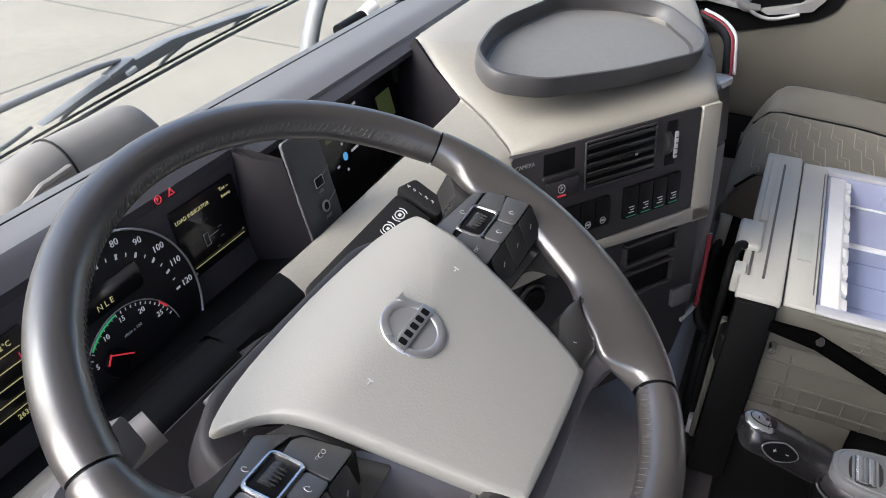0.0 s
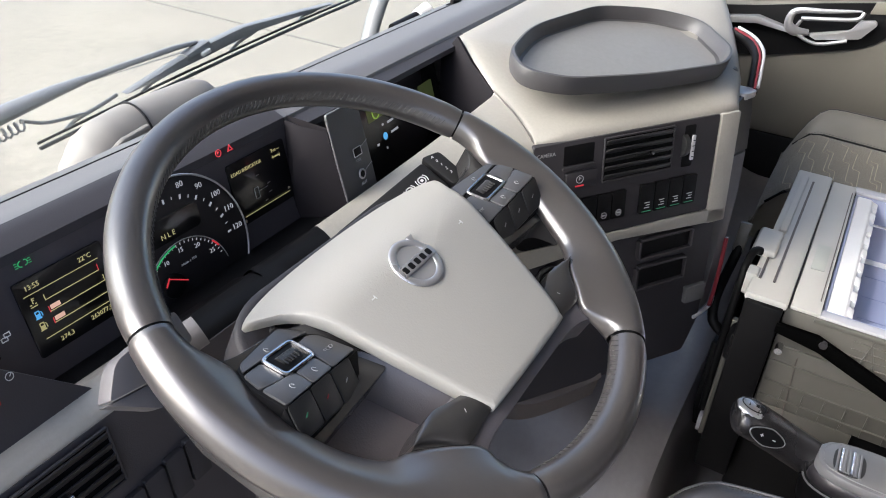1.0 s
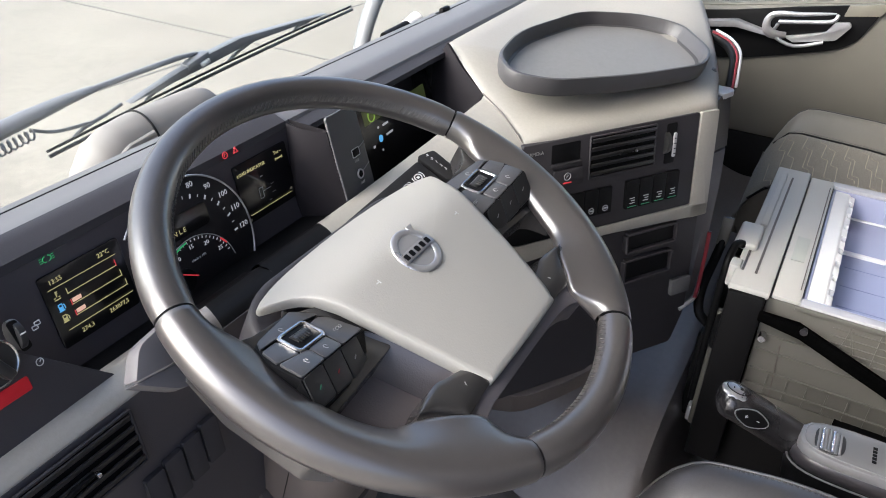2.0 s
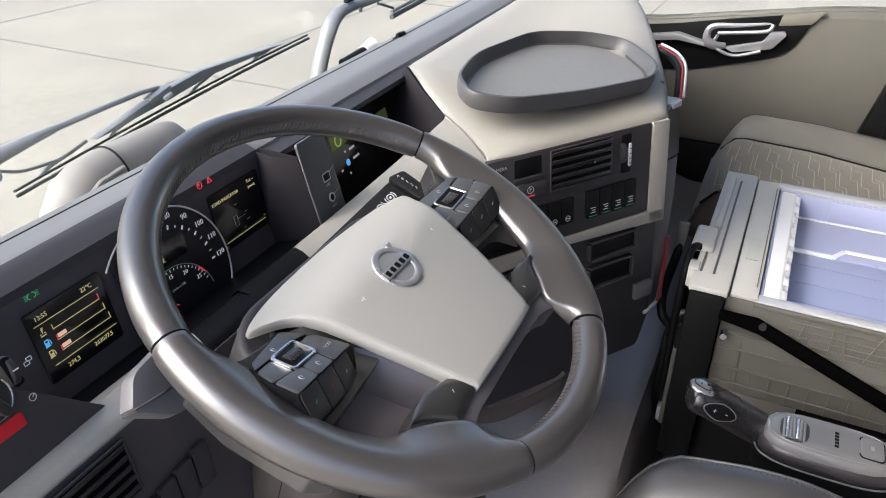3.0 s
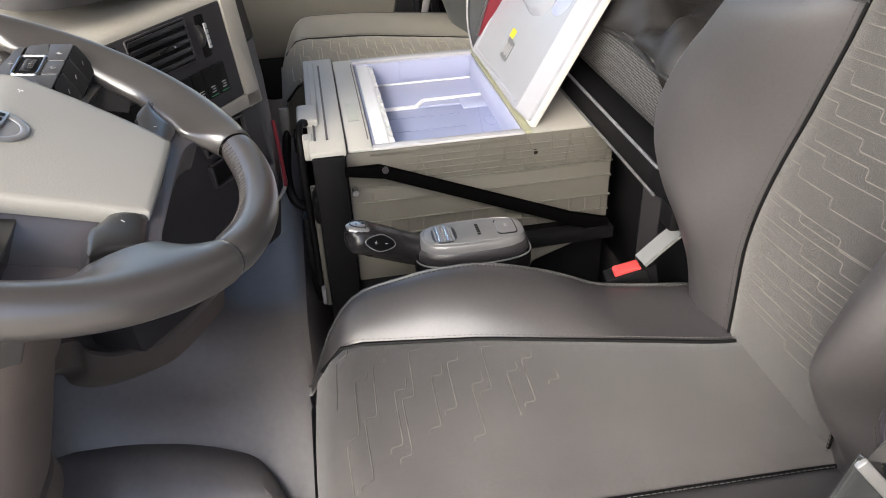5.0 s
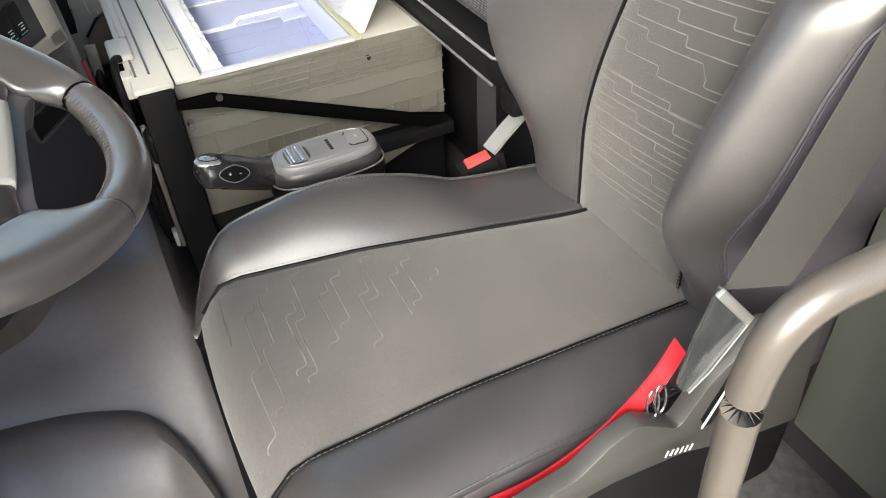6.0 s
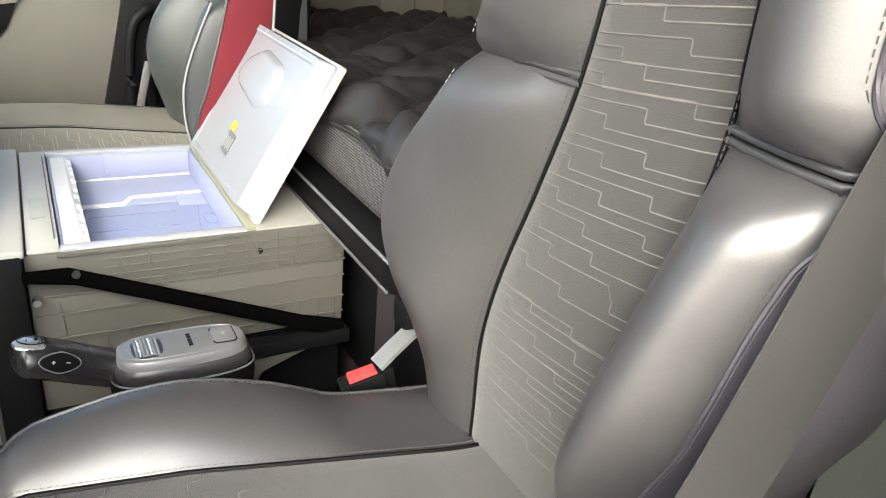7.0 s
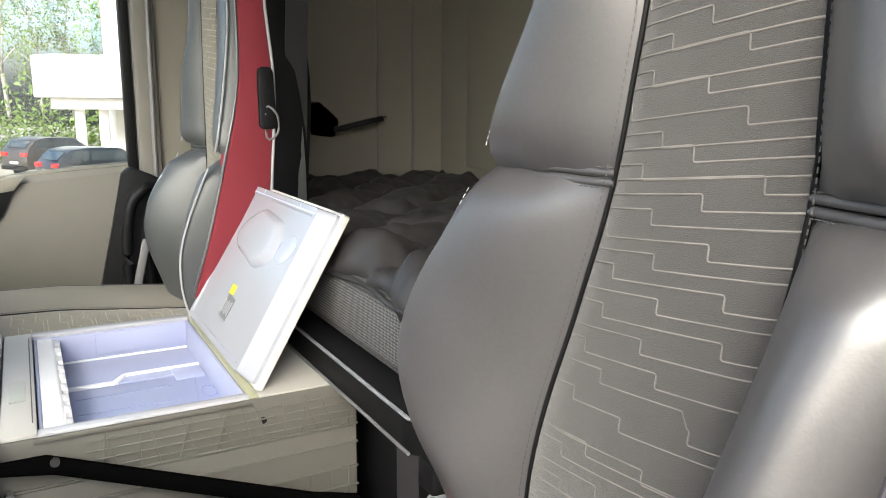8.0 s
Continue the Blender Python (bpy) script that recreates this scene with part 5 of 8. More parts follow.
part("hub_skirt", thicken(skin([[tuple(wl(x + 0.012, y, -0.008)) for x, y in skirt], [tuple(wl(x + 0.004, y, -0.014)) for x, y in skirt], [tuple(wl(x - 0.004, y - 0.004, -0.041)) for x, y in skirt]]), 0.003), M_HUBPLASTIC, wheel)

stalk = thing("brake_stalk", (-0.6, 0.36, 0.92), "black lever with printed retarder symbols behind the wheel", "control stalk")
M_STALK = mat("matt black stalk plastic", (0.014, 0.0135, 0.014), 0.55, grain=0.15, spec=0.25)
ST = frame_of((-0.526, 0.414, 0.885), (0.155, -0.03, 0.055), (0.25, 0.75, 0.35))
part("lever", prism(rounded([(-0.1, -0.016), (0.036, -0.022), (0.038, 0.018), (-0.09, 0.024)], [0.01, 0.004, 0.004, 0.01], 4), 0.022, ST, 0.004, 3), M_STALK, stalk)
part("end_switch", prism(rounded([(0.04, -0.025), (0.058, -0.024), (0.061, 0.014), (0.041, 0.022)], 0.004, 3), 0.024, ST @ Matrix.Translation((0, 0, -0.001)), 0.003), M_STALK, stalk)
for k in range(2):
    c = (0.003 + 0.018 * k, 0.003)
    part("symbol", tube([ST @ Vector((c[0] + 0.0042 * math.cos(a), c[1] + 0.0042 * math.sin(a), 0.0222)) for a in [2 * math.pi * j / 18 for j in range(18)]], 0.0006, 5, True), M_PRINT, stalk)
    part("symbol", block((0.003, 0.0028, 0.0006), ST @ Matrix.Translation((*c, 0.0222)), 0.0), M_PRINT, stalk)
    for q in (0, math.pi):
        part("symbol_brace", tube([ST @ Vector((c[0] + 0.0068 * math.cos(q + a), c[1] + 0.0068 * math.sin(q + a), 0.0222)) for a in [-0.7 + 0.2 * j for j in range(8)]], 0.0005, 5), M_PRINT, stalk)
for k, ch in enumerate("A0123"):
    lettering("position_mark", ch, 0.0048, ST @ Matrix.Translation((0.05, 0.014 - 0.0066 * k, 0.0232)) @ pose(0, 0, 0, 0, 0, -20), M_PRINT, stalk)
part("hub_housing", prism(rounded([(-0.14, -0.02), (0.14, -0.02), (0.13, 0.055), (0.095, 0.074), (-0.095, 0.074), (-0.13, 0.055)], 0.02, 4), 0.05, WM @ Matrix.Translation((0, 0, -0.1)), 0.012, 3), M_DARK, column, "dark column housing behind the wheel")
left_lever = thing("indicator_lever", (-0.86, 0.43, 0.88), "grey angular indicator lever beside the column", "control stalk")
LV = frame_of((-0.888, 0.43, 0.893), (1, 0.16, -0.1), (0.1, 0.6, 0.8))
part("lever", prism(rounded([(0.0, 0.002), (0.02, 0.022), (0.088, 0.027), (0.088, 0.0), (0.045, -0.006)], [0.003, 0.008, 0.004, 0.004, 0.01], 4), 0.016, LV @ Matrix.Translation((0, 0, -0.01)), 0.004), M_GREYLEVER, left_lever)
part("lever_tip", prism(rounded([(0.0, 0.0), (0.045, -0.008), (0.075, -0.005), (0.06, -0.03), (0.035, -0.028)], [0.002, 0.006, 0.003, 0.004, 0.01], 4), 0.014, LV @ Matrix.Translation((0, 0, -0.011)), 0.003), M_GREYLEVER, left_lever)
part("lever_stem", tube([(-0.74, 0.44, 0.86), (-0.70, 0.43, 0.875)], 0.012, 12), M_GREYLEVER, left_lever)
part("end_cap", tube([(-0.80, 0.475, 0.857), (-0.772, 0.465, 0.866)], 0.014, 18), M_GREYLEVER, left_lever)

# ---- engine tunnel ----
rows = []
for j in range(111):
    y = stretch(-0.5, 0.88, j / 110)
    row = []
    for i in range(61):
        x = stretch(-0.62, 1.05, i / 60)
        t = min(1, max(0, (x + 0.46) / 0.42))
        t = t * t * (3 - 2 * t)
        r = min(1, max(0, (y - 0.1) / 0.55))
        r = r * r * (3 - 2 * r)
        z = 0.008 + t * (0.27 + 0.08 * r) + 0.16 * r * r * min(1, max(0, (x + 0.75) / 0.5))
        # rolled rear edge, and a long soft crease along the footwell side
        k = min(1, max(0, (y - 0.095) / 0.055))
        z = stretch(0.05 * t + 0.008, z + 0.012 * math.exp(-((y - 0.17) / 0.04) ** 2), k * k * (3 - 2 * k))
        z -= 0.022 * math.exp(-((x + 0.2 + 0.25 * (y - 0.45)) / 0.035) ** 2) * min(1, max(0, (y - 0.22) / 0.15))
        row.append((x, y, z))
    rows.append(row)
tagged(part("tunnel_cover", skin(rows), M_TUNNEL), "smooth dark grey vinyl engine tunnel cover", "floor cover", kind="structure")
ridge = spline([(-0.275, 0.66, 0.25), (-0.3, 0.486, 0.222), (-0.288, 0.391, 0.19), (-0.293, 0.315, 0.162), (-0.315, 0.255, 0.138), (-0.37, 0.218, 0.105), (-0.45, 0.19, 0.05)], 6)
rows = []
for p in ridge:
    rows.append([(p.x + 0.05, p.y + 0.01, p.z - 0.008), (p.x + 0.022, p.y, p.z + 0.004), (p.x, p.y, p.z + 0.008), (p.x - 0.025, p.y, p.z + 0.002), (p.x - 0.06, p.y - 0.004, p.z - 0.03), (p.x - 0.09, p.y - 0.006, p.z - 0.065), (p.x - 0.11, p.y - 0.01, p.z - 0.11)])
tagged(part("floor_mat_edge", skin(rows), M_TUNNEL), "raised rubber floor mat edge", "floor mat", kind="structure")
duct = spline([(-0.4, 0.56, 0.5), (-0.306, 0.477, 0.47), (-0.301, 0.456, 0.44), (-0.278, 0.423, 0.41), (-0.251, 0.357, 0.405), (-0.209, 0.309, 0.42), (-0.164, 0.268, 0.44)], 6)
rows = [[(p.x + 0.02, p.y + 0.12, p.z + 0.03), (p.x + 0.004, p.y + 0.01, p.z + 0.006), (p.x, p.y + 0.003, p.z + 0.004), (p.x - 0.004, p.y, p.z - 0.001), (p.x - 0.002, p.y + 0.004, p.z - 0.006), (p.x + 0.004, p.y + 0.012, p.z - 0.05), (p.x + 0.02, p.y + 0.05, p.z - 0.075)] for p in duct]
tagged(part("footwell_duct", skin(rows), M_WARMGREY), "brown grey footwell air duct lip under the dash", "trim", kind="structure")
rows = []
lip = spline([(-0.56, 0.62, 0.0), (-0.5, 0.45, 0.0), (-0.42, 0.32, 0.0), (-0.34, 0.2, 0.0), (-0.3, 0.05, 0.0)], 5)
part("tunnel_lip", tube([p + Vector((0.02, 0, 0.02)) for p in lip], 0.012, 8), M_TUNNEL)["kind"] = "structure"

# ---- gear lever ----
M_GEARTOP = mat("silver grey gear plastic", (0.21, 0.21, 0.215), 0.36, metal=0.35, grain=0.1)
gear = thing("gear_lever", (-0.2, -0.13, 0.0), "dark gear selector with silver top on its base beside the seat", "gear lever")


def pill(c, w, l, n=28, p=3.2, z=0.0, skew=0.0):
    out = []
    for k in range(n):
        a = 2 * math.pi * k / n
        ca, sa = math.cos(a), math.sin(a)
        r = (abs(ca) ** p + abs(sa) ** p) ** (-1 / p)
        y = c[1] + l * r * sa
        out.append((c[0] + w * r * ca, y, z + skew * (y - c[1])))
    return out


GC = (-0.236, -0.134)
M_GEARBAND = mat("violet black gear base", (0.03, 0.028, 0.031), 0.35, grain=0.1)
part("pedestal", skin([pill(GC, 0.036, 0.08, z=-0.024), pill(GC, 0.034, 0.078, z=0.2), pill(GC, 0.038, 0.084, z=0.43)], True, True), M_BLACK, gear)
part("housing", skin([pill(GC, 0.038, 0.084, z=0.43), pill(GC, 0.045, 0.092, z=0.45), pill(GC, 0.047, 0.095, z=0.475), pill(GC, 0.046, 0.094, z=0.488), pill(GC, 0.042, 0.09, z=0.491)], True, True), M_BLACK, gear)
part("housing_band", skin([pill(GC, 0.042, 0.089, z=0.49), pill(GC, 0.0445, 0.0905, z=0.494), pill(GC, 0.0445, 0.0895, z=0.504), pill(GC, 0.04, 0.085, z=0.51)], True, True), M_GEARBAND, gear, "violet black band round the gear base")
part("band_line", tube([Vector(p) for p in pill(GC, 0.0462, 0.0935, z=0.4905, n=48)], 0.0014, 6, True), M_GEARTOP, gear)
part("top_plate", skin([pill(GC, 0.04, 0.085, z=0.509), pill(GC, 0.0395, 0.0845, z=0.517), pill(GC, 0.037, 0.082, z=0.522), pill(GC, 0.031, 0.076, z=0.5245), pill(GC, 0.015, 0.05, z=0.5255)], True, True), M_GEARTOP, gear, "silver grey top plate")
part("plate_ridge", tube([Vector(p) for p in pill(GC, 0.0325, 0.0775, z=0.5243, n=48)], 0.0008, 6, True), M_GEARTOP, gear)
part("slot_well", skin([pill((-0.24, -0.088), 0.024, 0.0195, z=0.519), pill((-0.24, -0.088), 0.024, 0.0195, z=0.5262)], True, True), M_SATIN, gear)
for k in range(7):
    y = -0.074 - 0.0045 * k
    part("slot_slat", tube([(-0.262, y, 0.5245 + 0.002 * math.sin(k / 6 * math.pi)), (-0.218, y, 0.5245 + 0.002 * math.sin(k / 6 * math.pi))], 0.0024, 8), M_CHROME if k in (1, 4) else M_GEARTOP, gear)
part("button_well", skin([pill((-0.236, -0.188), 0.0225, 0.0165, z=0.522, p=8), pill((-0.236, -0.188), 0.0225, 0.0165, z=0.5254, p=8)], True, True), M_BLACK, gear)
part("release_button", skin([pill((-0.236, -0.188), 0.0205, 0.0145, z=0.523, p=8), pill((-0.236, -0.188), 0.0205, 0.0145, z=0.5266, p=8), pill((-0.236, -0.188), 0.018, 0.012, z=0.5274, p=6)], True, True), M_GEARTOP, gear)
part("button_mark", block((0.008, 0.004, 0.0004), pose(-0.236, -0.188, 0.5276), 0), M_PRINTDIM, gear)
for k in range(5):
    part("plate_mark", block((0.005, 0.0055, 0.0005), pose(-0.25 + 0.0068 * k, -0.143, 0.5257), 0), M_BLACK, gear)
M_KNOB = mat("black soft gloss knob", (0.02, 0.019, 0.02), 0.27, grain=0.1, grain_scale=500, spec=0.7)
GS = Vector((-0.02, -0.006, 0.006))
at_lever = lambda pts: [Vector(p) + GS for p in pts]
path = at_lever([(-0.2, -0.07, 0.478), (-0.203, -0.045, 0.486), (-0.212, -0.012, 0.504), (-0.223, 0.014, 0.522), (-0.231, 0.034, 0.5345)])
part("lever", tube(spline(path, 4), [stretch(0.026, 0.0275, min(1, k / 12)) for k in range(17)], 20, flat=0.95), M_KNOB, gear)
part("knob", tube(spline(at_lever([(-0.229, 0.028, 0.532), (-0.235, 0.044, 0.541), (-0.241, 0.06, 0.5465), (-0.2445, 0.07, 0.548)]), 3), [0.0275, 0.028, 0.0283, 0.0283, 0.0278, 0.027, 0.0255, 0.0228, 0.0172, 0.005], 20, flat=0.9), M_KNOB, gear)
part("knob_cap", tube(spline(at_lever([(-0.228, 0.022, 0.549), (-0.234, 0.043, 0.5605), (-0.241, 0.067, 0.565)]), 3), [0.009, 0.0145, 0.0175, 0.019, 0.0185, 0.0155, 0.008], 16, flat=0.34), M_BADGE, gear, "silver knob cap")
part("cap_line", tube([Vector((-0.2365, 0.047, 0.5676)) + GS + Vector((0.0105 * math.cos(a), 0.016 * math.sin(a), 0.003 * math.sin(a))) for a in [2 * math.pi * k / 24 for k in range(24)]], 0.0007, 6, True), M_BLACK, gear)
for q in ((-0.2375, 0.052), (-0.2355, 0.043)):
    part("cap_mark", block((0.005, 0.004, 0.0016), Matrix.Translation(GS) @ pose(*q, 0.568, 12), 0.0004), M_BLACK, gear)
KB = frame_of((-0.2745, 0.0165, 0.5475), (-0.35, 0.8, 0.4), (-0.416, 0.2255, -0.815))
lens_out = [(0.026 * math.cos(2 * math.pi * k / 36), 0.0125 * math.sin(2 * math.pi * k / 36) * (1 - 0.25 * abs(math.cos(2 * math.pi * k / 36)))) for k in range(36)]
rock = part("rocker", prism(lens_out, 0.006, KB, 0.002), M_BLACK, gear)
part("rocker_ring", tube([KB @ Vector((x * 1.03, y * 1.03, 0.0045)) for x, y in lens_out], 0.0009, 6, True), M_GEARTOP, rock)
for k in (-1, 1):
    part("rocker_mark", block((0.0045, 0.001, 0.0006), KB @ Matrix.Translation((0.0095 * k, 0, 0.0063)), 0), M_PRINT, rock)
part("rocker_mark", block((0.001, 0.0045, 0.0006), KB @ Matrix.Translation((0.0095, 0, 0.0063)), 0), M_PRINT, rock)
part("collar", tube([Vector((-0.221, -0.07, 0.5)) + Vector((0.026 * math.cos(a), 0.018 * math.sin(a), 0.0)) for a in [2 * math.pi * k / 28 for k in range(28)]], 0.004, 8, True), M_GEARTOP, gear)

# ---- fridge drawer ----
fridge = thing("fridge_drawer", (0.24, -0.2, 0.0), "cream pull-out fridge box with raised white lid, drawn out", "fridge")
X0, X1 = -0.008, 0.488
part("runner_base", span((X0 + 0.02, -0.46, 0.0), (X1, 0.05, 0.376), 0.004), M_BLACK, fridge)
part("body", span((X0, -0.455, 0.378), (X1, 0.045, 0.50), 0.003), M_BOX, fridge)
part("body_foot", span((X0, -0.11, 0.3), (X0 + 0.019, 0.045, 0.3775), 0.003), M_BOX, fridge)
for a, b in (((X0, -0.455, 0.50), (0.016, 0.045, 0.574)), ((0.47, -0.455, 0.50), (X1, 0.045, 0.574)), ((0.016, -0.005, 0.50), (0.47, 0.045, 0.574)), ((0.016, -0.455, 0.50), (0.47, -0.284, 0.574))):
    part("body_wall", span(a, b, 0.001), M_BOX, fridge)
M_BASKET = mat("bright white basket plastic", (0.78, 0.78, 0.78), 0.35, vary=0.02)
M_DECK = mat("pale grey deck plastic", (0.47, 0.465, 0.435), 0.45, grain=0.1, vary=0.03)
# Bluer copy of the liner: the light on the near tray is coloured in.
M_LINERNEAR = mat("inner tray painted in bluer light", (0.3, 0.335, 0.5), 0.4, vary=0.02)
part("liner_floor", span((0.017, -0.283, 0.501), (0.469, -0.006, 0.512), 0.001), M_LINER, fridge)
part("tray_far", span((0.312, -0.2825, 0.5115), (0.464, -0.049, 0.519), 0.002), M_LINER, fridge, "lavender inner tray")
part("tray_near", span((0.023, -0.2825, 0.5115), (0.309, -0.049, 0.517), 0.002), M_LINERNEAR, fridge, "inner tray painted in bluer light")
for a, b in (((0.017, -0.284, 0.51), (0.022, -0.006, 0.573)), ((0.464, -0.284, 0.51), (0.469, -0.006, 0.573)), ((0.022, -0.011, 0.51), (0.464, -0.006, 0.573)), ((0.022, -0.284, 0.51), (0.464, -0.279, 0.573))):
    part("liner_wall", span(a, b, 0.001), M_LINER, fridge)
part("wall_step", span((0.459, -0.2785, 0.53), (0.464, -0.11, 0.5715), 0.001), M_LINER, fridge)
part("wall_line", span((0.4585, -0.2785, 0.519), (0.464, -0.0115, 0.522), 0.0005), M_BASKET, fridge)
line = [(0.311, -0.046), (0.311, -0.127), (0.343, -0.147), (0.345, -0.278)]
for a, b in zip(line, line[1:]):
    part("divider", bar((a[0], a[1], 0.5195), (b[0], b[1], 0.5195), 0.009, 0.007, 0.001), M_BASKET, fridge, "white divider rib")
part("divider_tab", span((0.279, -0.2785, 0.5165), (0.341, -0.226, 0.5205), 0.002), M_LINER, fridge)
M_GROOVE = mat("liner groove", (0.22, 0.25, 0.42), 0.4)
part("tray_line", bar((0.279, -0.258, 0.5172), (0.06, -0.226, 0.5172), 0.0012, 0.0016, 0), M_GROOVE, fridge)
for x in (0.26, 0.19, 0.12):
    part("tray_line", bar((x, -0.06, 0.5171), (x, -0.215, 0.5171), 0.001, 0.0012, 0), M_GROOVE, fridge)
part("tray_ring", tube([(0.205 + 0.026 * math.cos(a), -0.268 + 0.012 * math.sin(a), 0.5171) for a in [2 * math.pi * k / 24 for k in range(24)]], 0.0008, 5, True), M_GROOVE, fridge)
part("basket_front", section([(-0.0115, 0.512), (-0.0115, 0.5725), (-0.036, 0.5715), (-0.041, 0.568), (-0.0435, 0.512)], 0.022, 0.464, 0.001), M_BASKET, fridge, "white toothed basket front")
for k in range(9):
    part("basket_tooth", section([(-0.0418, 0.512), (-0.0395, 0.5695), (-0.049, 0.567), (-0.051, 0.512)], 0.03 + 0.05 * k, 0.06 + 0.05 * k, 0.001), M_BASKET, fridge)
part("rim", span((X0 + 0.001, -0.284, 0.572), (0.012, 0.0, 0.5785), 0.002), M_WHITE, fridge)
part("rim_lip", span((X0 - 0.004, -0.287, 0.566), (X0 + 0.002, 0.002, 0.574), 0.0015), M_BOX, fridge)
part("rim", span((0.468, -0.284, 0.572), (X1 + 0.003, 0.0, 0.58), 0.002), M_WHITE, fridge)
part("hinge_strip", span((X0 + 0.002, -0.298, 0.573), (X1, -0.2842, 0.5795), 0.002), mat("yellowed hinge plastic", (0.3, 0.3, 0.2), 0.5), fridge)
part("rear_deck", span((X0, -0.455, 0.5735), (X1, -0.2981, 0.577), 0.001), mat("grey rear deck plastic", (0.3, 0.29, 0.265), 0.6, grain=0.3), fridge)
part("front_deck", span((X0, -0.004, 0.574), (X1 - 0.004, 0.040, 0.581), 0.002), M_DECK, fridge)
part("deck_groove", span((0.03, 0.0, 0.5805), (0.45, 0.0018, 0.582), 0.0), M_WARMGREY, fridge)
part("deck_label", span((0.12, 0.008, 0.581), (0.21, 0.03, 0.5822), 0.001), mat("faded label", (0.42, 0.44, 0.4), 0.5), fridge)
# moulded ribs on the side
for z in (0.553, 0.539, 0.526, 0.513):
    part("side_rib", span((X0 - 0.0025, -0.452, z), (X0 + 0.001, -0.06 if z > 0.53 else -0.045, z + 0.0025), 0.0006), M_BOX, fridge)
for z in (0.502, 0.47, 0.428, 0.396):
    part("side_rib", span((X0 - 0.004, -0.456, z), (X0 + 0.001, 0.04, z + 0.003), 0.0006), M_BOX, fridge)
rnd = random.Random(3)
for k in range(15):
    y = -0.44 + 0.026 * k
    part("side_rib", bar((X0 - 0.0005, y, 0.502), (X0 - 0.0005, y + rnd.choice((-0.02, -0.01, 0.0, 0.012, 0.02)), 0.566), 0.0025, 0.0035, 0.0005), M_BOX, fridge)
for k in range(15):
    y = -0.44 + 0.032 * k
    part("side_rib", bar((X0 - 0.0005, y, 0.38), (X0 - 0.0005, y, 0.43), 0.0025, 0.0035, 0.0005), M_BOX, fridge)
part("side_bore", tube([(X0 - 0.002, -0.303, 0.5375), (X0 + 0.004, -0.303, 0.5375)], 0.0055, 14), M_BLACK, fridge)
part("side_groove", tube([(X0 - 0.001, 0.005, 0.49), (X0 - 0.001, -0.005, 0.36)], 0.001, 5), M_WARMGREY, fridge)
# lid standing open
lid_m = frame_of((0.0, -0.300, 0.582), (1, 0, 0), (0, -0.148, 0.257))
LZ = 1 if (lid_m.to_3x3() @ Vector((0, 0, 1))).y > 0 else -1


def lid_bm(pts, h0, h1, bevel=0.002):
    lo, hi = sorted((LZ * h0, LZ * h1))
    return prism(pts, hi - lo, lid_m @ Matrix.Translation((0, 0, lo)), bevel)


def lid_at(x, y, h):
    return tuple(lid_m @ Vector((x, y, LZ * h)))


M_LID = mat("glossy white lid plastic", (0.3, 0.306, 0.336), 0.16, vary=0.015, grain=0.02, grain_scale=60)
lid = part("lid", lid_bm(rect(0.462, 0.302, 0.006, 0.242, 0.147), -0.011, 0.0, 0.002), M_DECK, fridge, "open white lid")
plug_foot, plug_top = rect(0.44, 0.292, 0.012, 0.24, 0.147, 5), rect(0.376, 0.284, 0.012, 0.235, 0.147, 5)
rows = [[lid_at(x, y, 0.0) for x, y in plug_foot], [lid_at(x, y, 0.006) for x, y in plug_foot]]
for f, h in ((0.1, 0.0075), (0.9, 0.0265), (1.0, 0.0285)):
    rows.append([lid_at(stretch(a, c, f), stretch(b, d, f), h) for (a, b), (c, d) in zip(plug_foot, plug_top)])
panel_out, panel_in = rect(0.352, 0.262, 0.01, 0.235, 0.145, 5), rect(0.346, 0.256, 0.01, 0.235, 0.145, 5)
rows.append([lid_at(x, y, 0.0285) for x, y in panel_out])
rows.append([lid_at(x, y, 0.0262) for x, y in panel_in])
bm = skin(rows, True)
bm.faces.new([v for v in bm.verts][-len(panel_in):])
part("lid_panel", bm, M_LID, lid, "glossy white moulded inner lid", angle=25)
part("lid_groove", lid_bm(rect(0.36, 0.0025, 0.0005, 0.235, 0.279), 0.028, 0.0288, 0.0), M_LINER, lid)
for x in (0.13, 0.34):
    part("lid_notch", lid_bm(rect(0.0025, 0.01, 0.0005, x, 0.2835), 0.0275, 0.0288, 0.0), M_LINER, lid)
boss = rounded([(0.206, 0.15), (0.151, 0.168), (0.137, 0.213), (0.16, 0.246), (0.286, 0.258), (0.35, 0.226), (0.374, 0.192), (0.345, 0.168)], [0.02, 0.02, 0.02, 0.02, 0.02, 0.02, 0.015, 0.02], 5)
mid = Vector((0.25, 0.205))
rows = [[lid_at(*(mid + (Vector(p) - mid) * f), h) for p in boss] for f, h in ((1.0, 0.0258), (0.985, 0.0275), (0.93, 0.031), (0.86, 0.0345), (0.8, 0.0365), (0.74, 0.0372), (0.5, 0.0368), (0.2, 0.0365))]
bm = skin(rows, True)
bm.faces.new([v for v in bm.verts][-len(boss):])
part("lid_boss", bm, M_LID, lid, angle=60)
part("lid_recess", lid_bm([(0.101 + 0.03 * math.cos(a) - 0.012 * math.sin(a), 0.206 + 0.026 * math.sin(a)) for a in [2 * math.pi * k / 28 for k in range(28)]], 0.0255, 0.0268, 0.0004), M_LINER, lid)
lab = part("label", lid_bm([(0.259, 0.048), (0.212, 0.047), (0.21, 0.088), (0.257, 0.09)], 0.0258, 0.0268, 0.0), mat("dark grey label", (0.1, 0.1, 0.105), 0.5), lid, "small dark label with yellow corner")
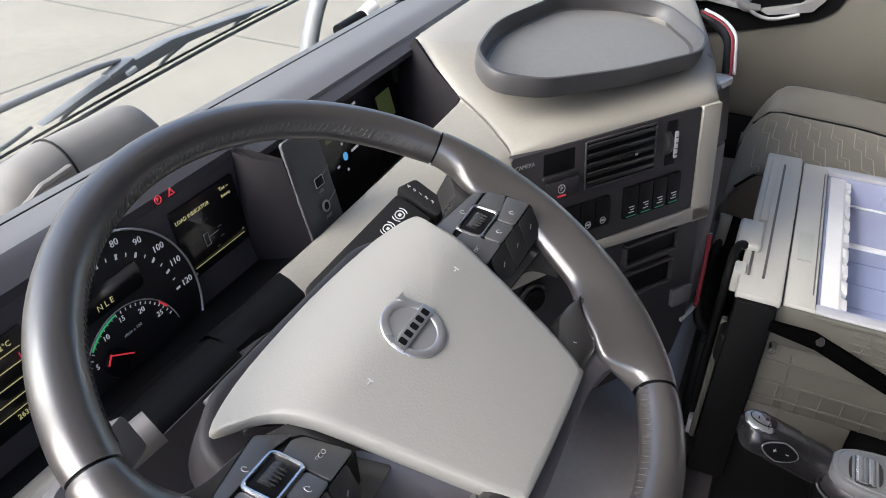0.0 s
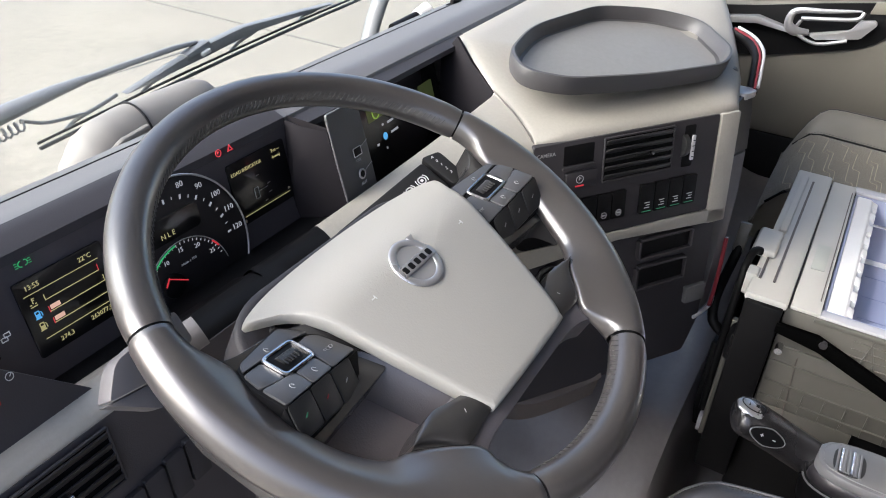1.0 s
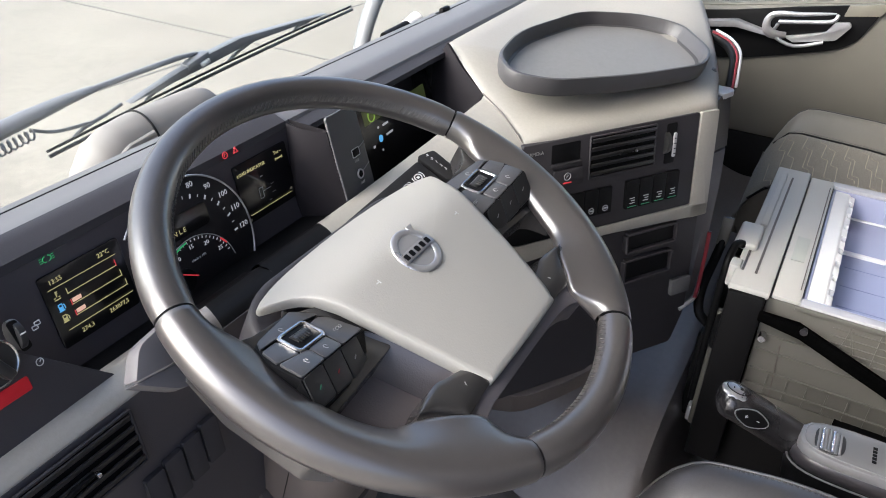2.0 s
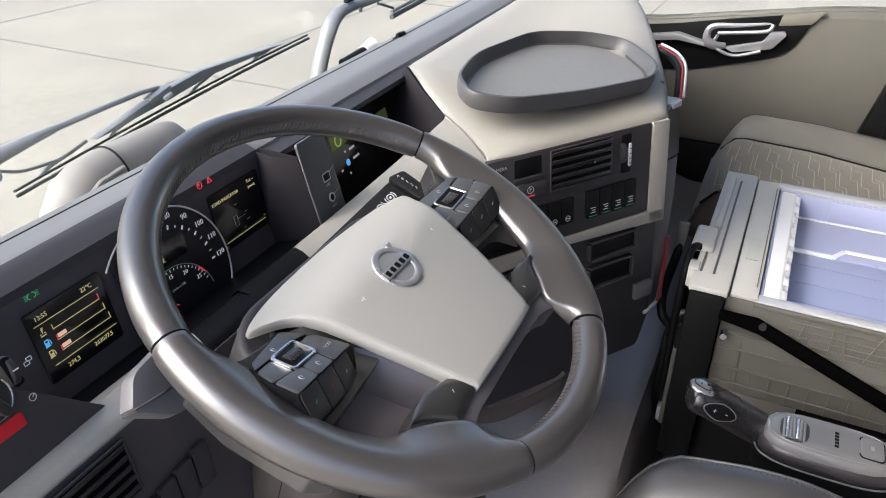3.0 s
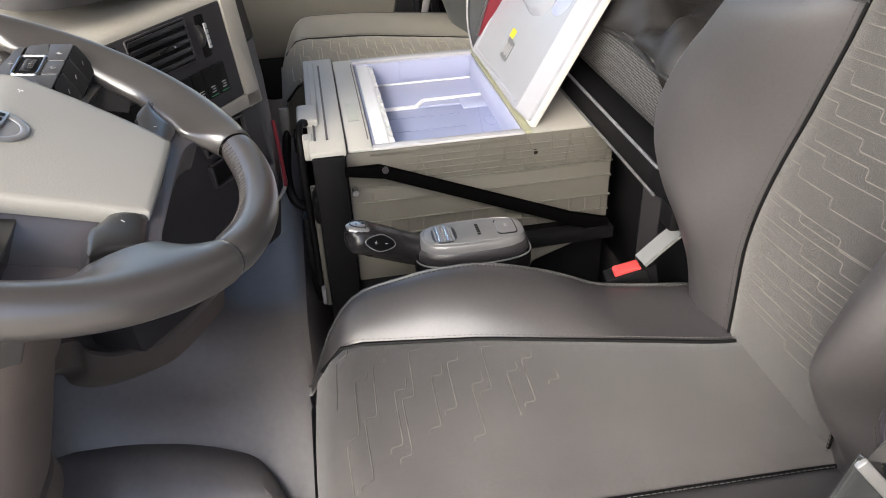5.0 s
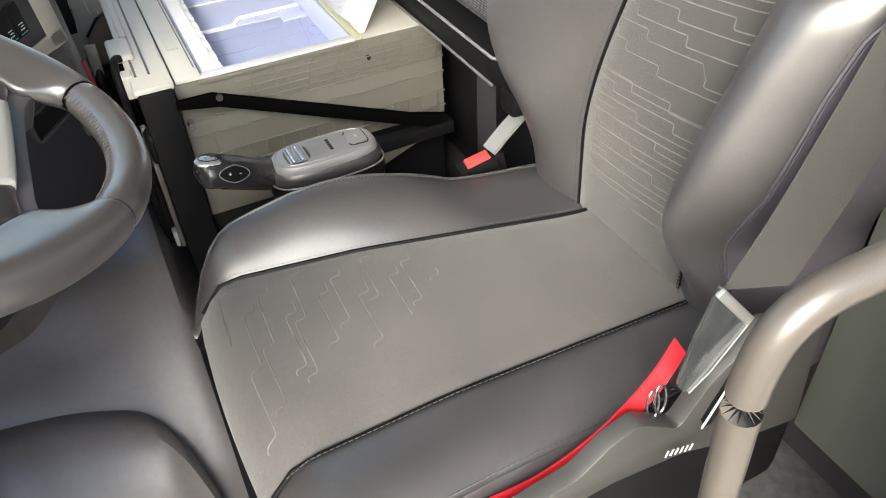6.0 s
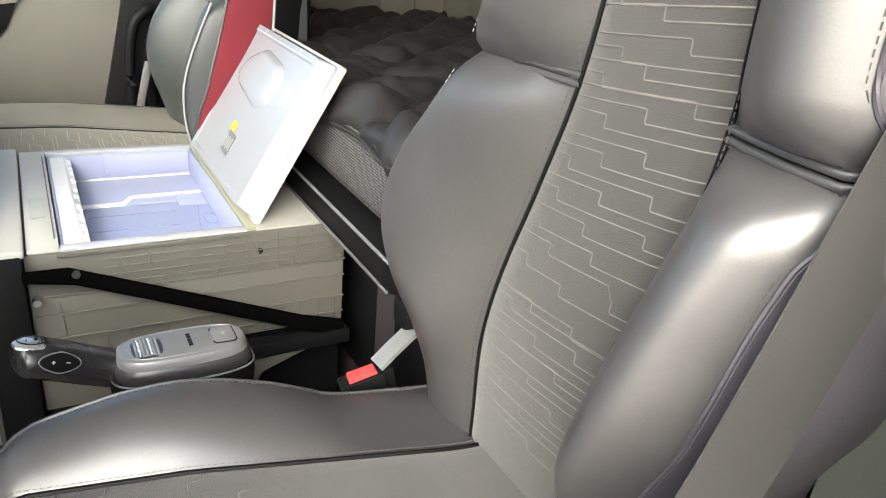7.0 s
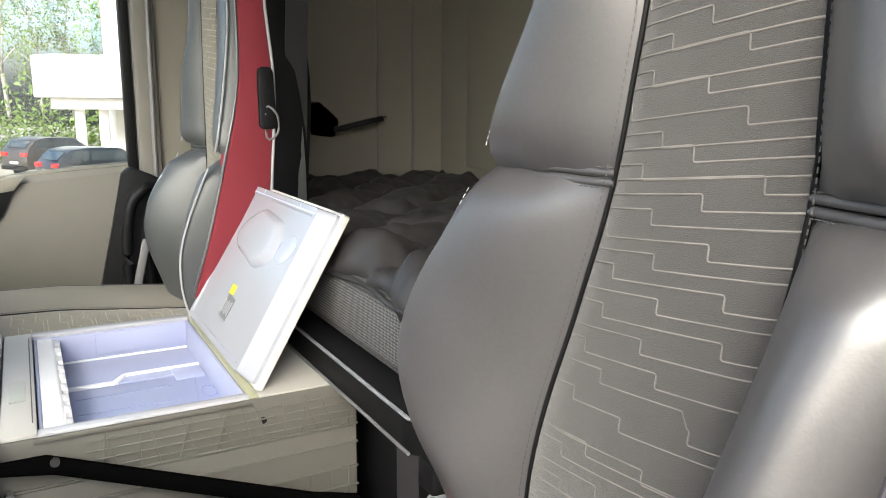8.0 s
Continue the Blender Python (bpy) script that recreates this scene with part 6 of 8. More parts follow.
part("label_patch", lid_bm(rect(0.026, 0.018, 0.0005, 0.247, 0.1), 0.0258, 0.027, 0.0), mat("yellow label", (0.7, 0.55, 0.02), 0.5), lab)
for k in range(5):
    part("label_bar", lid_bm(rect(0.005, 0.026 - 0.006 * (k % 2), 0.0, 0.217 + 0.009 * k, 0.068), 0.0262, 0.0272, 0.0), M_PRINTDIM, lab)
# front frame of the drawer with its handle and straps
part("front_frame", join(span((-0.028, 0.047, 0.2), (0.0, 0.105, 0.578), 0.004), span((0.0, 0.06, 0.2), (X1, 0.095, 0.56), 0.004), span((0.46, 0.047, 0.2), (X1, 0.105, 0.575), 0.004)), M_BLACK, fridge)
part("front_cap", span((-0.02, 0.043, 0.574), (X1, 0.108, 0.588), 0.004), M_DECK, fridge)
for y in (0.072, 0.094):
    part("cap_slot", span((0.03, y, 0.5875), (0.44, y + 0.004, 0.5895), 0.0), M_WARMGREY, fridge)
part("cap_bar", span((0.2, 0.085, 0.586), (0.45, 0.098, 0.594), 0.002), M_DECK, fridge)
part("latch_pad", span((0.1, 0.086, 0.585), (0.185, 0.126, 0.6), 0.006, 3), M_DECK, fridge)
part("latch_bow", tube(spline([(0.12, 0.09, 0.575), (0.1, 0.115, 0.597), (0.075, 0.123, 0.59), (0.05, 0.124, 0.55), (0.045, 0.124, 0.4), (0.045, 0.122, 0.27)], 6), 0.007, 10), M_BLACK, fridge)
part("latch_tongue", span((0.03, 0.1, 0.55), (0.06, 0.118, 0.592), 0.003), M_DECK, fridge)
part("grip_bow", tube(spline([(0.172, 0.15, 0.555), (0.15, 0.155, 0.52), (0.09, 0.158, 0.49), (0.06, 0.15, 0.46), (0.06, 0.13, 0.44)], 5), 0.009, 10), M_BLACK, fridge)
part("grip_plate", bar((0.178, 0.15, 0.6), (0.168, 0.152, 0.545), 0.02, 0.012, 0.003), M_BOX, fridge)
part("rail_pale", span((0.02, 0.106, 0.23), (0.034, 0.116, 0.5), 0.003), M_BOX, fridge)
part("rail_dark", span((0.05, 0.118, 0.22), (0.085, 0.14, 0.42), 0.006), M_BLACK, fridge)
part("rail_tip", span((0.03, 0.112, 0.225), (0.052, 0.124, 0.262), 0.004), M_WHITE, fridge)
part("corner_box", span((-0.02, 0.07, 0.44), (0.03, 0.115, 0.5), 0.012, 3), M_BLACK, fridge)
part("front_button", tube([(-0.03, 0.035, 0.505), (-0.012, 0.035, 0.505)], 0.006, 12), M_CHROME, fridge)
# folding strut along the side
strut = [(0.05, 0.556), (-0.012, 0.5555), (-0.372, 0.41), (-0.45, 0.387), (-0.45, 0.352), (-0.365, 0.386), (-0.018, 0.529), (0.05, 0.541)]
part("strut", prism([(y, z) for y, z in strut], 0.012, Matrix(((0, 0, 1, -0.034), (1, 0, 0, 0), (0, 1, 0, 0), (0, 0, 0, 1))), 0.002), M_STRUT, fridge, "black folding strut")
part("strut_bolt", tube([(-0.037, -0.021, 0.547), (-0.03, -0.021, 0.547)], 0.006, 12), M_DARK, fridge)
part("slide_rail", span((-0.04, -0.46, 0.345), (-0.012, -0.2, 0.372), 0.003), M_BLACK, fridge)
part("slide_foot", prism(rounded([(-0.2, 0.335), (-0.38, 0.34), (-0.3, 0.31), (-0.285, 0.285), (-0.272, 0.285), (-0.27, 0.31), (-0.2, 0.315)], 0.004), 0.01, Matrix(((0, 0, 1, -0.03), (1, 0, 0, 0), (0, 1, 0, 0), (0, 0, 0, 1))), 0.001), M_BOX, fridge)


# ---- seats ----
# seams and outer edges of the backrests, as (height, x), and how far the side bolsters stand out
DRIVER_SHAPE = {
    "in_seam": [(0.42, -0.497), (0.5, -0.497), (0.61, -0.503), (0.73, -0.530), (0.84, -0.567), (0.945, -0.600), (1.04, -0.617), (1.1, -0.626), (1.4, -0.64)],
    "out_seam": [(0.42, -0.725), (0.5, -0.723), (0.64, -0.72), (0.75, -0.742), (0.85, -0.766), (0.95, -0.782), (1.03, -0.781), (1.1, -0.779), (1.4, -0.775)],
    "in_edge": [(0.42, -0.385), (0.48, -0.388), (0.55, -0.41), (0.61, -0.42), (0.67, -0.392), (0.72, -0.367), (0.77, -0.362), (0.83, -0.38), (0.88, -0.41), (0.95, -0.447), (1.02, -0.482), (1.1, -0.528), (1.25, -0.58), (1.4, -0.61)],
    "out_edge": [(0.42, -0.825), (0.56, -0.82), (0.64, -0.818), (0.68, -0.832), (0.75, -0.86), (0.85, -0.874), (0.93, -0.888), (0.97, -0.893), (1.03, -0.888), (1.1, -0.885), (1.4, -0.88)],
    "deep": [(0.42, 0.0), (0.48, 0.012), (0.55, 0.045), (0.61, 0.08), (0.68, 0.112), (0.76, 0.12), (0.84, 0.1), (0.9, 0.078), (0.95, 0.06), (1.02, 0.06), (1.1, 0.056), (1.25, 0.045), (1.4, 0.03)],
    "fold": 0.952,
}
PASSENGER_SHAPE = {
    "in_seam": [(0.42, -0.455), (0.61, -0.478), (0.77, -0.525), (0.94, -0.555), (1.09, -0.58), (1.4, -0.6)],
    "out_seam": [(0.42, -0.703), (0.61, -0.714), (0.757, -0.728), (0.94, -0.745), (1.09, -0.75), (1.4, -0.745)],
    "in_edge": [(0.42, -0.39), (0.49, -0.38), (0.56, -0.37), (0.63, -0.36), (0.7, -0.354), (0.82, -0.352), (0.9, -0.36), (0.94, -0.368), (1.1, -0.4), (1.25, -0.44), (1.4, -0.48)],
    "out_edge": [(0.42, -0.85), (0.56, -0.85), (0.63, -0.847), (0.73, -0.843), (0.78, -0.838), (0.94, -0.833), (1.02, -0.82), (1.2, -0.80), (1.4, -0.79)],
    "deep": [(0.42, 0.07), (0.48, 0.12), (0.57, 0.185), (0.68, 0.198), (0.76, 0.172), (0.86, 0.112), (0.89, 0.09), (1.05, 0.046), (1.17, 0.025), (1.4, 0.02)],
    "deep_out": [(0.42, 0.06), (0.5, 0.1), (0.57, 0.123), (0.62, 0.138), (0.68, 0.145), (0.74, 0.135), (0.78, 0.117), (0.83, 0.085), (0.87, 0.062), (0.92, 0.05), (1.05, 0.042), (1.17, 0.025), (1.4, 0.02)],
    "fold": 0.868,
}
STEPS = [(0.47,), (0.25,), (0.68,), (0.16,), (0.5,), (0.03, 0.71), (0.28,), (0.47,), (0.19,), (0.82,), (0.56,), (0.31,), (0.03, 0.64), (0.39,), (0.17, 0.77), (0.48,), (0.18, 0.82), (0.46,), (0.14, 0.58), (0.3, 0.8), (0.17, 0.48), (0.1, 0.66), (0.35,), (0.2, 0.75)]


def back_y(z):
    """Depth of the backrest's middle panel at a height."""
    return -0.441 - 0.02 * max(0, z - 0.85) + 0.008 * math.exp(-((z - 0.66) / 0.12) ** 2)


def corner(z, z0, z1, cut):
    """How far a side panel's front edge draws back at its rounded end; cut 1: the upper end, -1: the lower."""
    d = z1 - z if cut == 1 else z - z0 if cut == -1 else 1.0
    r = 0.045
    return 0.0 if d >= r else (r - math.sqrt(max(0.0, r * r - (r - d) ** 2))) * 8


def bolster(seam, out, deep_of, z0, z1, top_gap, bottom_gap, back=-0.56, n=36, m=20, flare=0.0, only_side=False, cut=0):
    """A padded side of the backrest from its seam round to the back."""
    rows = []
    for j in range(n + 1):
        q = j / n
        z = stretch(z0, z1, q)
        e = 1.0
        pinch = 0.0
        for gap, d in ((top_gap, (1 - q) * (z1 - z0)), (bottom_gap, q * (z1 - z0))):
            if gap:
                e *= min(1, (d / 0.036) ** 0.5)
                pinch = max(pinch, math.exp(-d / 0.02))
        a, b = along(seam, z), along(out, z)
        deep = along(deep_of, z)
        row = []
        for i in range(m + 1):
            p = i / m
            if p < 0.62:
                t = p / 0.62
                x = stretch(a, b, t)
                y = back_y(z) - 0.006 + (0.65 * deep * stretch(0.42, 1.0, e) + 0.006) * (1 - (1 - t) ** 2.1) + 0.006 * e * math.sin(t * math.pi)
                if b < a:
                    y = back_y(z) - 0.006 + (deep * e + 0.004) * math.sin(min(1, t * 1.25) * math.pi / 2) ** 0.8 - deep * 0.35 * e * max(0, t - 0.55) ** 2 / 0.2
                # gathers in the leather where it is sewn to the fold
                y -= pinch * 0.0045 * (0.5 + 0.5 * math.sin(t * 19 + z0 * 40)) * math.sin(t * math.pi)
            else:
                t = (p - 0.62) / 0.38
                if only_side:
                    t = corner(z, z0, z1, cut) + (1 - corner(z, z0, z1, cut)) * t
                w = b + (0.014 if b > a else -0.014) * math.sin(t * math.pi) * e + (flare if b > a else -flare) * t ** 0.7
                y0 = back_y(z) + 0.65 * deep * (stretch(0.42, 1.0, e) if b > a else e)
                x, y = w, stretch(y0, back, t)
            row.append((x, y, z))
        if only_side:
            k = int(0.62 * m) + 1
            d = -0.003 if b < a else 0.003
            row = [(x + d, y + 0.001, z) for x, y, z in row[k:]]
            row = [(row[0][0] - d, row[0][1] + 0.0005, z)] + row
        rows.append(row)
    return skin(rows)


def weave(line, width, place=None):
    """A thin woven line lying on a surface."""
    bm = tube(line, width, 4, flat=0.5, up=(0, -1, 0.2))
    if place is not None:
        bm.transform(place)
    return bm


def thread(points, step=0.005, r=0.0006, place=None):
    """A row of single stitches along a line."""
    out = []
    for a, b in zip(points, points[1:]):
        a, b = Vector(a), Vector(b)
        k = max(1, int((b - a).length / step))
        for i in range(k):
            out.append(tube([a.lerp(b, (i + 0.15) / k), a.lerp(b, (i + 0.75) / k)], r, 4))
    bm = join(*out)
    if place is not None:
        bm.transform(place)
    return bm


M_WEAVEWORN = mat("worn woven line", (0.125, 0.118, 0.108), 0.85, vary=0.4, vary_scale=40)
M_PCUSHION = mat("beige grey seat leather", (0.155, 0.146, 0.125), 0.45, grain=0.4, grain_scale=380, vary=0.08)


def seat(name, place, label, cloth, line, leather, cushion_cloth, shape, detail):
    """A truck seat, built in the driver's place and moved by place. detail: the driver's own fittings."""
    L_SEAM, R_SEAM, L_OUT, R_OUT, FOLD = (shape[k] for k in ("in_seam", "out_seam", "in_edge", "out_edge", "fold"))
    s = thing(name, place @ Vector((-0.645, -0.2, 0.0)), label, "seat", "cab seats")

    def put(nm, bm, material, lab="", angle=50):
        bm.transform(place)
        return part(nm, bm, material, s, lab, angle=angle)

    put("pedestal", join(span((-0.82, -0.42, 0.0), (-0.47, 0.02, 0.05), 0.01), span((-0.78, -0.38, 0.05), (-0.5, -0.02, 0.3), 0.02), span((-0.85, -0.45, 0.3), (-0.42, 0.06, 0.365), 0.01)), M_BLACK)
    # middle of the backrest
    rows = []
    for j in range(41):
        z = stretch(0.42, 1.42, j / 40)
        a, b = along(L_SEAM, z), along(R_SEAM, z)
        row = []
        for i in range(15):
            t = i / 14
            edge = min(t, 1 - t)
            y = back_y(z) - 0.005 * max(0, 1 - edge / 0.1) ** 2 + 0.004 * math.sin(t * math.pi)
            row.append((stretch(a, b, t), y, z))
        rows.append(row)
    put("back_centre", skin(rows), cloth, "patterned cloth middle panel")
    lines = []
    courses = []
    z = 1.0704
    for k in range(40):
        steps = STEPS[k % len(STEPS)]
        courses.append((z, steps))
        z -= 0.01197 + 0.01178 * (len(steps) - 1)
        if z < 0.54:
            break
    z = 1.0704
    for k in range(1, 26):
        steps = STEPS[-k % 13]
        z += 0.01197 + 0.01178 * (len(steps) - 1)
        if z > 1.4:
            break
        courses.append((z, steps))
    for z, steps in courses:
        slope = 0.02
        flat = [(i / 20, z) for i in range(21)]
        path = []
        fall = 0.0
        for t, zz in flat:
            for w in steps:
                if t - 0.05 < w <= t:
                    path = [p for p in path if p[0] < w - 0.02]
                    for dt, dz in ((-0.012, 0), (-0.003, 0.0005), (0.001, 0.0022), (0.0015, 0.0047), (0.002, 0.008), (0.003, 0.0108), (0.008, 0.0122), (0.016, 0.0127)):
                        path.append((w + dt, z - fall - dz))
                    fall += 0.0127
            if not path or t > path[-1][0] + 0.012:
                path.append((t, z - fall))
        pl = []
        for t, zz in path:
            t = min(max(t, 0.012), 0.988)
            q = zz + slope * t
            a, b = along(L_SEAM, (q + z) / 2), along(R_SEAM, (q + z) / 2)
            edge = min(t, 1 - t)
            pl.append((stretch(a, b, t), back_y(q) - 0.005 * max(0, 1 - edge / 0.1) ** 2 + 0.004 * math.sin(t * math.pi) + 0.0004, q))
        lines.append(weave(pl, 0.0009))
    put("woven_pattern", join(*lines), line, "pale woven step pattern")
    for nm, seam, out in (("inner", L_SEAM, L_OUT), ("outer", R_SEAM, R_OUT)):
        DEEP = shape["deep_out" if nm == "outer" and "deep_out" in shape else "deep"]
        flare = 0.045 if nm == "outer" else 0.0
        put("lower_bolster", bolster(seam, out, DEEP, 0.42, FOLD + 0.0003, True, False, flare=flare), leather, "puffed leather side bolster")
        put("upper_bolster", bolster(seam, out, DEEP, FOLD - 0.0003, 1.42, False, True, flare=flare), leather, "puffed leather shoulder bolster")
        if nm == "outer" and detail:
            for z0, z1, cut in ((0.45, FOLD - 0.016, 1), (FOLD + 0.018, 1.41, -1)):
                put("side_panel", bolster(seam, out, DEEP, z0, z1, False, False, flare=flare, only_side=True, cut=cut), M_SIDE, "violet grey leather side panel")
                rim = bolster(seam, out, DEEP, z0, z1, False, False, flare=flare, only_side=True, cut=cut, n=60)
                rim.verts.ensure_lookup_table()
                wide = len(rim.verts) // 61
                front = [rim.verts[i * wide].co.copy() for i in range(61)]
                put("side_piping", tube([p + Vector((0, 0.0005, 0)) for p in front], 0.0022, 6), M_SIDE)
                put("side_stitch", thread([p + Vector((0.005, 0.0035, -0.004 * cut if abs(p.z - (z1 if cut == 1 else z0)) < 0.03 else 0)) for p in front[::2]], 0.006, 0.0006), M_STITCHDARK)
        fold = []
        for i in range(13):
            t = i / 12 * 0.98
            fold.append((stretch(along(seam, FOLD), along(out, FOLD), t), back_y(FOLD) + 0.273 * along(DEEP, FOLD) * (1 - (1 - t) ** 2.1), FOLD))
        fold.append((fold[-1][0] + (0.01 if nm == "inner" else -0.03), fold[-1][1] - 0.05, FOLD))
        for dz in (-0.0042, 0.0042):
            put("fold_ridge", tube([(x, y - 0.003, z + dz) for x, y, z in fold], 0.0036, 8), leather)
        for dz in (-0.0085, 0.0085):
            put("fold_stitch", thread([(x, y - 0.001, z + dz) for x, y, z in fold], 0.0045), M_STITCHDARK)
        put("panel_piping", tube([(along(seam, z), back_y(z) - 0.002, z) for z in [stretch(0.43, 1.41, k / 40) for k in range(41)]], 0.0022, 6), M_BLACK)
        put("panel_stitch", thread([(along(seam, z) + (0.005 if nm == "inner" else -0.005), back_y(z) + 0.0035, z) for z in [stretch(0.44, 1.4, k / 30) for k in range(31)]], 0.006), M_STITCHDARK)
        if not detail:
            for z0, z1 in ((0.46, FOLD - 0.015), (FOLD + 0.015, 1.41)):
                put("pale_piping", tube([Vector((along(out, z), back_y(z) + along(DEEP, z) * 0.65 + 0.001, z)) for z in [stretch(z0, z1, k / 24) for k in range(25)]], 0.0022, 6), M_STITCH, "pale edge piping")
        if detail and nm == "outer":
            continue
        put("edge_stitch", thread([(along(out, z) + (-0.004 if nm == "inner" else 0.004), back_y(z) + along(DEEP, z) * 0.65 - 0.001, z) for z in [stretch(0.46, FOLD - 0.02, k / 24) for k in range(25)]], 0.006, 0.0006), M_STITCH if detail and nm == "inner" else M_STITCHDARK)
        put("edge_stitch", thread([(along(out, z) + (-0.004 if nm == "inner" else 0.004), back_y(z) + along(DEEP, z) * 0.65 - 0.001, z) for z in [stretch(FOLD + 0.02, 1.4, k / 24) for k in range(25)]], 0.006, 0.0006), M_STITCH if detail and nm == "inner" else M_STITCHDARK)
    put("back_shell", span((-0.86, -0.6, 0.42), (-0.43, -0.5, 1.42), 0.04, 3), M_BLACK)
    # cushion
    def top(x, y):
        """Height of the cushion."""
        d = (x + 0.645)
        f = min(1, max(0, (0.13 - y) / 0.06))
        z = 0.505 - 0.05 * max(0, (-0.1 - y)) / 0.37 * 0.6
        return z - 0.06 * (1 - f) ** 2

    SI = lambda y: stretch(-0.445 if detail else -0.436, -0.522 if detail else -0.46, min(1, max(0, (0.09 - y) / 0.5)))
    SO = lambda y: stretch(-0.762 if detail else -0.785, -0.746 if detail else -0.735, min(1, max(0, (0.09 - y) / 0.5)))
    HUMP = [(-0.5, -0.02), (-0.45, -0.017), (-0.3, -0.002), (-0.26, 0.014), (-0.21, 0.032), (-0.13, 0.05), (-0.05, 0.052), (0.0, 0.045), (0.08, 0.03), (0.14, 0.02)]
    rows = []
    for j in range(31):
        y = stretch(-0.485, 0.128, j / 30)
        row = []
        for i in range(17):
            t = i / 16
            edge = min(t, 1 - t)
            row.append((stretch(SI(y), SO(y), t), y + 0.006 * math.sin(t * math.pi), top(0, y) - 0.006 * max(0, 1 - edge / 0.08) ** 2 + 0.005 * math.sin(t * math.pi)))
        rows.append(row)
    rows.append([(x, y + 0.006, z - 0.05) for x, y, z in rows[-1]])
    rows.append([(x, y - 0.004, 0.37) for x, y, z in rows[-2]])
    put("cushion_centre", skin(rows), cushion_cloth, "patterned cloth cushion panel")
    lines = []
    y = 0.105
    k = 3
    while y > (-0.2 if detail else -0.42):
        worn = max(0.15, 0.97 - max(0, 0.07 - y) / 0.5) if detail else 1.0
        phase = (0.08, 0.26, 0.17, 0.33)[k % 4]
        pts = []
        course = [(0.0, y)]
        w = phase
        yy = y
        while w < 0.97:
            for dt, dy in ((-0.03, 0), (-0.012, 0.0006), (-0.003, 0.003), (0.0, 0.007), (0.003, 0.012), (0.012, 0.0148), (0.03, 0.0155)):
                course.append((w + dt, yy + dy))
            yy += 0.0155
            w += 0.3
        course.append((0.98, yy))
        for t, yy in course:
            if t > worn or yy > 0.112:
                break
            tt = min(max(t, 0.02), 0.98)
            edge = min(tt, 1 - tt)
            pts.append((stretch(SI(yy), SO(yy), tt), yy + 0.006 * math.sin(tt * math.pi), top(0, yy) - 0.006 * max(0, 1 - edge / 0.08) ** 2 + 0.005 * math.sin(tt * math.pi) + 0.0004))
        while len(pts) > 3 and abs(pts[-1][1] - pts[-2][1]) > 0.0012:
            pts.pop()
        if len(pts) > 3:
            put("woven_line", tube(pts, 0.0009, 4, flat=0.5), M_WEAVEWORN if detail else line)
        k += 1
        y -= 0.0235
    for inner in (True, False):
        rows = []
        for j in range(37):
            q = j / 36
            y = stretch(-0.5, 0.138, q)
            a = SI(y) if inner else SO(y)
            hump = along(HUMP, y) * (1 if detail else 0.25) if inner else 0.022 if detail else 0.036
            f = min(1, max(0, (0.14 - y) / 0.07))
            hump *= f ** 0.6 if hump > 0 else 1
            if inner:
                b = (stretch(-0.345, -0.37, q) if detail else -0.421) + 0.03 * max(0, q - 0.86) / 0.14 * -1.2
            else:
                b = stretch(-0.87, -0.9, q) + (0.03 * max(0, q - 0.86) / 0.14)
            base = top(0, y)
            # the front end rolls over and draws in
            g = min(1, max(0, (0.138 - y) / 0.11))
            roll = 1 - math.sqrt(max(0, 1 - (1 - g) ** 2))
            base -= (0.02 if detail else 0.035) * roll
            b += (a - b) * (0.5 if detail else 0.3) * roll
            row = []
            for i in range(15):
                p = i / 14
                if p < 0.6:
                    t = p / 0.6
                    row.append((stretch(a, b, t), y, base - 0.006 + (hump + 0.006) * math.sin(min(1, 1.15 * t) * math.pi / 2) ** 0.75 - 0.01 * max(0, t - 0.7) / 0.3))
                else:
                    t = (p - 0.6) / 0.4
                    z0 = base - 0.006 + hump + 0.006 - 0.01
                    row.append((b + (0.008 if inner else -0.008) * math.sin(t * 3.14), y, stretch(z0, 0.36, t)))
            rows.append(row)
        rows.append([(x, y + 0.004, min(z, 0.45)) for x, y, z in rows[-1]])
        rows.append([(x, y - 0.002, 0.355) for x, y, z in rows[-1]])
        put("cushion_bolster", skin(rows), leather if detail else M_PCUSHION, "leather cushion side")
        edge_line = [(r[8][0], r[8][1], r[8][2] + 0.001) for r in rows[:-2]]
        put("cushion_piping", tube([Vector(p) for p in edge_line], 0.002, 6), leather)
        put("cushion_stitch", thread([(x + (-0.006 if inner else 0.006), y, z + 0.0015) for x, y, z in edge_line[::2]], 0.006, 0.0009), M_STITCHDARK)
        put("panel_stitch", thread([((SI(y) + 0.004 if inner else SO(y) - 0.004), y, top(0, y) + 0.0005) for y in [stretch(-0.47, 0.1, k / 20) for k in range(21)]], 0.006), M_STITCHDARK)
        put("panel_piping", tube([((SI(y) if inner else SO(y)), y, top(0, y) - 0.004) for y in [stretch(-0.48, 0.12, k / 20) for k in range(21)]], 0.003, 6), M_BLACK)
    put("cushion_base", span((-0.88, -0.5, 0.34), (-0.38, 0.118, 0.39), 0.01), M_BLACK)
    if detail:
        put("front_flap", prism(rounded([(-0.8, 0.3), (-0.47, 0.3), (-0.45, 0.36), (-0.47, 0.435), (-0.8, 0.435)], 0.03), 0.012, Matrix(((1, 0, 0, 0), (0, 0, 1, 0.128), (0, 1, 0, 0), (0, 0, 0, 1))), 0.004), M_BLACK)
    return s


driver = seat("cab_seat", Matrix(), "dark grey leather driver's seat with woven grey cloth panels", M_CLOTH, M_WEAVE, M_SEAT, M_CUSHION, DRIVER_SHAPE, True)
mirror = Matrix.Translation((0.065, 0.035, 0.03)) @ Matrix.Diagonal((-1, 1, 1, 1))
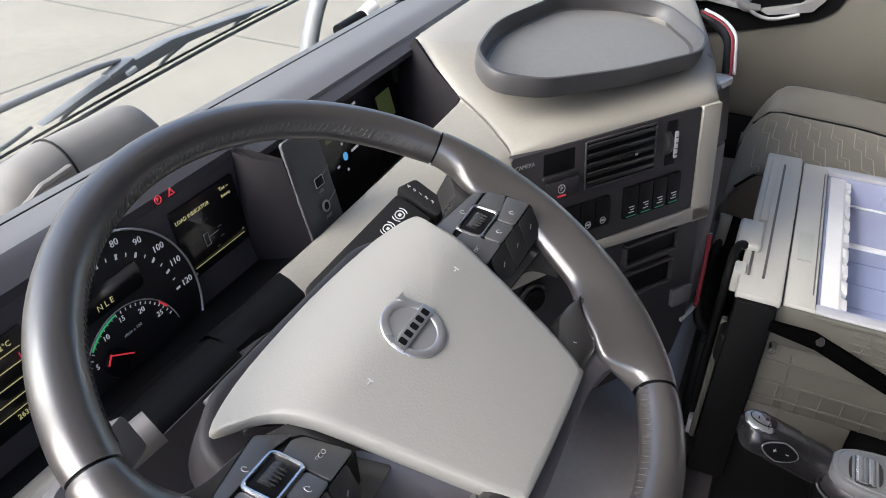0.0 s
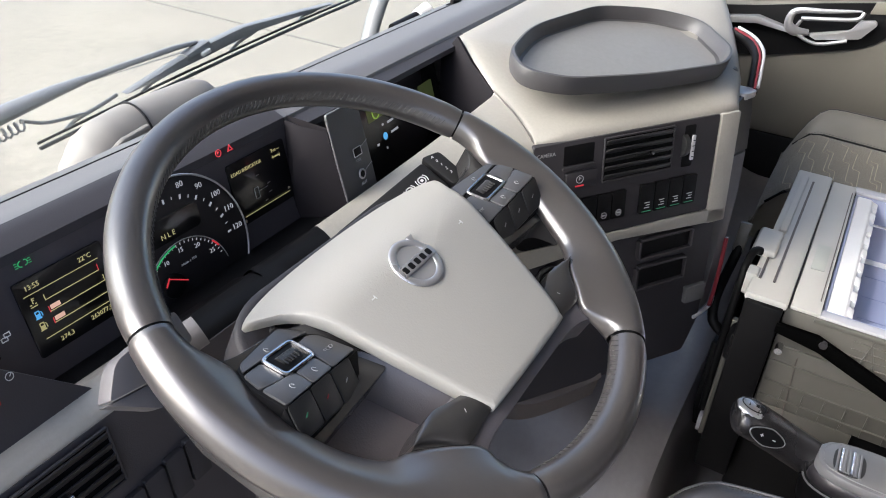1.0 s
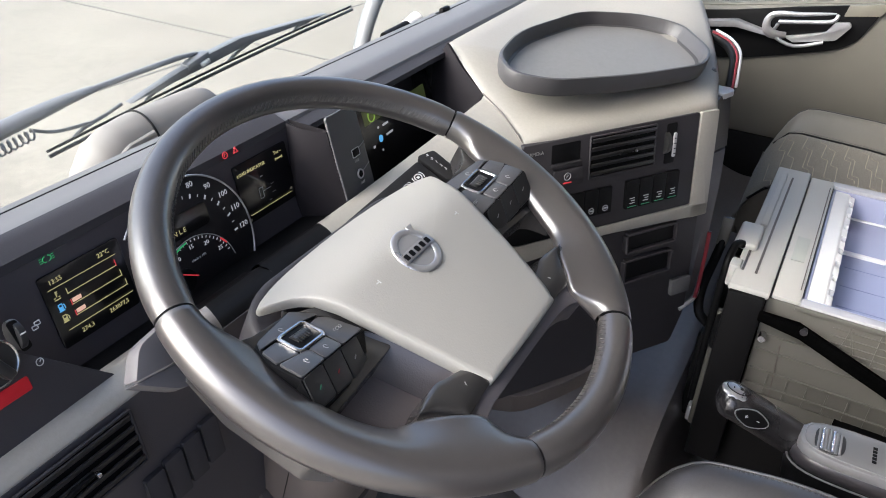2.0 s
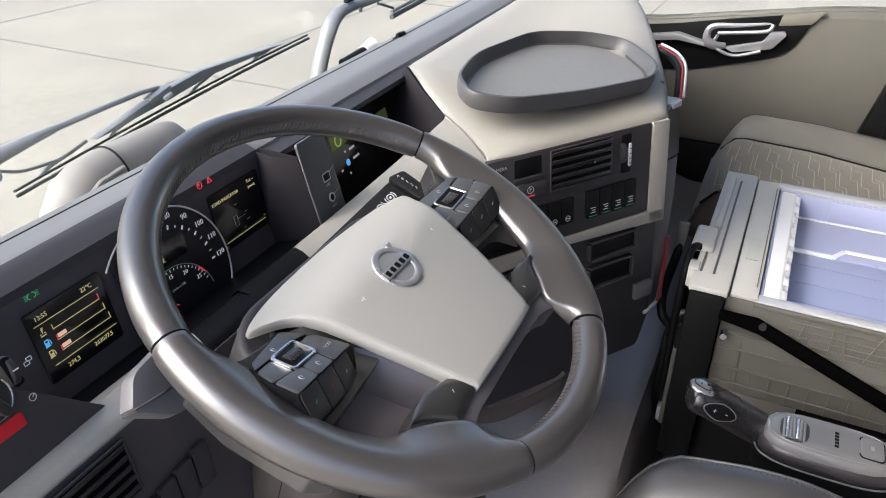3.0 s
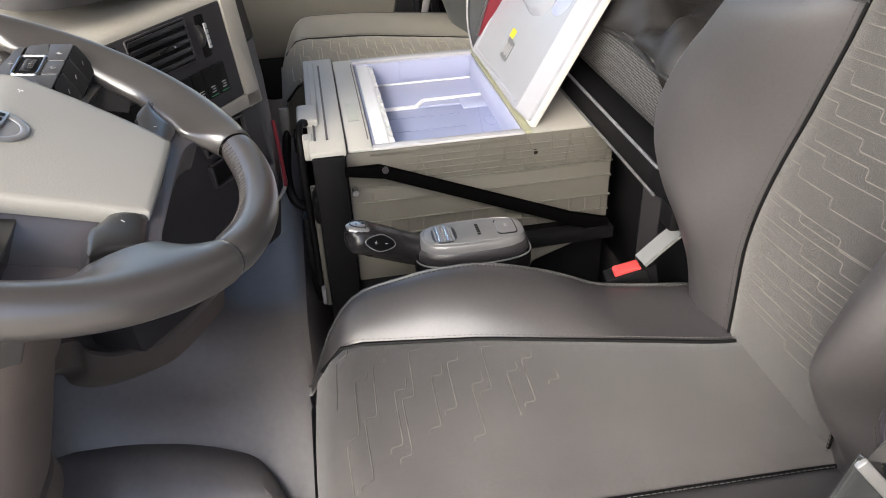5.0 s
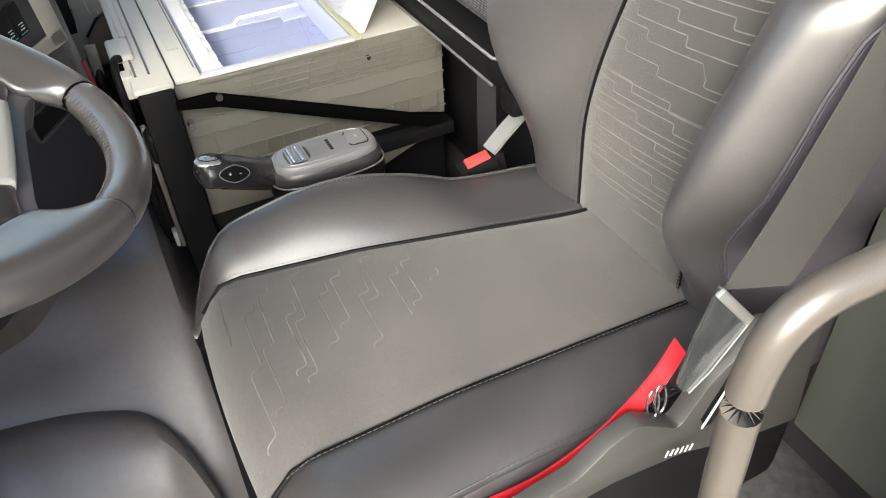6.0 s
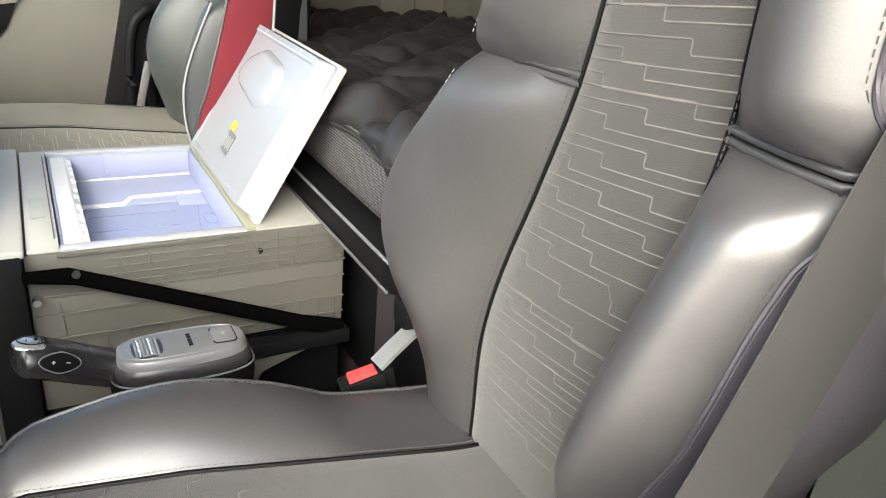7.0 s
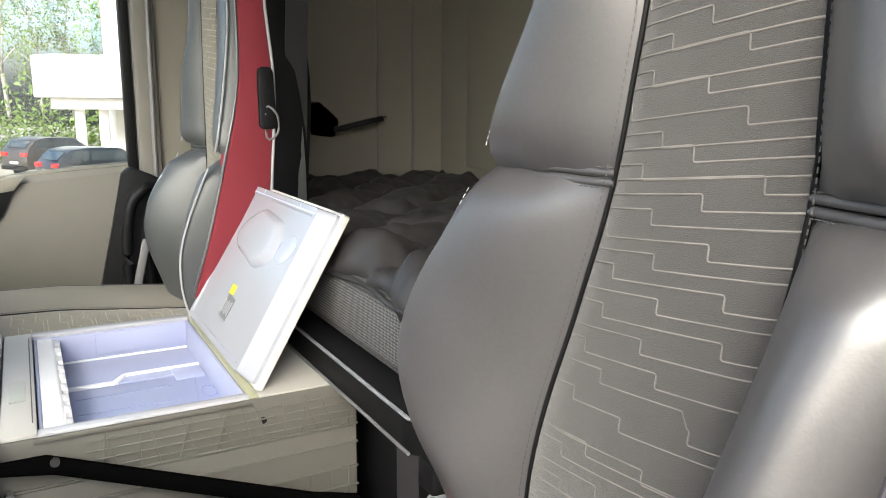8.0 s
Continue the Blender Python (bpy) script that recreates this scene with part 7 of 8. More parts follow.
passenger = seat("cab_seat", mirror, "leather passenger seat with olive cloth and red inboard side", M_PSEATCLOTH, M_WEAVEOLIVE, mat("grey green seat leather", (0.048, 0.051, 0.051), 0.4, grain=0.4, grain_scale=380, vary=0.08), M_PSEATCLOTH, PASSENGER_SHAPE, False)
# red inboard flank of the passenger backrest with its belt slot
FLANK_F = [(0.56, -0.28), (0.64, -0.291), (0.71, -0.312), (0.88, -0.356), (1.04, -0.396), (1.2, -0.409), (1.5, -0.43)]
FLANK_B = [(0.56, -0.43), (0.86, -0.445), (1.04, -0.464), (1.2, -0.461), (1.5, -0.475)]
rows = []
for k in range(21):
    z = stretch(0.63, 1.5, k / 20)
    x = 0.065 - along(PASSENGER_SHAPE["in_edge"], z - 0.03)
    f, b = along(FLANK_F, z), along(FLANK_B, z)
    rows.append([(x + 0.012, f + 0.004, z), (x - 0.012, f - 0.004, z), (x - 0.02, (f + b) / 2, z), (x - 0.016, b, z), (x + 0.01, b - 0.004, z)])
part("red_flank", skin(rows), M_RED, passenger, "red cloth seat flank")
part("flank_edge", tube([(r[3][0] - 0.001, r[3][1] - 0.004, r[3][2]) for r in rows], 0.003, 8), M_STITCH, passenger)
part("flank_seam", tube([(r[1][0] + 0.004, r[1][1] + 0.004, r[1][2]) for r in rows], 0.003, 8), M_SEAT, passenger)
part("back_flank", skin([[(r[3][0], r[3][1] - 0.002, r[3][2]), (r[3][0] + 0.004, r[3][1] - 0.05, r[3][2]), (r[3][0] + 0.03, r[3][1] - 0.09, r[3][2])] for r in rows]), M_BLACK, passenger)
slot_x = 0.44
sl = part("belt_slot", prism(rounded([(-0.018, -0.062), (0.018, -0.062), (0.015, 0.06), (-0.015, 0.06)], 0.012, 4), 0.012, frame_of((slot_x - 0.016, -0.448, 1.018), (0, -1, 0), (0.1, -0.05, 1)), 0.003), M_BLACK, passenger)
part("slot_ring", tube(spline([(slot_x - 0.03, -0.445, 1.0), (slot_x - 0.035, -0.465, 0.985), (slot_x - 0.035, -0.465, 0.95), (slot_x - 0.03, -0.445, 0.94)], 4, True), 0.0022, 8), M_GREYLEVER, sl)

# ---- belts ----
M_TONGUE = mat("dark polished steel", (0.16, 0.17, 0.175), 0.16, metal=0.8, vary=0.2, vary_scale=30)
M_TONGUEBAR = mat("worn grey steel edge", (0.3, 0.3, 0.3), 0.35, metal=0.6)
M_SIDECTL = mat("satin dark control plastic", (0.035, 0.034, 0.033), 0.42, grain=0.2)
belt = thing("seat_belt", (-0.9, -0.35, 0.5), "grey seat belt webbing hanging beside the driver's backrest", "seat belt")


def ribbon(points, width, t=0.0016, side=(0, 1, 0)):
    rows = []
    P = [Vector(p) for p in points]
    for i, p in enumerate(P):
        s = Vector(side[i] if isinstance(side, list) else side).normalized() * width / 2
        rows.append([p - s, p + s])
    return thicken(skin(rows), t)


web = spline([(-0.935, -0.52, 1.2), (-0.922, -0.463, 1.02), (-0.917, -0.413, 0.87), (-0.917, -0.368, 0.76), (-0.918, -0.33, 0.69)], 6)
part("webbing", ribbon(web, 0.08, side=(0.1, 0.957, 0.29)), M_BELTWEB, belt)
ACROSS = Matrix(((0, 0, 1, 0), (1, 0, 0, 0), (0, 1, 0, 0), (0, 0, 0, 1)))
TG = Matrix.Translation((-0.925, 0, 0)) @ ACROSS
tongue = part("tongue", prism(rounded([(-0.275, 0.722), (-0.326, 0.662), (-0.285, 0.606), (-0.265, 0.588), (-0.251, 0.605), (-0.258, 0.664)], [0.003, 0.003, 0.02, 0.006, 0.006, 0.03], 4), 0.004, TG, 0.0012), M_TONGUE, belt, "dark polished metal belt tongue")
part("tongue_slot", bar((-0.926, -0.273, 0.717), (-0.926, -0.321, 0.66), 0.006, 0.01, 0.002), M_TONGUEBAR, tongue)
part("tongue_edge", tube([(-0.9255, -0.327, 0.661), (-0.9255, -0.288, 0.606), (-0.9255, -0.267, 0.588)], 0.001, 6), M_TONGUEBAR, tongue)
for dy in (0.0, 0.008):
    part("anchor_ring", tube([Vector((-0.917, -0.241 + dy, 0.585 - dy * 0.4)) + Vector((0.003 * math.sin(a), 0.007 * math.cos(a), 0.017 * math.sin(a))) for a in [2 * math.pi * k / 20 for k in range(20)]], 0.0013, 8, True), M_TONGUE, belt)
strap = thing("release_strap", (-0.89, -0.2, 0.55), "bright red strap along the seat's outer edge", "strap")
part("strap", ribbon(spline([(-0.9, -0.272, 0.626), (-0.904, -0.25, 0.598), (-0.905, -0.222, 0.568), (-0.905, -0.19, 0.542), (-0.905, -0.155, 0.524), (-0.904, -0.115, 0.512), (-0.9, -0.05, 0.505), (-0.9, 0.02, 0.49)], 6), 0.021, 0.003, side=[(0.35, 0.45, 0.8)] * 60), M_STRAP, strap)
panel = thing("seat_side_panel", (-0.92, -0.3, 0.4), "black seat side panel with levers and printed marks", "seat control")
part("panel", prism(rounded([(-0.141, 0.549), (-0.176, 0.578), (-0.206, 0.588), (-0.255, 0.552), (-0.283, 0.602), (-0.338, 0.651), (-0.42, 0.62), (-0.44, 0.45), (-0.365, 0.465), (-0.271, 0.5), (-0.185, 0.51), (-0.06, 0.5), (0.0, 0.49), (0.0, 0.52)], 0.008, 3), 0.02, Matrix.Translation((-0.935, 0, 0)) @ ACROSS, 0.004), M_SIDECTL, panel, "satin dark grey control panel")
part("skirt", prism(rounded([(-0.45, 0.33), (0.02, 0.33), (0.02, 0.495), (-0.2, 0.52), (-0.3, 0.5), (-0.45, 0.48)], 0.02, 4), 0.016, Matrix.Translation((-0.925, 0, 0)) @ ACROSS, 0.004), M_BLACK, panel)
for y0, z0, y1, z1 in ((-0.278, 0.545, -0.302, 0.605), (-0.316, 0.524, -0.331, 0.566)):
    part("lever", bar((-0.936, y0 - 0.008, z0), (-0.936, y1 - 0.008, z1), 0.014, 0.01, 0.003), M_BLACK, panel)
    part("lever_edge", bar((-0.942, y0, z0), (-0.942, y1, z1), 0.0016, 0.0016, 0), M_PRINT, panel)
for k in range(6):
    part("panel_mark", block((0.0006, 0.0022, 0.009), pose(-0.9454, -0.235 - 0.0062 * k, 0.5365 - 0.0018 * k, 14, 0, 0), 0), M_PRINT, panel)
for k in range(3):
    part("panel_mark", block((0.0006, 0.0014, 0.014), pose(-0.9454, -0.298 - 0.003 * k, 0.555, 20, 0, 0), 0), M_PRINT, panel)
buckle = thing("belt_buckle", (-0.32, -0.37, 0.4), "red and black belt buckle on a grey arm", "buckle")
BK = frame_of((-0.322, -0.362, 0.466), (0.1, 0.85, -0.25), (0.0, 0.25, 0.97))
part("body", prism(rounded([(-0.03, -0.028), (0.03, -0.02), (0.035, 0.004), (-0.03, 0.004)], 0.005, 3), 0.03, BK @ Matrix.Translation((0, 0, -0.015)), 0.004), M_BLACK, buckle)
part("button", prism(rounded([(-0.024, 0.004), (0.02, 0.004), (0.018, 0.011), (-0.022, 0.01)], 0.003, 3), 0.02, BK @ Matrix.Translation((0, 0, -0.01)), 0.002), M_BUCKLE, buckle, "red release button")
part("arm", ribbon(spline([(-0.318, -0.385, 0.482), (-0.316, -0.42, 0.512), (-0.314, -0.46, 0.54), (-0.312, -0.5, 0.55)], 5), 0.03, 0.006, side=(1, 0.1, 0)), mat("grey buckle arm", (0.15, 0.154, 0.155), 0.45, grain=0.2), buckle)
part("stem", bar((-0.318, -0.4, 0.47), (-0.32, -0.43, 0.33), 0.025, 0.012, 0.004), M_BLACK, buckle)

# ---- bunk ----
bunk = thing("bunk", (0, -0.8, 0.0), "lower bunk with grey mesh mattress on a dark base", "bed")


def front_y(x):
    """Front edge of the bunk: it bulges forward between the seats."""
    t = min(1, max(0, (-0.3 - x) / 0.1, (x - 0.55) / 0.2))
    return stretch(-0.412, -0.63, t * t * (3 - 2 * t))


XS = [stretch(-1.1, 1.06, k / 72) for k in range(73)]


def bunk_slab(z0, z1, inset, r=0.02, bump=0.0):
    rows = []
    for x in XS:
        y = front_y(x) - inset
        rows.append([(x, -1.198, z0), (x, y - r, z0), (x, y - r * 0.2, z0 + r * 0.35), (x, y, z0 + r), (x, y, (z0 + z1) / 2), (x, y, z1 - r), (x, y - r * 0.3, z1 - r * 0.3), (x, y - r, z1), (x, y - 0.15, z1), (x, -1.198, z1)])
    bm = skin(rows, True)
    bm.faces.new([v for v in bm.verts][:10][::-1])
    bm.faces.new([v for v in bm.verts][-10:])
    return bm


part("base", bunk_slab(0.02, 0.57, 0.09, 0.01), M_DARK, bunk)
part("bunk_rail", bunk_slab(0.575, 0.63, 0.0, 0.008), M_BLACK, bunk, "black bunk rail")
# Paler tubes paint the thin highlight along the dark rail's edges.
part("rail_glint", tube([(x, front_y(x) + 0.003, 0.627) for x in XS], 0.0028, 8), M_EXT, bunk, "metal rail edge with painted highlight")
part("rail_glint", tube([(x, front_y(x) + 0.003, 0.58) for x in XS[27:54]], 0.0025, 8), M_PAD, bunk)
part("mattress", bunk_slab(0.635, 0.755, 0.03, 0.025), M_MATT, bunk, "grey mesh mattress side")
part("rail_bracket", span((-0.37, -0.44, 0.56), (-0.33, -0.4, 0.6), 0.006), M_BLACK, bunk)
for k in range(3):
    part("base_recess", span((-0.3 + 0.24 * k, -0.503, 0.25), (-0.14 + 0.24 * k, -0.5, 0.5), 0.006), M_BLACK, bunk)
cover = thing("bed_cover", (0, -0.8, 0.76), "black quilted tufted mattress topper on the bunk", "bedding")
rows = []
nx, ny = 210, 90
for j in range(ny + 1):
    q = j / ny
    row = []
    for i in range(nx + 1):
        x = stretch(-1.08, 1.04, i / nx)
        fy = front_y(x) - 0.03 + 0.008 * math.sin(x * 23) + 0.006 * math.sin(x * 51)
        y = stretch(-1.19, fy, q)
        d = fy - y
        u, v = x / 0.1, y / 0.1
        ripple = math.sin(0.9 * noise.noise(Vector((x * 6, y * 6, 2.0))) * 6 + x * 34 + y * 12)
        tuft = abs(math.sin(math.pi * (u + v) / 2) * math.sin(math.pi * (u - v) / 2)) ** 0.5
        n1 = noise.noise(Vector((x * 9, y * 9, 1.0)))
        n2 = noise.noise(Vector((x * 24, y * 24, 4.0)))
        n3 = noise.noise(Vector((x * 60, y * 45, 7.0)))
        z = 0.774 + 0.034 * tuft + 0.012 * n1 + 0.009 * n2 + 0.004 * n3 + 0.007 * ripple * (1 - 0.6 * tuft)
        if d < 0.045:
            z -= 0.042 * (1 - d / 0.045) ** 2
        row.append((x, y, z))
    rows.append(row)
rows.append([(x, y - 0.012, 0.738 + 0.004 * math.sin(x * 40)) for x, y, z in rows[-1]])
rows.append([(x, y - 0.06, 0.757) for x, y, z in rows[-1]])
part("quilt", skin(rows), M_BED, cover, angle=180)
part("edge_piping", tube([(x, front_y(x) - 0.029 + 0.008 * math.sin(x * 23), 0.744) for x in XS], 0.0045, 8), M_BED, cover)

# Same beige as M_WALL, darkened: the backlit door's shade is in the colour.
M_DOORTRIM = mat("shaded beige door trim", (0.12, 0.113, 0.097), 0.6, grain=0.4, grain_scale=500, vary=0.04)
# ---- passenger door and pillar ----
door = thing("passenger_door", (1.07, 0.1, 0.0), "beige passenger door panel with silver inner handle", "door")


def sill(y):
    """Height of the door panel's upper edge."""
    return along([(-0.27, 0.838), (-0.153, 0.83), (-0.02, 0.818), (0.08, 0.802), (0.25, 0.775), (0.409, 0.75), (0.7, 0.73)], y)


rows = []
for k in range(25):
    y = stretch(-0.262, 0.72, k / 24)
    z = sill(y)
    rows.append([(1.118, y, z - 0.01), (1.115, y, z + 0.002), (1.085, y, z + 0.002), (1.07, y, z - 0.012), (1.066, y, z - 0.06), (1.064, y, 0.43), (1.07, y, 0.417), (1.118, y, 0.415)])
part("door_panel", skin(rows, False, False), M_DOORTRIM, door)
part("lower_panel", span((1.07, -0.262, 0.02), (1.115, 0.72, 0.414), 0.004), M_BLACK, door, "black lower door panel")
part("window_sill", tube([(1.1, stretch(-0.262, 0.72, k / 24), sill(stretch(-0.262, 0.72, k / 24)) + 0.004) for k in range(25)], 0.01, 8), M_DOORTRIM, door)
ONDOOR = lambda x: Matrix(((0, 0, -1, x), (1, 0, 0, 0), (0, 1, 0, 0), (0, 0, 0, 1)))
ps = [(0.45, 0.74), (0.349, 0.755), (0.2, 0.785), (0.08, 0.806), (0.086, 0.782), (0.009, 0.79), (0.04, 0.72), (0.081, 0.692), (0.208, 0.655), (0.305, 0.63), (0.45, 0.61)]
part("handle_panel", prism(rounded(ps, [0.004, 0.01, 0.01, 0.003, 0.003, 0.004, 0.02, 0.02, 0.02, 0.02, 0.01], 4), 0.006, ONDOOR(1.066), 0.002), M_BLACK, door, "black handle recess")
# Lit slanted face: its light is put in as the paler wall beige.
part("pale_corner", prism(rounded([(0.082, 0.806), (-0.018, 0.824), (0.008, 0.79), (0.088, 0.778)], 0.003, 3), 0.014, ONDOOR(1.07), 0.003), M_WALL, door, "pale slanted corner of the handle recess")
hl = part("door_handle", tube(spline([(1.045, 0.212, 0.712), (1.03, 0.245, 0.715), (1.024, 0.262, 0.735), (1.024, 0.25, 0.766), (1.026, 0.18, 0.776), (1.03, 0.105, 0.788)], 5), [0.008, 0.009, 0.01, 0.011, 0.012, 0.013, 0.013, 0.0125, 0.012, 0.011, 0.0105, 0.01, 0.0095, 0.009, 0.0085, 0.008, 0.0075, 0.007, 0.0065, 0.006, 0.0055, 0.005, 0.0045, 0.004, 0.003, 0.002][:26], 12, flat=0.7, up=(1, 0, 0)), M_SILVER, door, "silver door handle")
part("handle_bar", tube(spline([(1.03, 0.235, 0.748), (1.026, 0.17, 0.758), (1.028, 0.11, 0.768), (1.034, 0.1, 0.785)], 4), 0.0052, 10), M_SILVER, hl)
part("handle_rim", tube(spline([(1.034, 0.235, 0.742), (1.032, 0.24, 0.712), (1.034, 0.186, 0.691), (1.04, 0.118, 0.71)], 4), 0.0045, 10), M_SILVER, hl)
part("handle_lever", prism(rounded([(0.215, 0.708), (0.118, 0.735), (0.102, 0.762), (0.07, 0.767), (0.062, 0.758), (0.091, 0.718), (0.19, 0.697)], 0.005, 3), 0.012, ONDOOR(1.056), 0.003), M_SILVER, hl)
part("handle_strip", prism(rounded([(0.45, 0.715), (0.342, 0.734), (0.262, 0.716), (0.24, 0.704), (0.34, 0.716), (0.45, 0.7)], 0.003, 3), 0.024, ONDOOR(1.058), 0.004), M_SILVER, door)
wp = part("window_pane", span((1.092, -0.262, 0.7), (1.096, 0.6, 1.63), 0.0), M_GLASS, door)
wp.visible_shadow = False
part("window_seal", join(span((1.075, -0.285, 0.72), (1.115, -0.262, 1.63), 0.004), span((1.075, -0.285, 1.6), (1.115, 0.6, 1.63), 0.004)), M_BLACK, door, "black rubber window seal")
structure("pillar_passenger", span((1.055, -0.345, 0.0), (1.12, -0.288, 1.95), 0.01), M_DOORTRIM, "beige door pillar trim")
part("pillar_groove", tube([(1.053, -0.325, 0.75), (1.053, -0.335, 1.9)], 0.006, 8), M_PAD)["kind"] = "structure"
part("pillar_foot", prism(rounded([(-0.12, 0.3), (-0.174, 0.539), (-0.212, 0.7), (-0.24, 0.825), (-0.262, 0.84), (-0.31, 0.82), (-0.365, 0.79), (-0.365, 0.3)], [0.01, 0.05, 0.05, 0.012, 0.01, 0.01, 0.01, 0.01], 4), 0.05, ONDOOR(1.075), 0.006), M_BLACK)["kind"] = "structure"
pbelt = thing("passenger_belt", (1.0, -0.35, 0.3), "black passenger belt loop beside the door pillar", "seat belt")
part("loop", tube(spline([(1.0, -0.24, 0.45), (1.0, -0.235, 0.62), (1.0, -0.25, 0.74), (1.0, -0.285, 0.785), (1.01, -0.31, 0.79)], 6), 0.014, 10), M_BLACK, pbelt)
part("loop", tube(spline([(1.0, -0.3, 0.45), (1.0, -0.285, 0.6), (1.0, -0.29, 0.7), (1.0, -0.31, 0.75)], 6), 0.012, 10), M_BLACK, pbelt)
part("stalk", bar((0.96, -0.24, 0.5), (0.97, -0.28, 0.66), 0.02, 0.012, 0.004), M_PAD, pbelt)
# dark belt housing and folding reading lamp by the bunk
hanging = thing("belt_webbing", (0.46, -0.46, 0.8), "black belt webbing behind the passenger seat", "seat belt")
part("webbing", ribbon(spline([(0.44, -0.51, 0.84), (0.445, -0.52, 1.1), (0.45, -0.53, 1.3), (0.46, -0.54, 1.5)], 5), 0.045, 0.004, side=(0.2, 1, 0)), M_BLACK, hanging)
lamp = thing("reading_lamp", (1.04, -0.93, 0.95), "black folding reading lamp on the bunk wall", "lamp")
part("mount", prism(rounded([(0.02, 0.05), (-0.03, 0.06), (-0.1, 0.0), (-0.08, -0.06), (0.0, -0.05)], 0.015, 4), 0.05, frame_of((1.07, -0.76, 0.96), (0, 1, 0), (0, 0, 1)) @ Matrix.Translation((0, 0, 0.0)), 0.008), M_BLACK, lamp)
part("arm", bar((1.03, -0.82, 0.93), (1.0, -0.965, 0.965), 0.028, 0.016, 0.004), M_BLACK, lamp)
part("tip", block((0.01, 0.006, 0.012), pose(0.995, -0.97, 0.97), 0.002), M_CHROME, lamp)
for y in (-0.62, -0.98, -1.1):
    structure("wall_groove", span((1.066, y, 0.8), (1.0715, y + 0.006, 1.9), 0.001), M_PAD)
part("back_panel", span((-0.2, -1.2, 0.82), (0.9, -1.192, 1.85), 0.02), M_WALL)["kind"] = "structure"

# ---- driver's door opening ----
grab = thing("grab_handle", (-1.08, -0.25, 0.5), "pale beige curved grab handle by the door opening", "handle")
for q in ((-1.115, -0.425, 0.963), (-1.09, -0.2, 0.47)):
    part("mount", block((0.05, 0.05, 0.05), pose(*q), 0.014, 3), M_DARK, grab)
part("bar", tube(spline([(-1.12, -0.43, 0.965), (-1.09, -0.33, 0.93), (-1.07, -0.236, 0.885), (-1.062, -0.178, 0.866), (-1.06, -0.155, 0.825), (-1.06, -0.156, 0.74), (-1.06, -0.162, 0.66), (-1.065, -0.175, 0.58), (-1.09, -0.2, 0.47)], 6), 0.0128, 14), mat("pale grab handle", (0.07, 0.062, 0.054), 0.3, grain=0.15), grab)
structure("pillar_driver", section(rounded([(-0.62, 0.0), (-0.36, 0.0), (-0.38, 0.9), (-0.5, 1.95), (-0.62, 1.95)], 0.02), -1.18, -1.09, 0.01), M_BLACK)
structure("trim_panel", section(rounded([(-0.585, 0.3), (-0.545, 0.3), (-0.545, 1.25), (-0.585, 1.25)], 0.01), -1.09, -0.875, 0.004), mat("dark olive trim", (0.07, 0.075, 0.066), 0.5, grain=0.3))
structure("trim_strip", bar((-0.832, -0.533, 0.4), (-0.91, -0.533, 1.25), 0.017, 0.02, 0.003), mat("pale trim edge", (0.1, 0.105, 0.1), 0.5, grain=0.2))
structure("pillar_trim", bar((-1.02, -0.60, 0.6), (-0.98, -0.62, 1.9), 0.06, 0.05, 0.01), mat("grey green pillar trim", (0.2, 0.21, 0.195), 0.5, grain=0.3))
structure("door_seal", section(rounded([(-0.36, 0.1), (-0.31, 0.1), (-0.33, 0.9), (-0.44, 1.9), (-0.48, 1.9), (-0.38, 0.9)], 0.02), -1.15, -1.1, 0.008), M_DARK)
structure("sill_step", span((-1.18, -0.62, -0.06), (-1.1, 0.7, 0.06), 0.01), M_DARK)

# ---- in front of the dash ----
hump = thing("sensor_cover", (-0.5, 0.82, 0.78), "grey beige plastic sensor cover behind the windscreen", "sensor cover")
TOP = [(-0.65, 0.85), (-0.635, 0.872), (-0.61, 0.892), (-0.585, 0.902), (-0.545, 0.906), (-0.44, 0.906), (-0.42, 0.9), (-0.41, 0.888)]


def hump_arch(x, n=16, grow=0.0):
    z = table(TOP, x) + grow
    w = 0.045 * min(1, (x + 0.66) / 0.05) ** 0.5 + grow
    return [(x, 0.815 - w * math.cos(math.pi * i / n), 0.78 + (z - 0.78) * math.sin(math.pi * i / n) ** 0.5) for i in range(n + 1)]


part("cover", skin([hump_arch(stretch(-0.648, -0.41, k / 26)) for k in range(27)] + [[(-0.404, 0.815 - 0.035 * math.cos(math.pi * i / 16), 0.78 + 0.08 * math.sin(math.pi * i / 16) ** 0.6) for i in range(17)]]), M_HUMP, hump)
part("cover_joint", tube([Vector(p) for p in hump_arch(-0.54, 16, 0.0006)], 0.0016, 6), M_BLACK, hump)
part("cover_lip", tube([Vector((x, 0.775, table(TOP, x) - 0.016)) for x in [stretch(-0.64, -0.55, k / 12) for k in range(13)]], 0.004, 8), M_HUMP, hump)
part("end_slot", prism(rounded([(-0.63, 0.80), (-0.552, 0.80), (-0.552, 0.88), (-0.58, 0.876), (-0.61, 0.864)], 0.008, 3), 0.004, Matrix(((1, 0, 0, 0), (0, 0, -1, 0.7715), (0, 1, 0, 0), (0, 0, 0, 1))), 0.001), M_WARMGREY, hump)

wiper = thing("windscreen_wiper", (-0.4, 0.95, 0.8), "dark steel wiper arm with long rubber blade", "wiper")
blade = spline([(-0.594, 0.94, 0.835), (-0.44, 0.94, 0.847), (-0.292, 0.94, 0.8575), (-0.1, 0.94, 0.868), (0.111, 0.94, 0.876)], 8)
part("blade", tube([p + Vector((0, 0, -0.003)) for p in blade], 0.0027, 8), M_RUBBER, wiper, "black rubber blade")
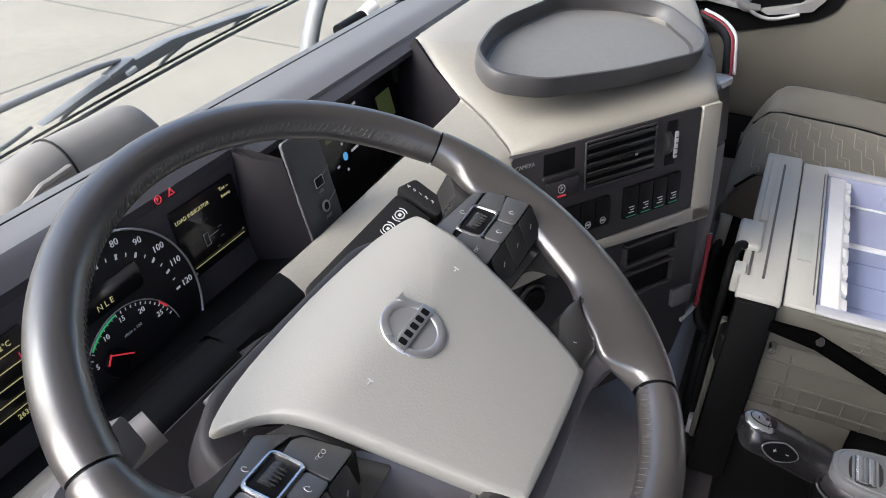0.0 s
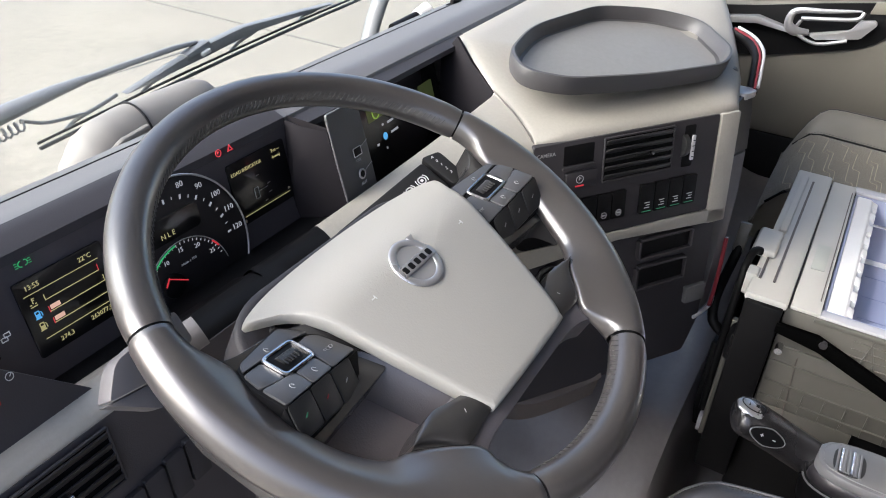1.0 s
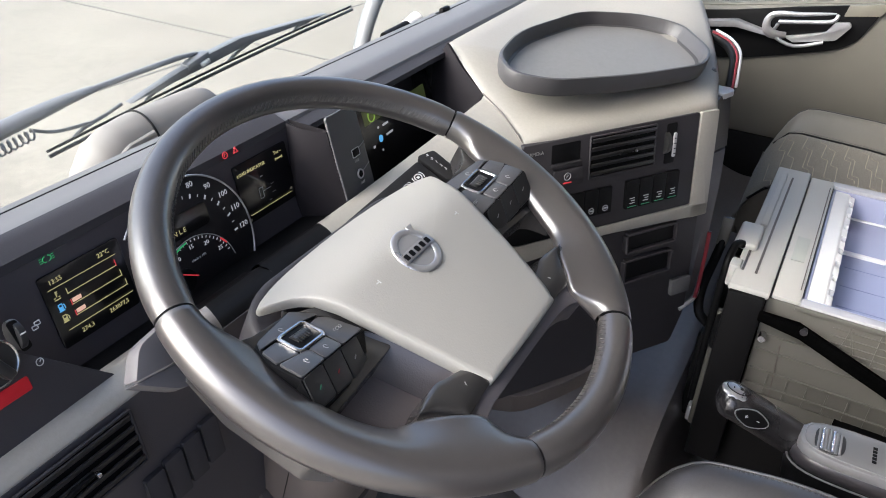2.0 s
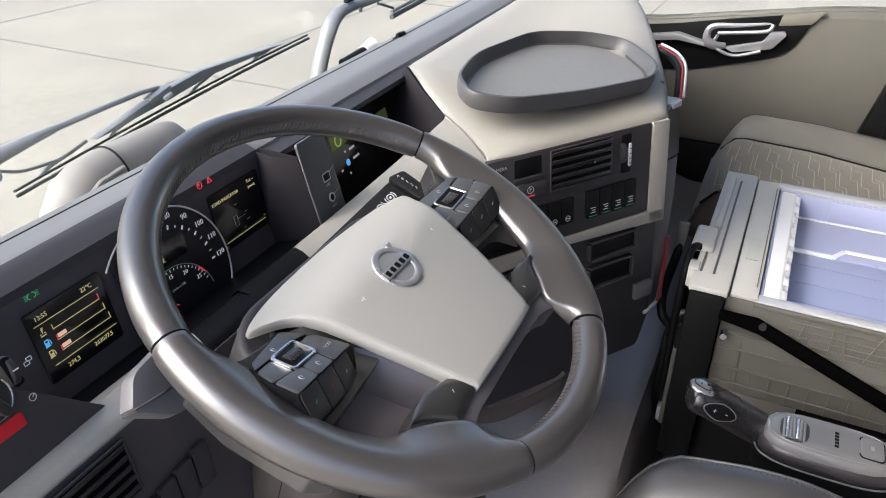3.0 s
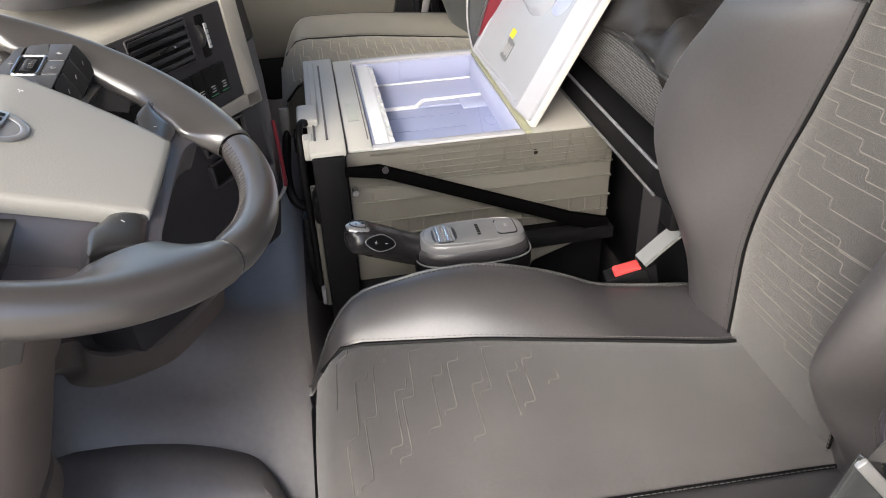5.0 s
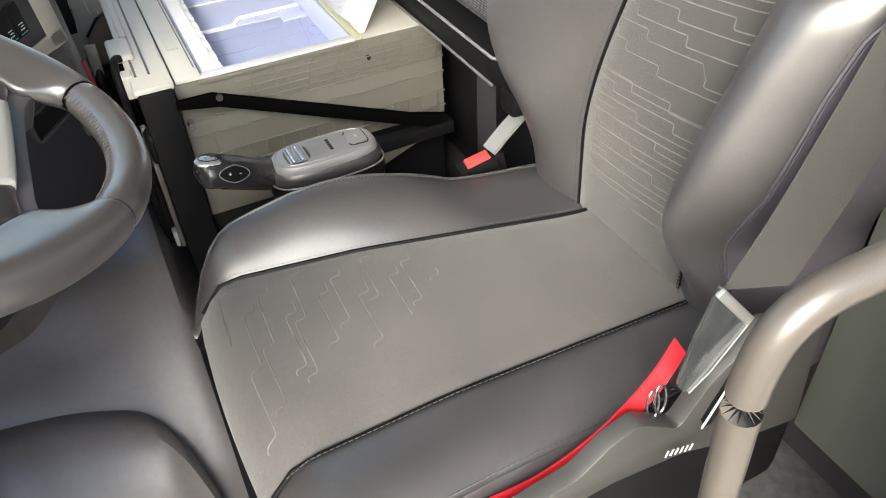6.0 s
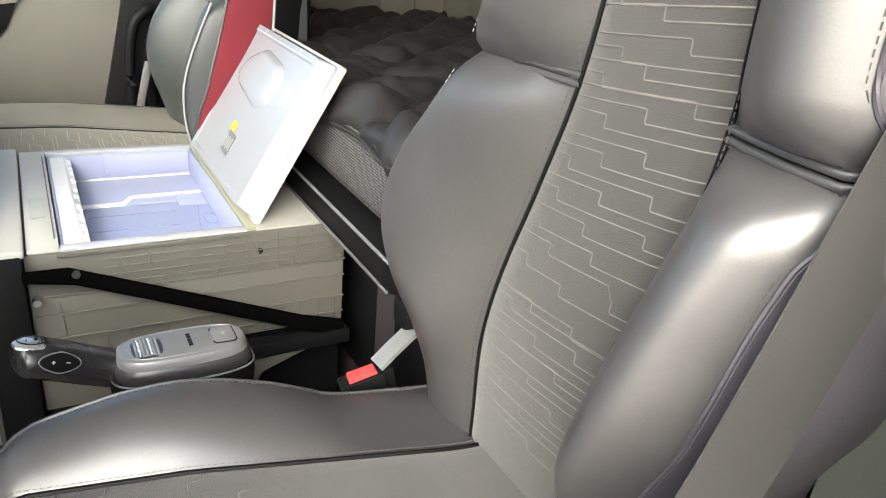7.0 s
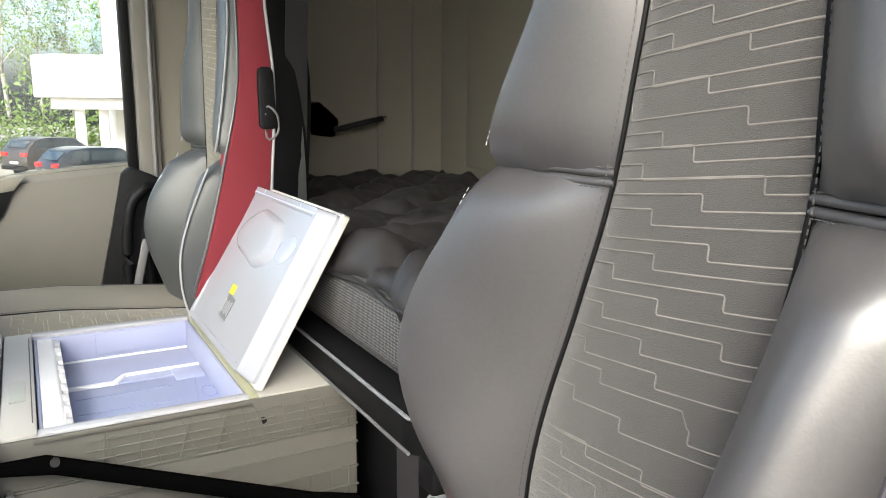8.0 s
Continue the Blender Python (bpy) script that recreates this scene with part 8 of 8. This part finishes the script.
part("blade_rail", tube([p + Vector((0, 0.003, 0.0035)) for p in blade], 0.002, 8), M_SLAT, wiper)
XZ = Matrix(((1, 0, 0, 0), (0, 0, -1, 0.952), (0, 1, 0, 0), (0, 0, 0, 1)))
part("yoke", prism(rounded([(-0.452, 0.86), (-0.356, 0.879), (-0.3, 0.889), (-0.21, 0.897), (-0.075, 0.89), (0.03, 0.8835), (-0.075, 0.883), (-0.19, 0.8835), (-0.29, 0.873), (-0.352, 0.868)], 0.004, 3), 0.014, XZ, 0.003), M_EXT, wiper)
for x0, z0, x1, z1 in ((-0.55, 0.842, -0.46, 0.861), (-0.42, 0.853, -0.33, 0.872), (-0.24, 0.8645, -0.16, 0.884), (-0.07, 0.872, 0.0, 0.884)):
    part("claw", tube(spline([(x0, 0.944, z0), (x0 + 0.02, 0.946, z0 + 0.007), (x1 - 0.03, 0.947, z1 - 0.006), (x1, 0.948, z1)], 4), 0.0028, 8), M_EXT, wiper)
part("pivot", block((0.05, 0.018, 0.012), pose(-0.31, 0.945, 0.885, 0, -12, 0), 0.003), M_EXT, wiper)
part("pivot_clip", block((0.018, 0.006, 0.006), pose(-0.3, 0.934, 0.881, 0, -12, 0), 0.001), M_PRINT, wiper)
part("arm", tube([(-0.3, 0.952, 0.893), (-0.34, 0.954, 0.895), (-0.42, 0.956, 0.894), (-0.505, 0.958, 0.892)], [0.004, 0.0055, 0.0055, 0.006], 10, flat=0.8), M_EXT, wiper)
part("arm_base", tube([(-0.495, 0.958, 0.8925), (-0.54, 0.959, 0.89), (-0.6, 0.962, 0.884), (-0.72, 0.968, 0.868)], [0.0075, 0.011, 0.0145, 0.016], 12, flat=0.7), M_EXT, wiper)
spr = [Vector((-0.6 - 0.1 * k / 90, 0.95 + 0.007 * math.cos(k * 0.8), 0.866 - 0.012 * k / 90 + 0.007 * math.sin(k * 0.8))) for k in range(91)]
part("arm_spring", tube(spr, 0.0016, 5), M_EXT, wiper)
part("jet_pipe", tube(spline([(-0.6, 0.95, 0.87), (-0.57, 0.948, 0.858), (-0.52, 0.946, 0.853)], 5), 0.0025, 6), M_EXT, wiper)

other = thing("windscreen_wiper", (0.3, 1.0, 0.6), "second dark wiper arm standing up before the screen", "wiper")
elbow = spline([(0.19, 0.995, 0.70), (0.222, 0.992, 0.785), (0.258, 0.99, 0.842), (0.29, 0.99, 0.87), (0.34, 0.99, 0.88), (0.45, 0.985, 0.879), (0.62, 0.98, 0.876), (0.8, 0.975, 0.868)], 5)
part("arm", tube(elbow, [stretch(0.019, 0.011, min(1, max(0, (k - 14) / 21))) for k in range(len(elbow))], 14, flat=0.75), M_EXT, other)
part("arm_clip", block((0.03, 0.012, 0.006), pose(0.345, 0.985, 0.897), 0.002), M_BLACK, other)
part("arm_bolt", tube([(0.37, 0.972, 0.872), (0.37, 0.968, 0.872)], 0.006, 12), M_SILVER, other)
part("blade", tube([(0.5, 0.96, 0.828), (0.9, 0.955, 0.845)], 0.006, 8), M_RUBBER, other, "black rubber blade")
part("blade_spine", tube([(0.51, 0.965, 0.838), (0.89, 0.96, 0.855)], 0.004, 8), M_EXT, other)
part("claw", bar((0.46, 0.975, 0.868), (0.52, 0.966, 0.845), 0.008, 0.006, 0.002), M_EXT, other)
jet = thing("washer_nozzle", (0.16, 0.79, 0.85), "black washer nozzle with pale tip behind the dash", "nozzle")
part("body", tube([(0.02, 0.80, 0.86), (0.08, 0.79, 0.872)], [0.014, 0.011], 12), M_BLACK, jet)
part("tip", tube([(0.08, 0.79, 0.874), (0.11, 0.787, 0.88)], [0.012, 0.014], 12), M_WHITEWALL, jet)
part("stem", bar((0.05, 0.795, 0.79), (0.05, 0.795, 0.86), 0.01, 0.01, 0.002), M_BLACK, jet)
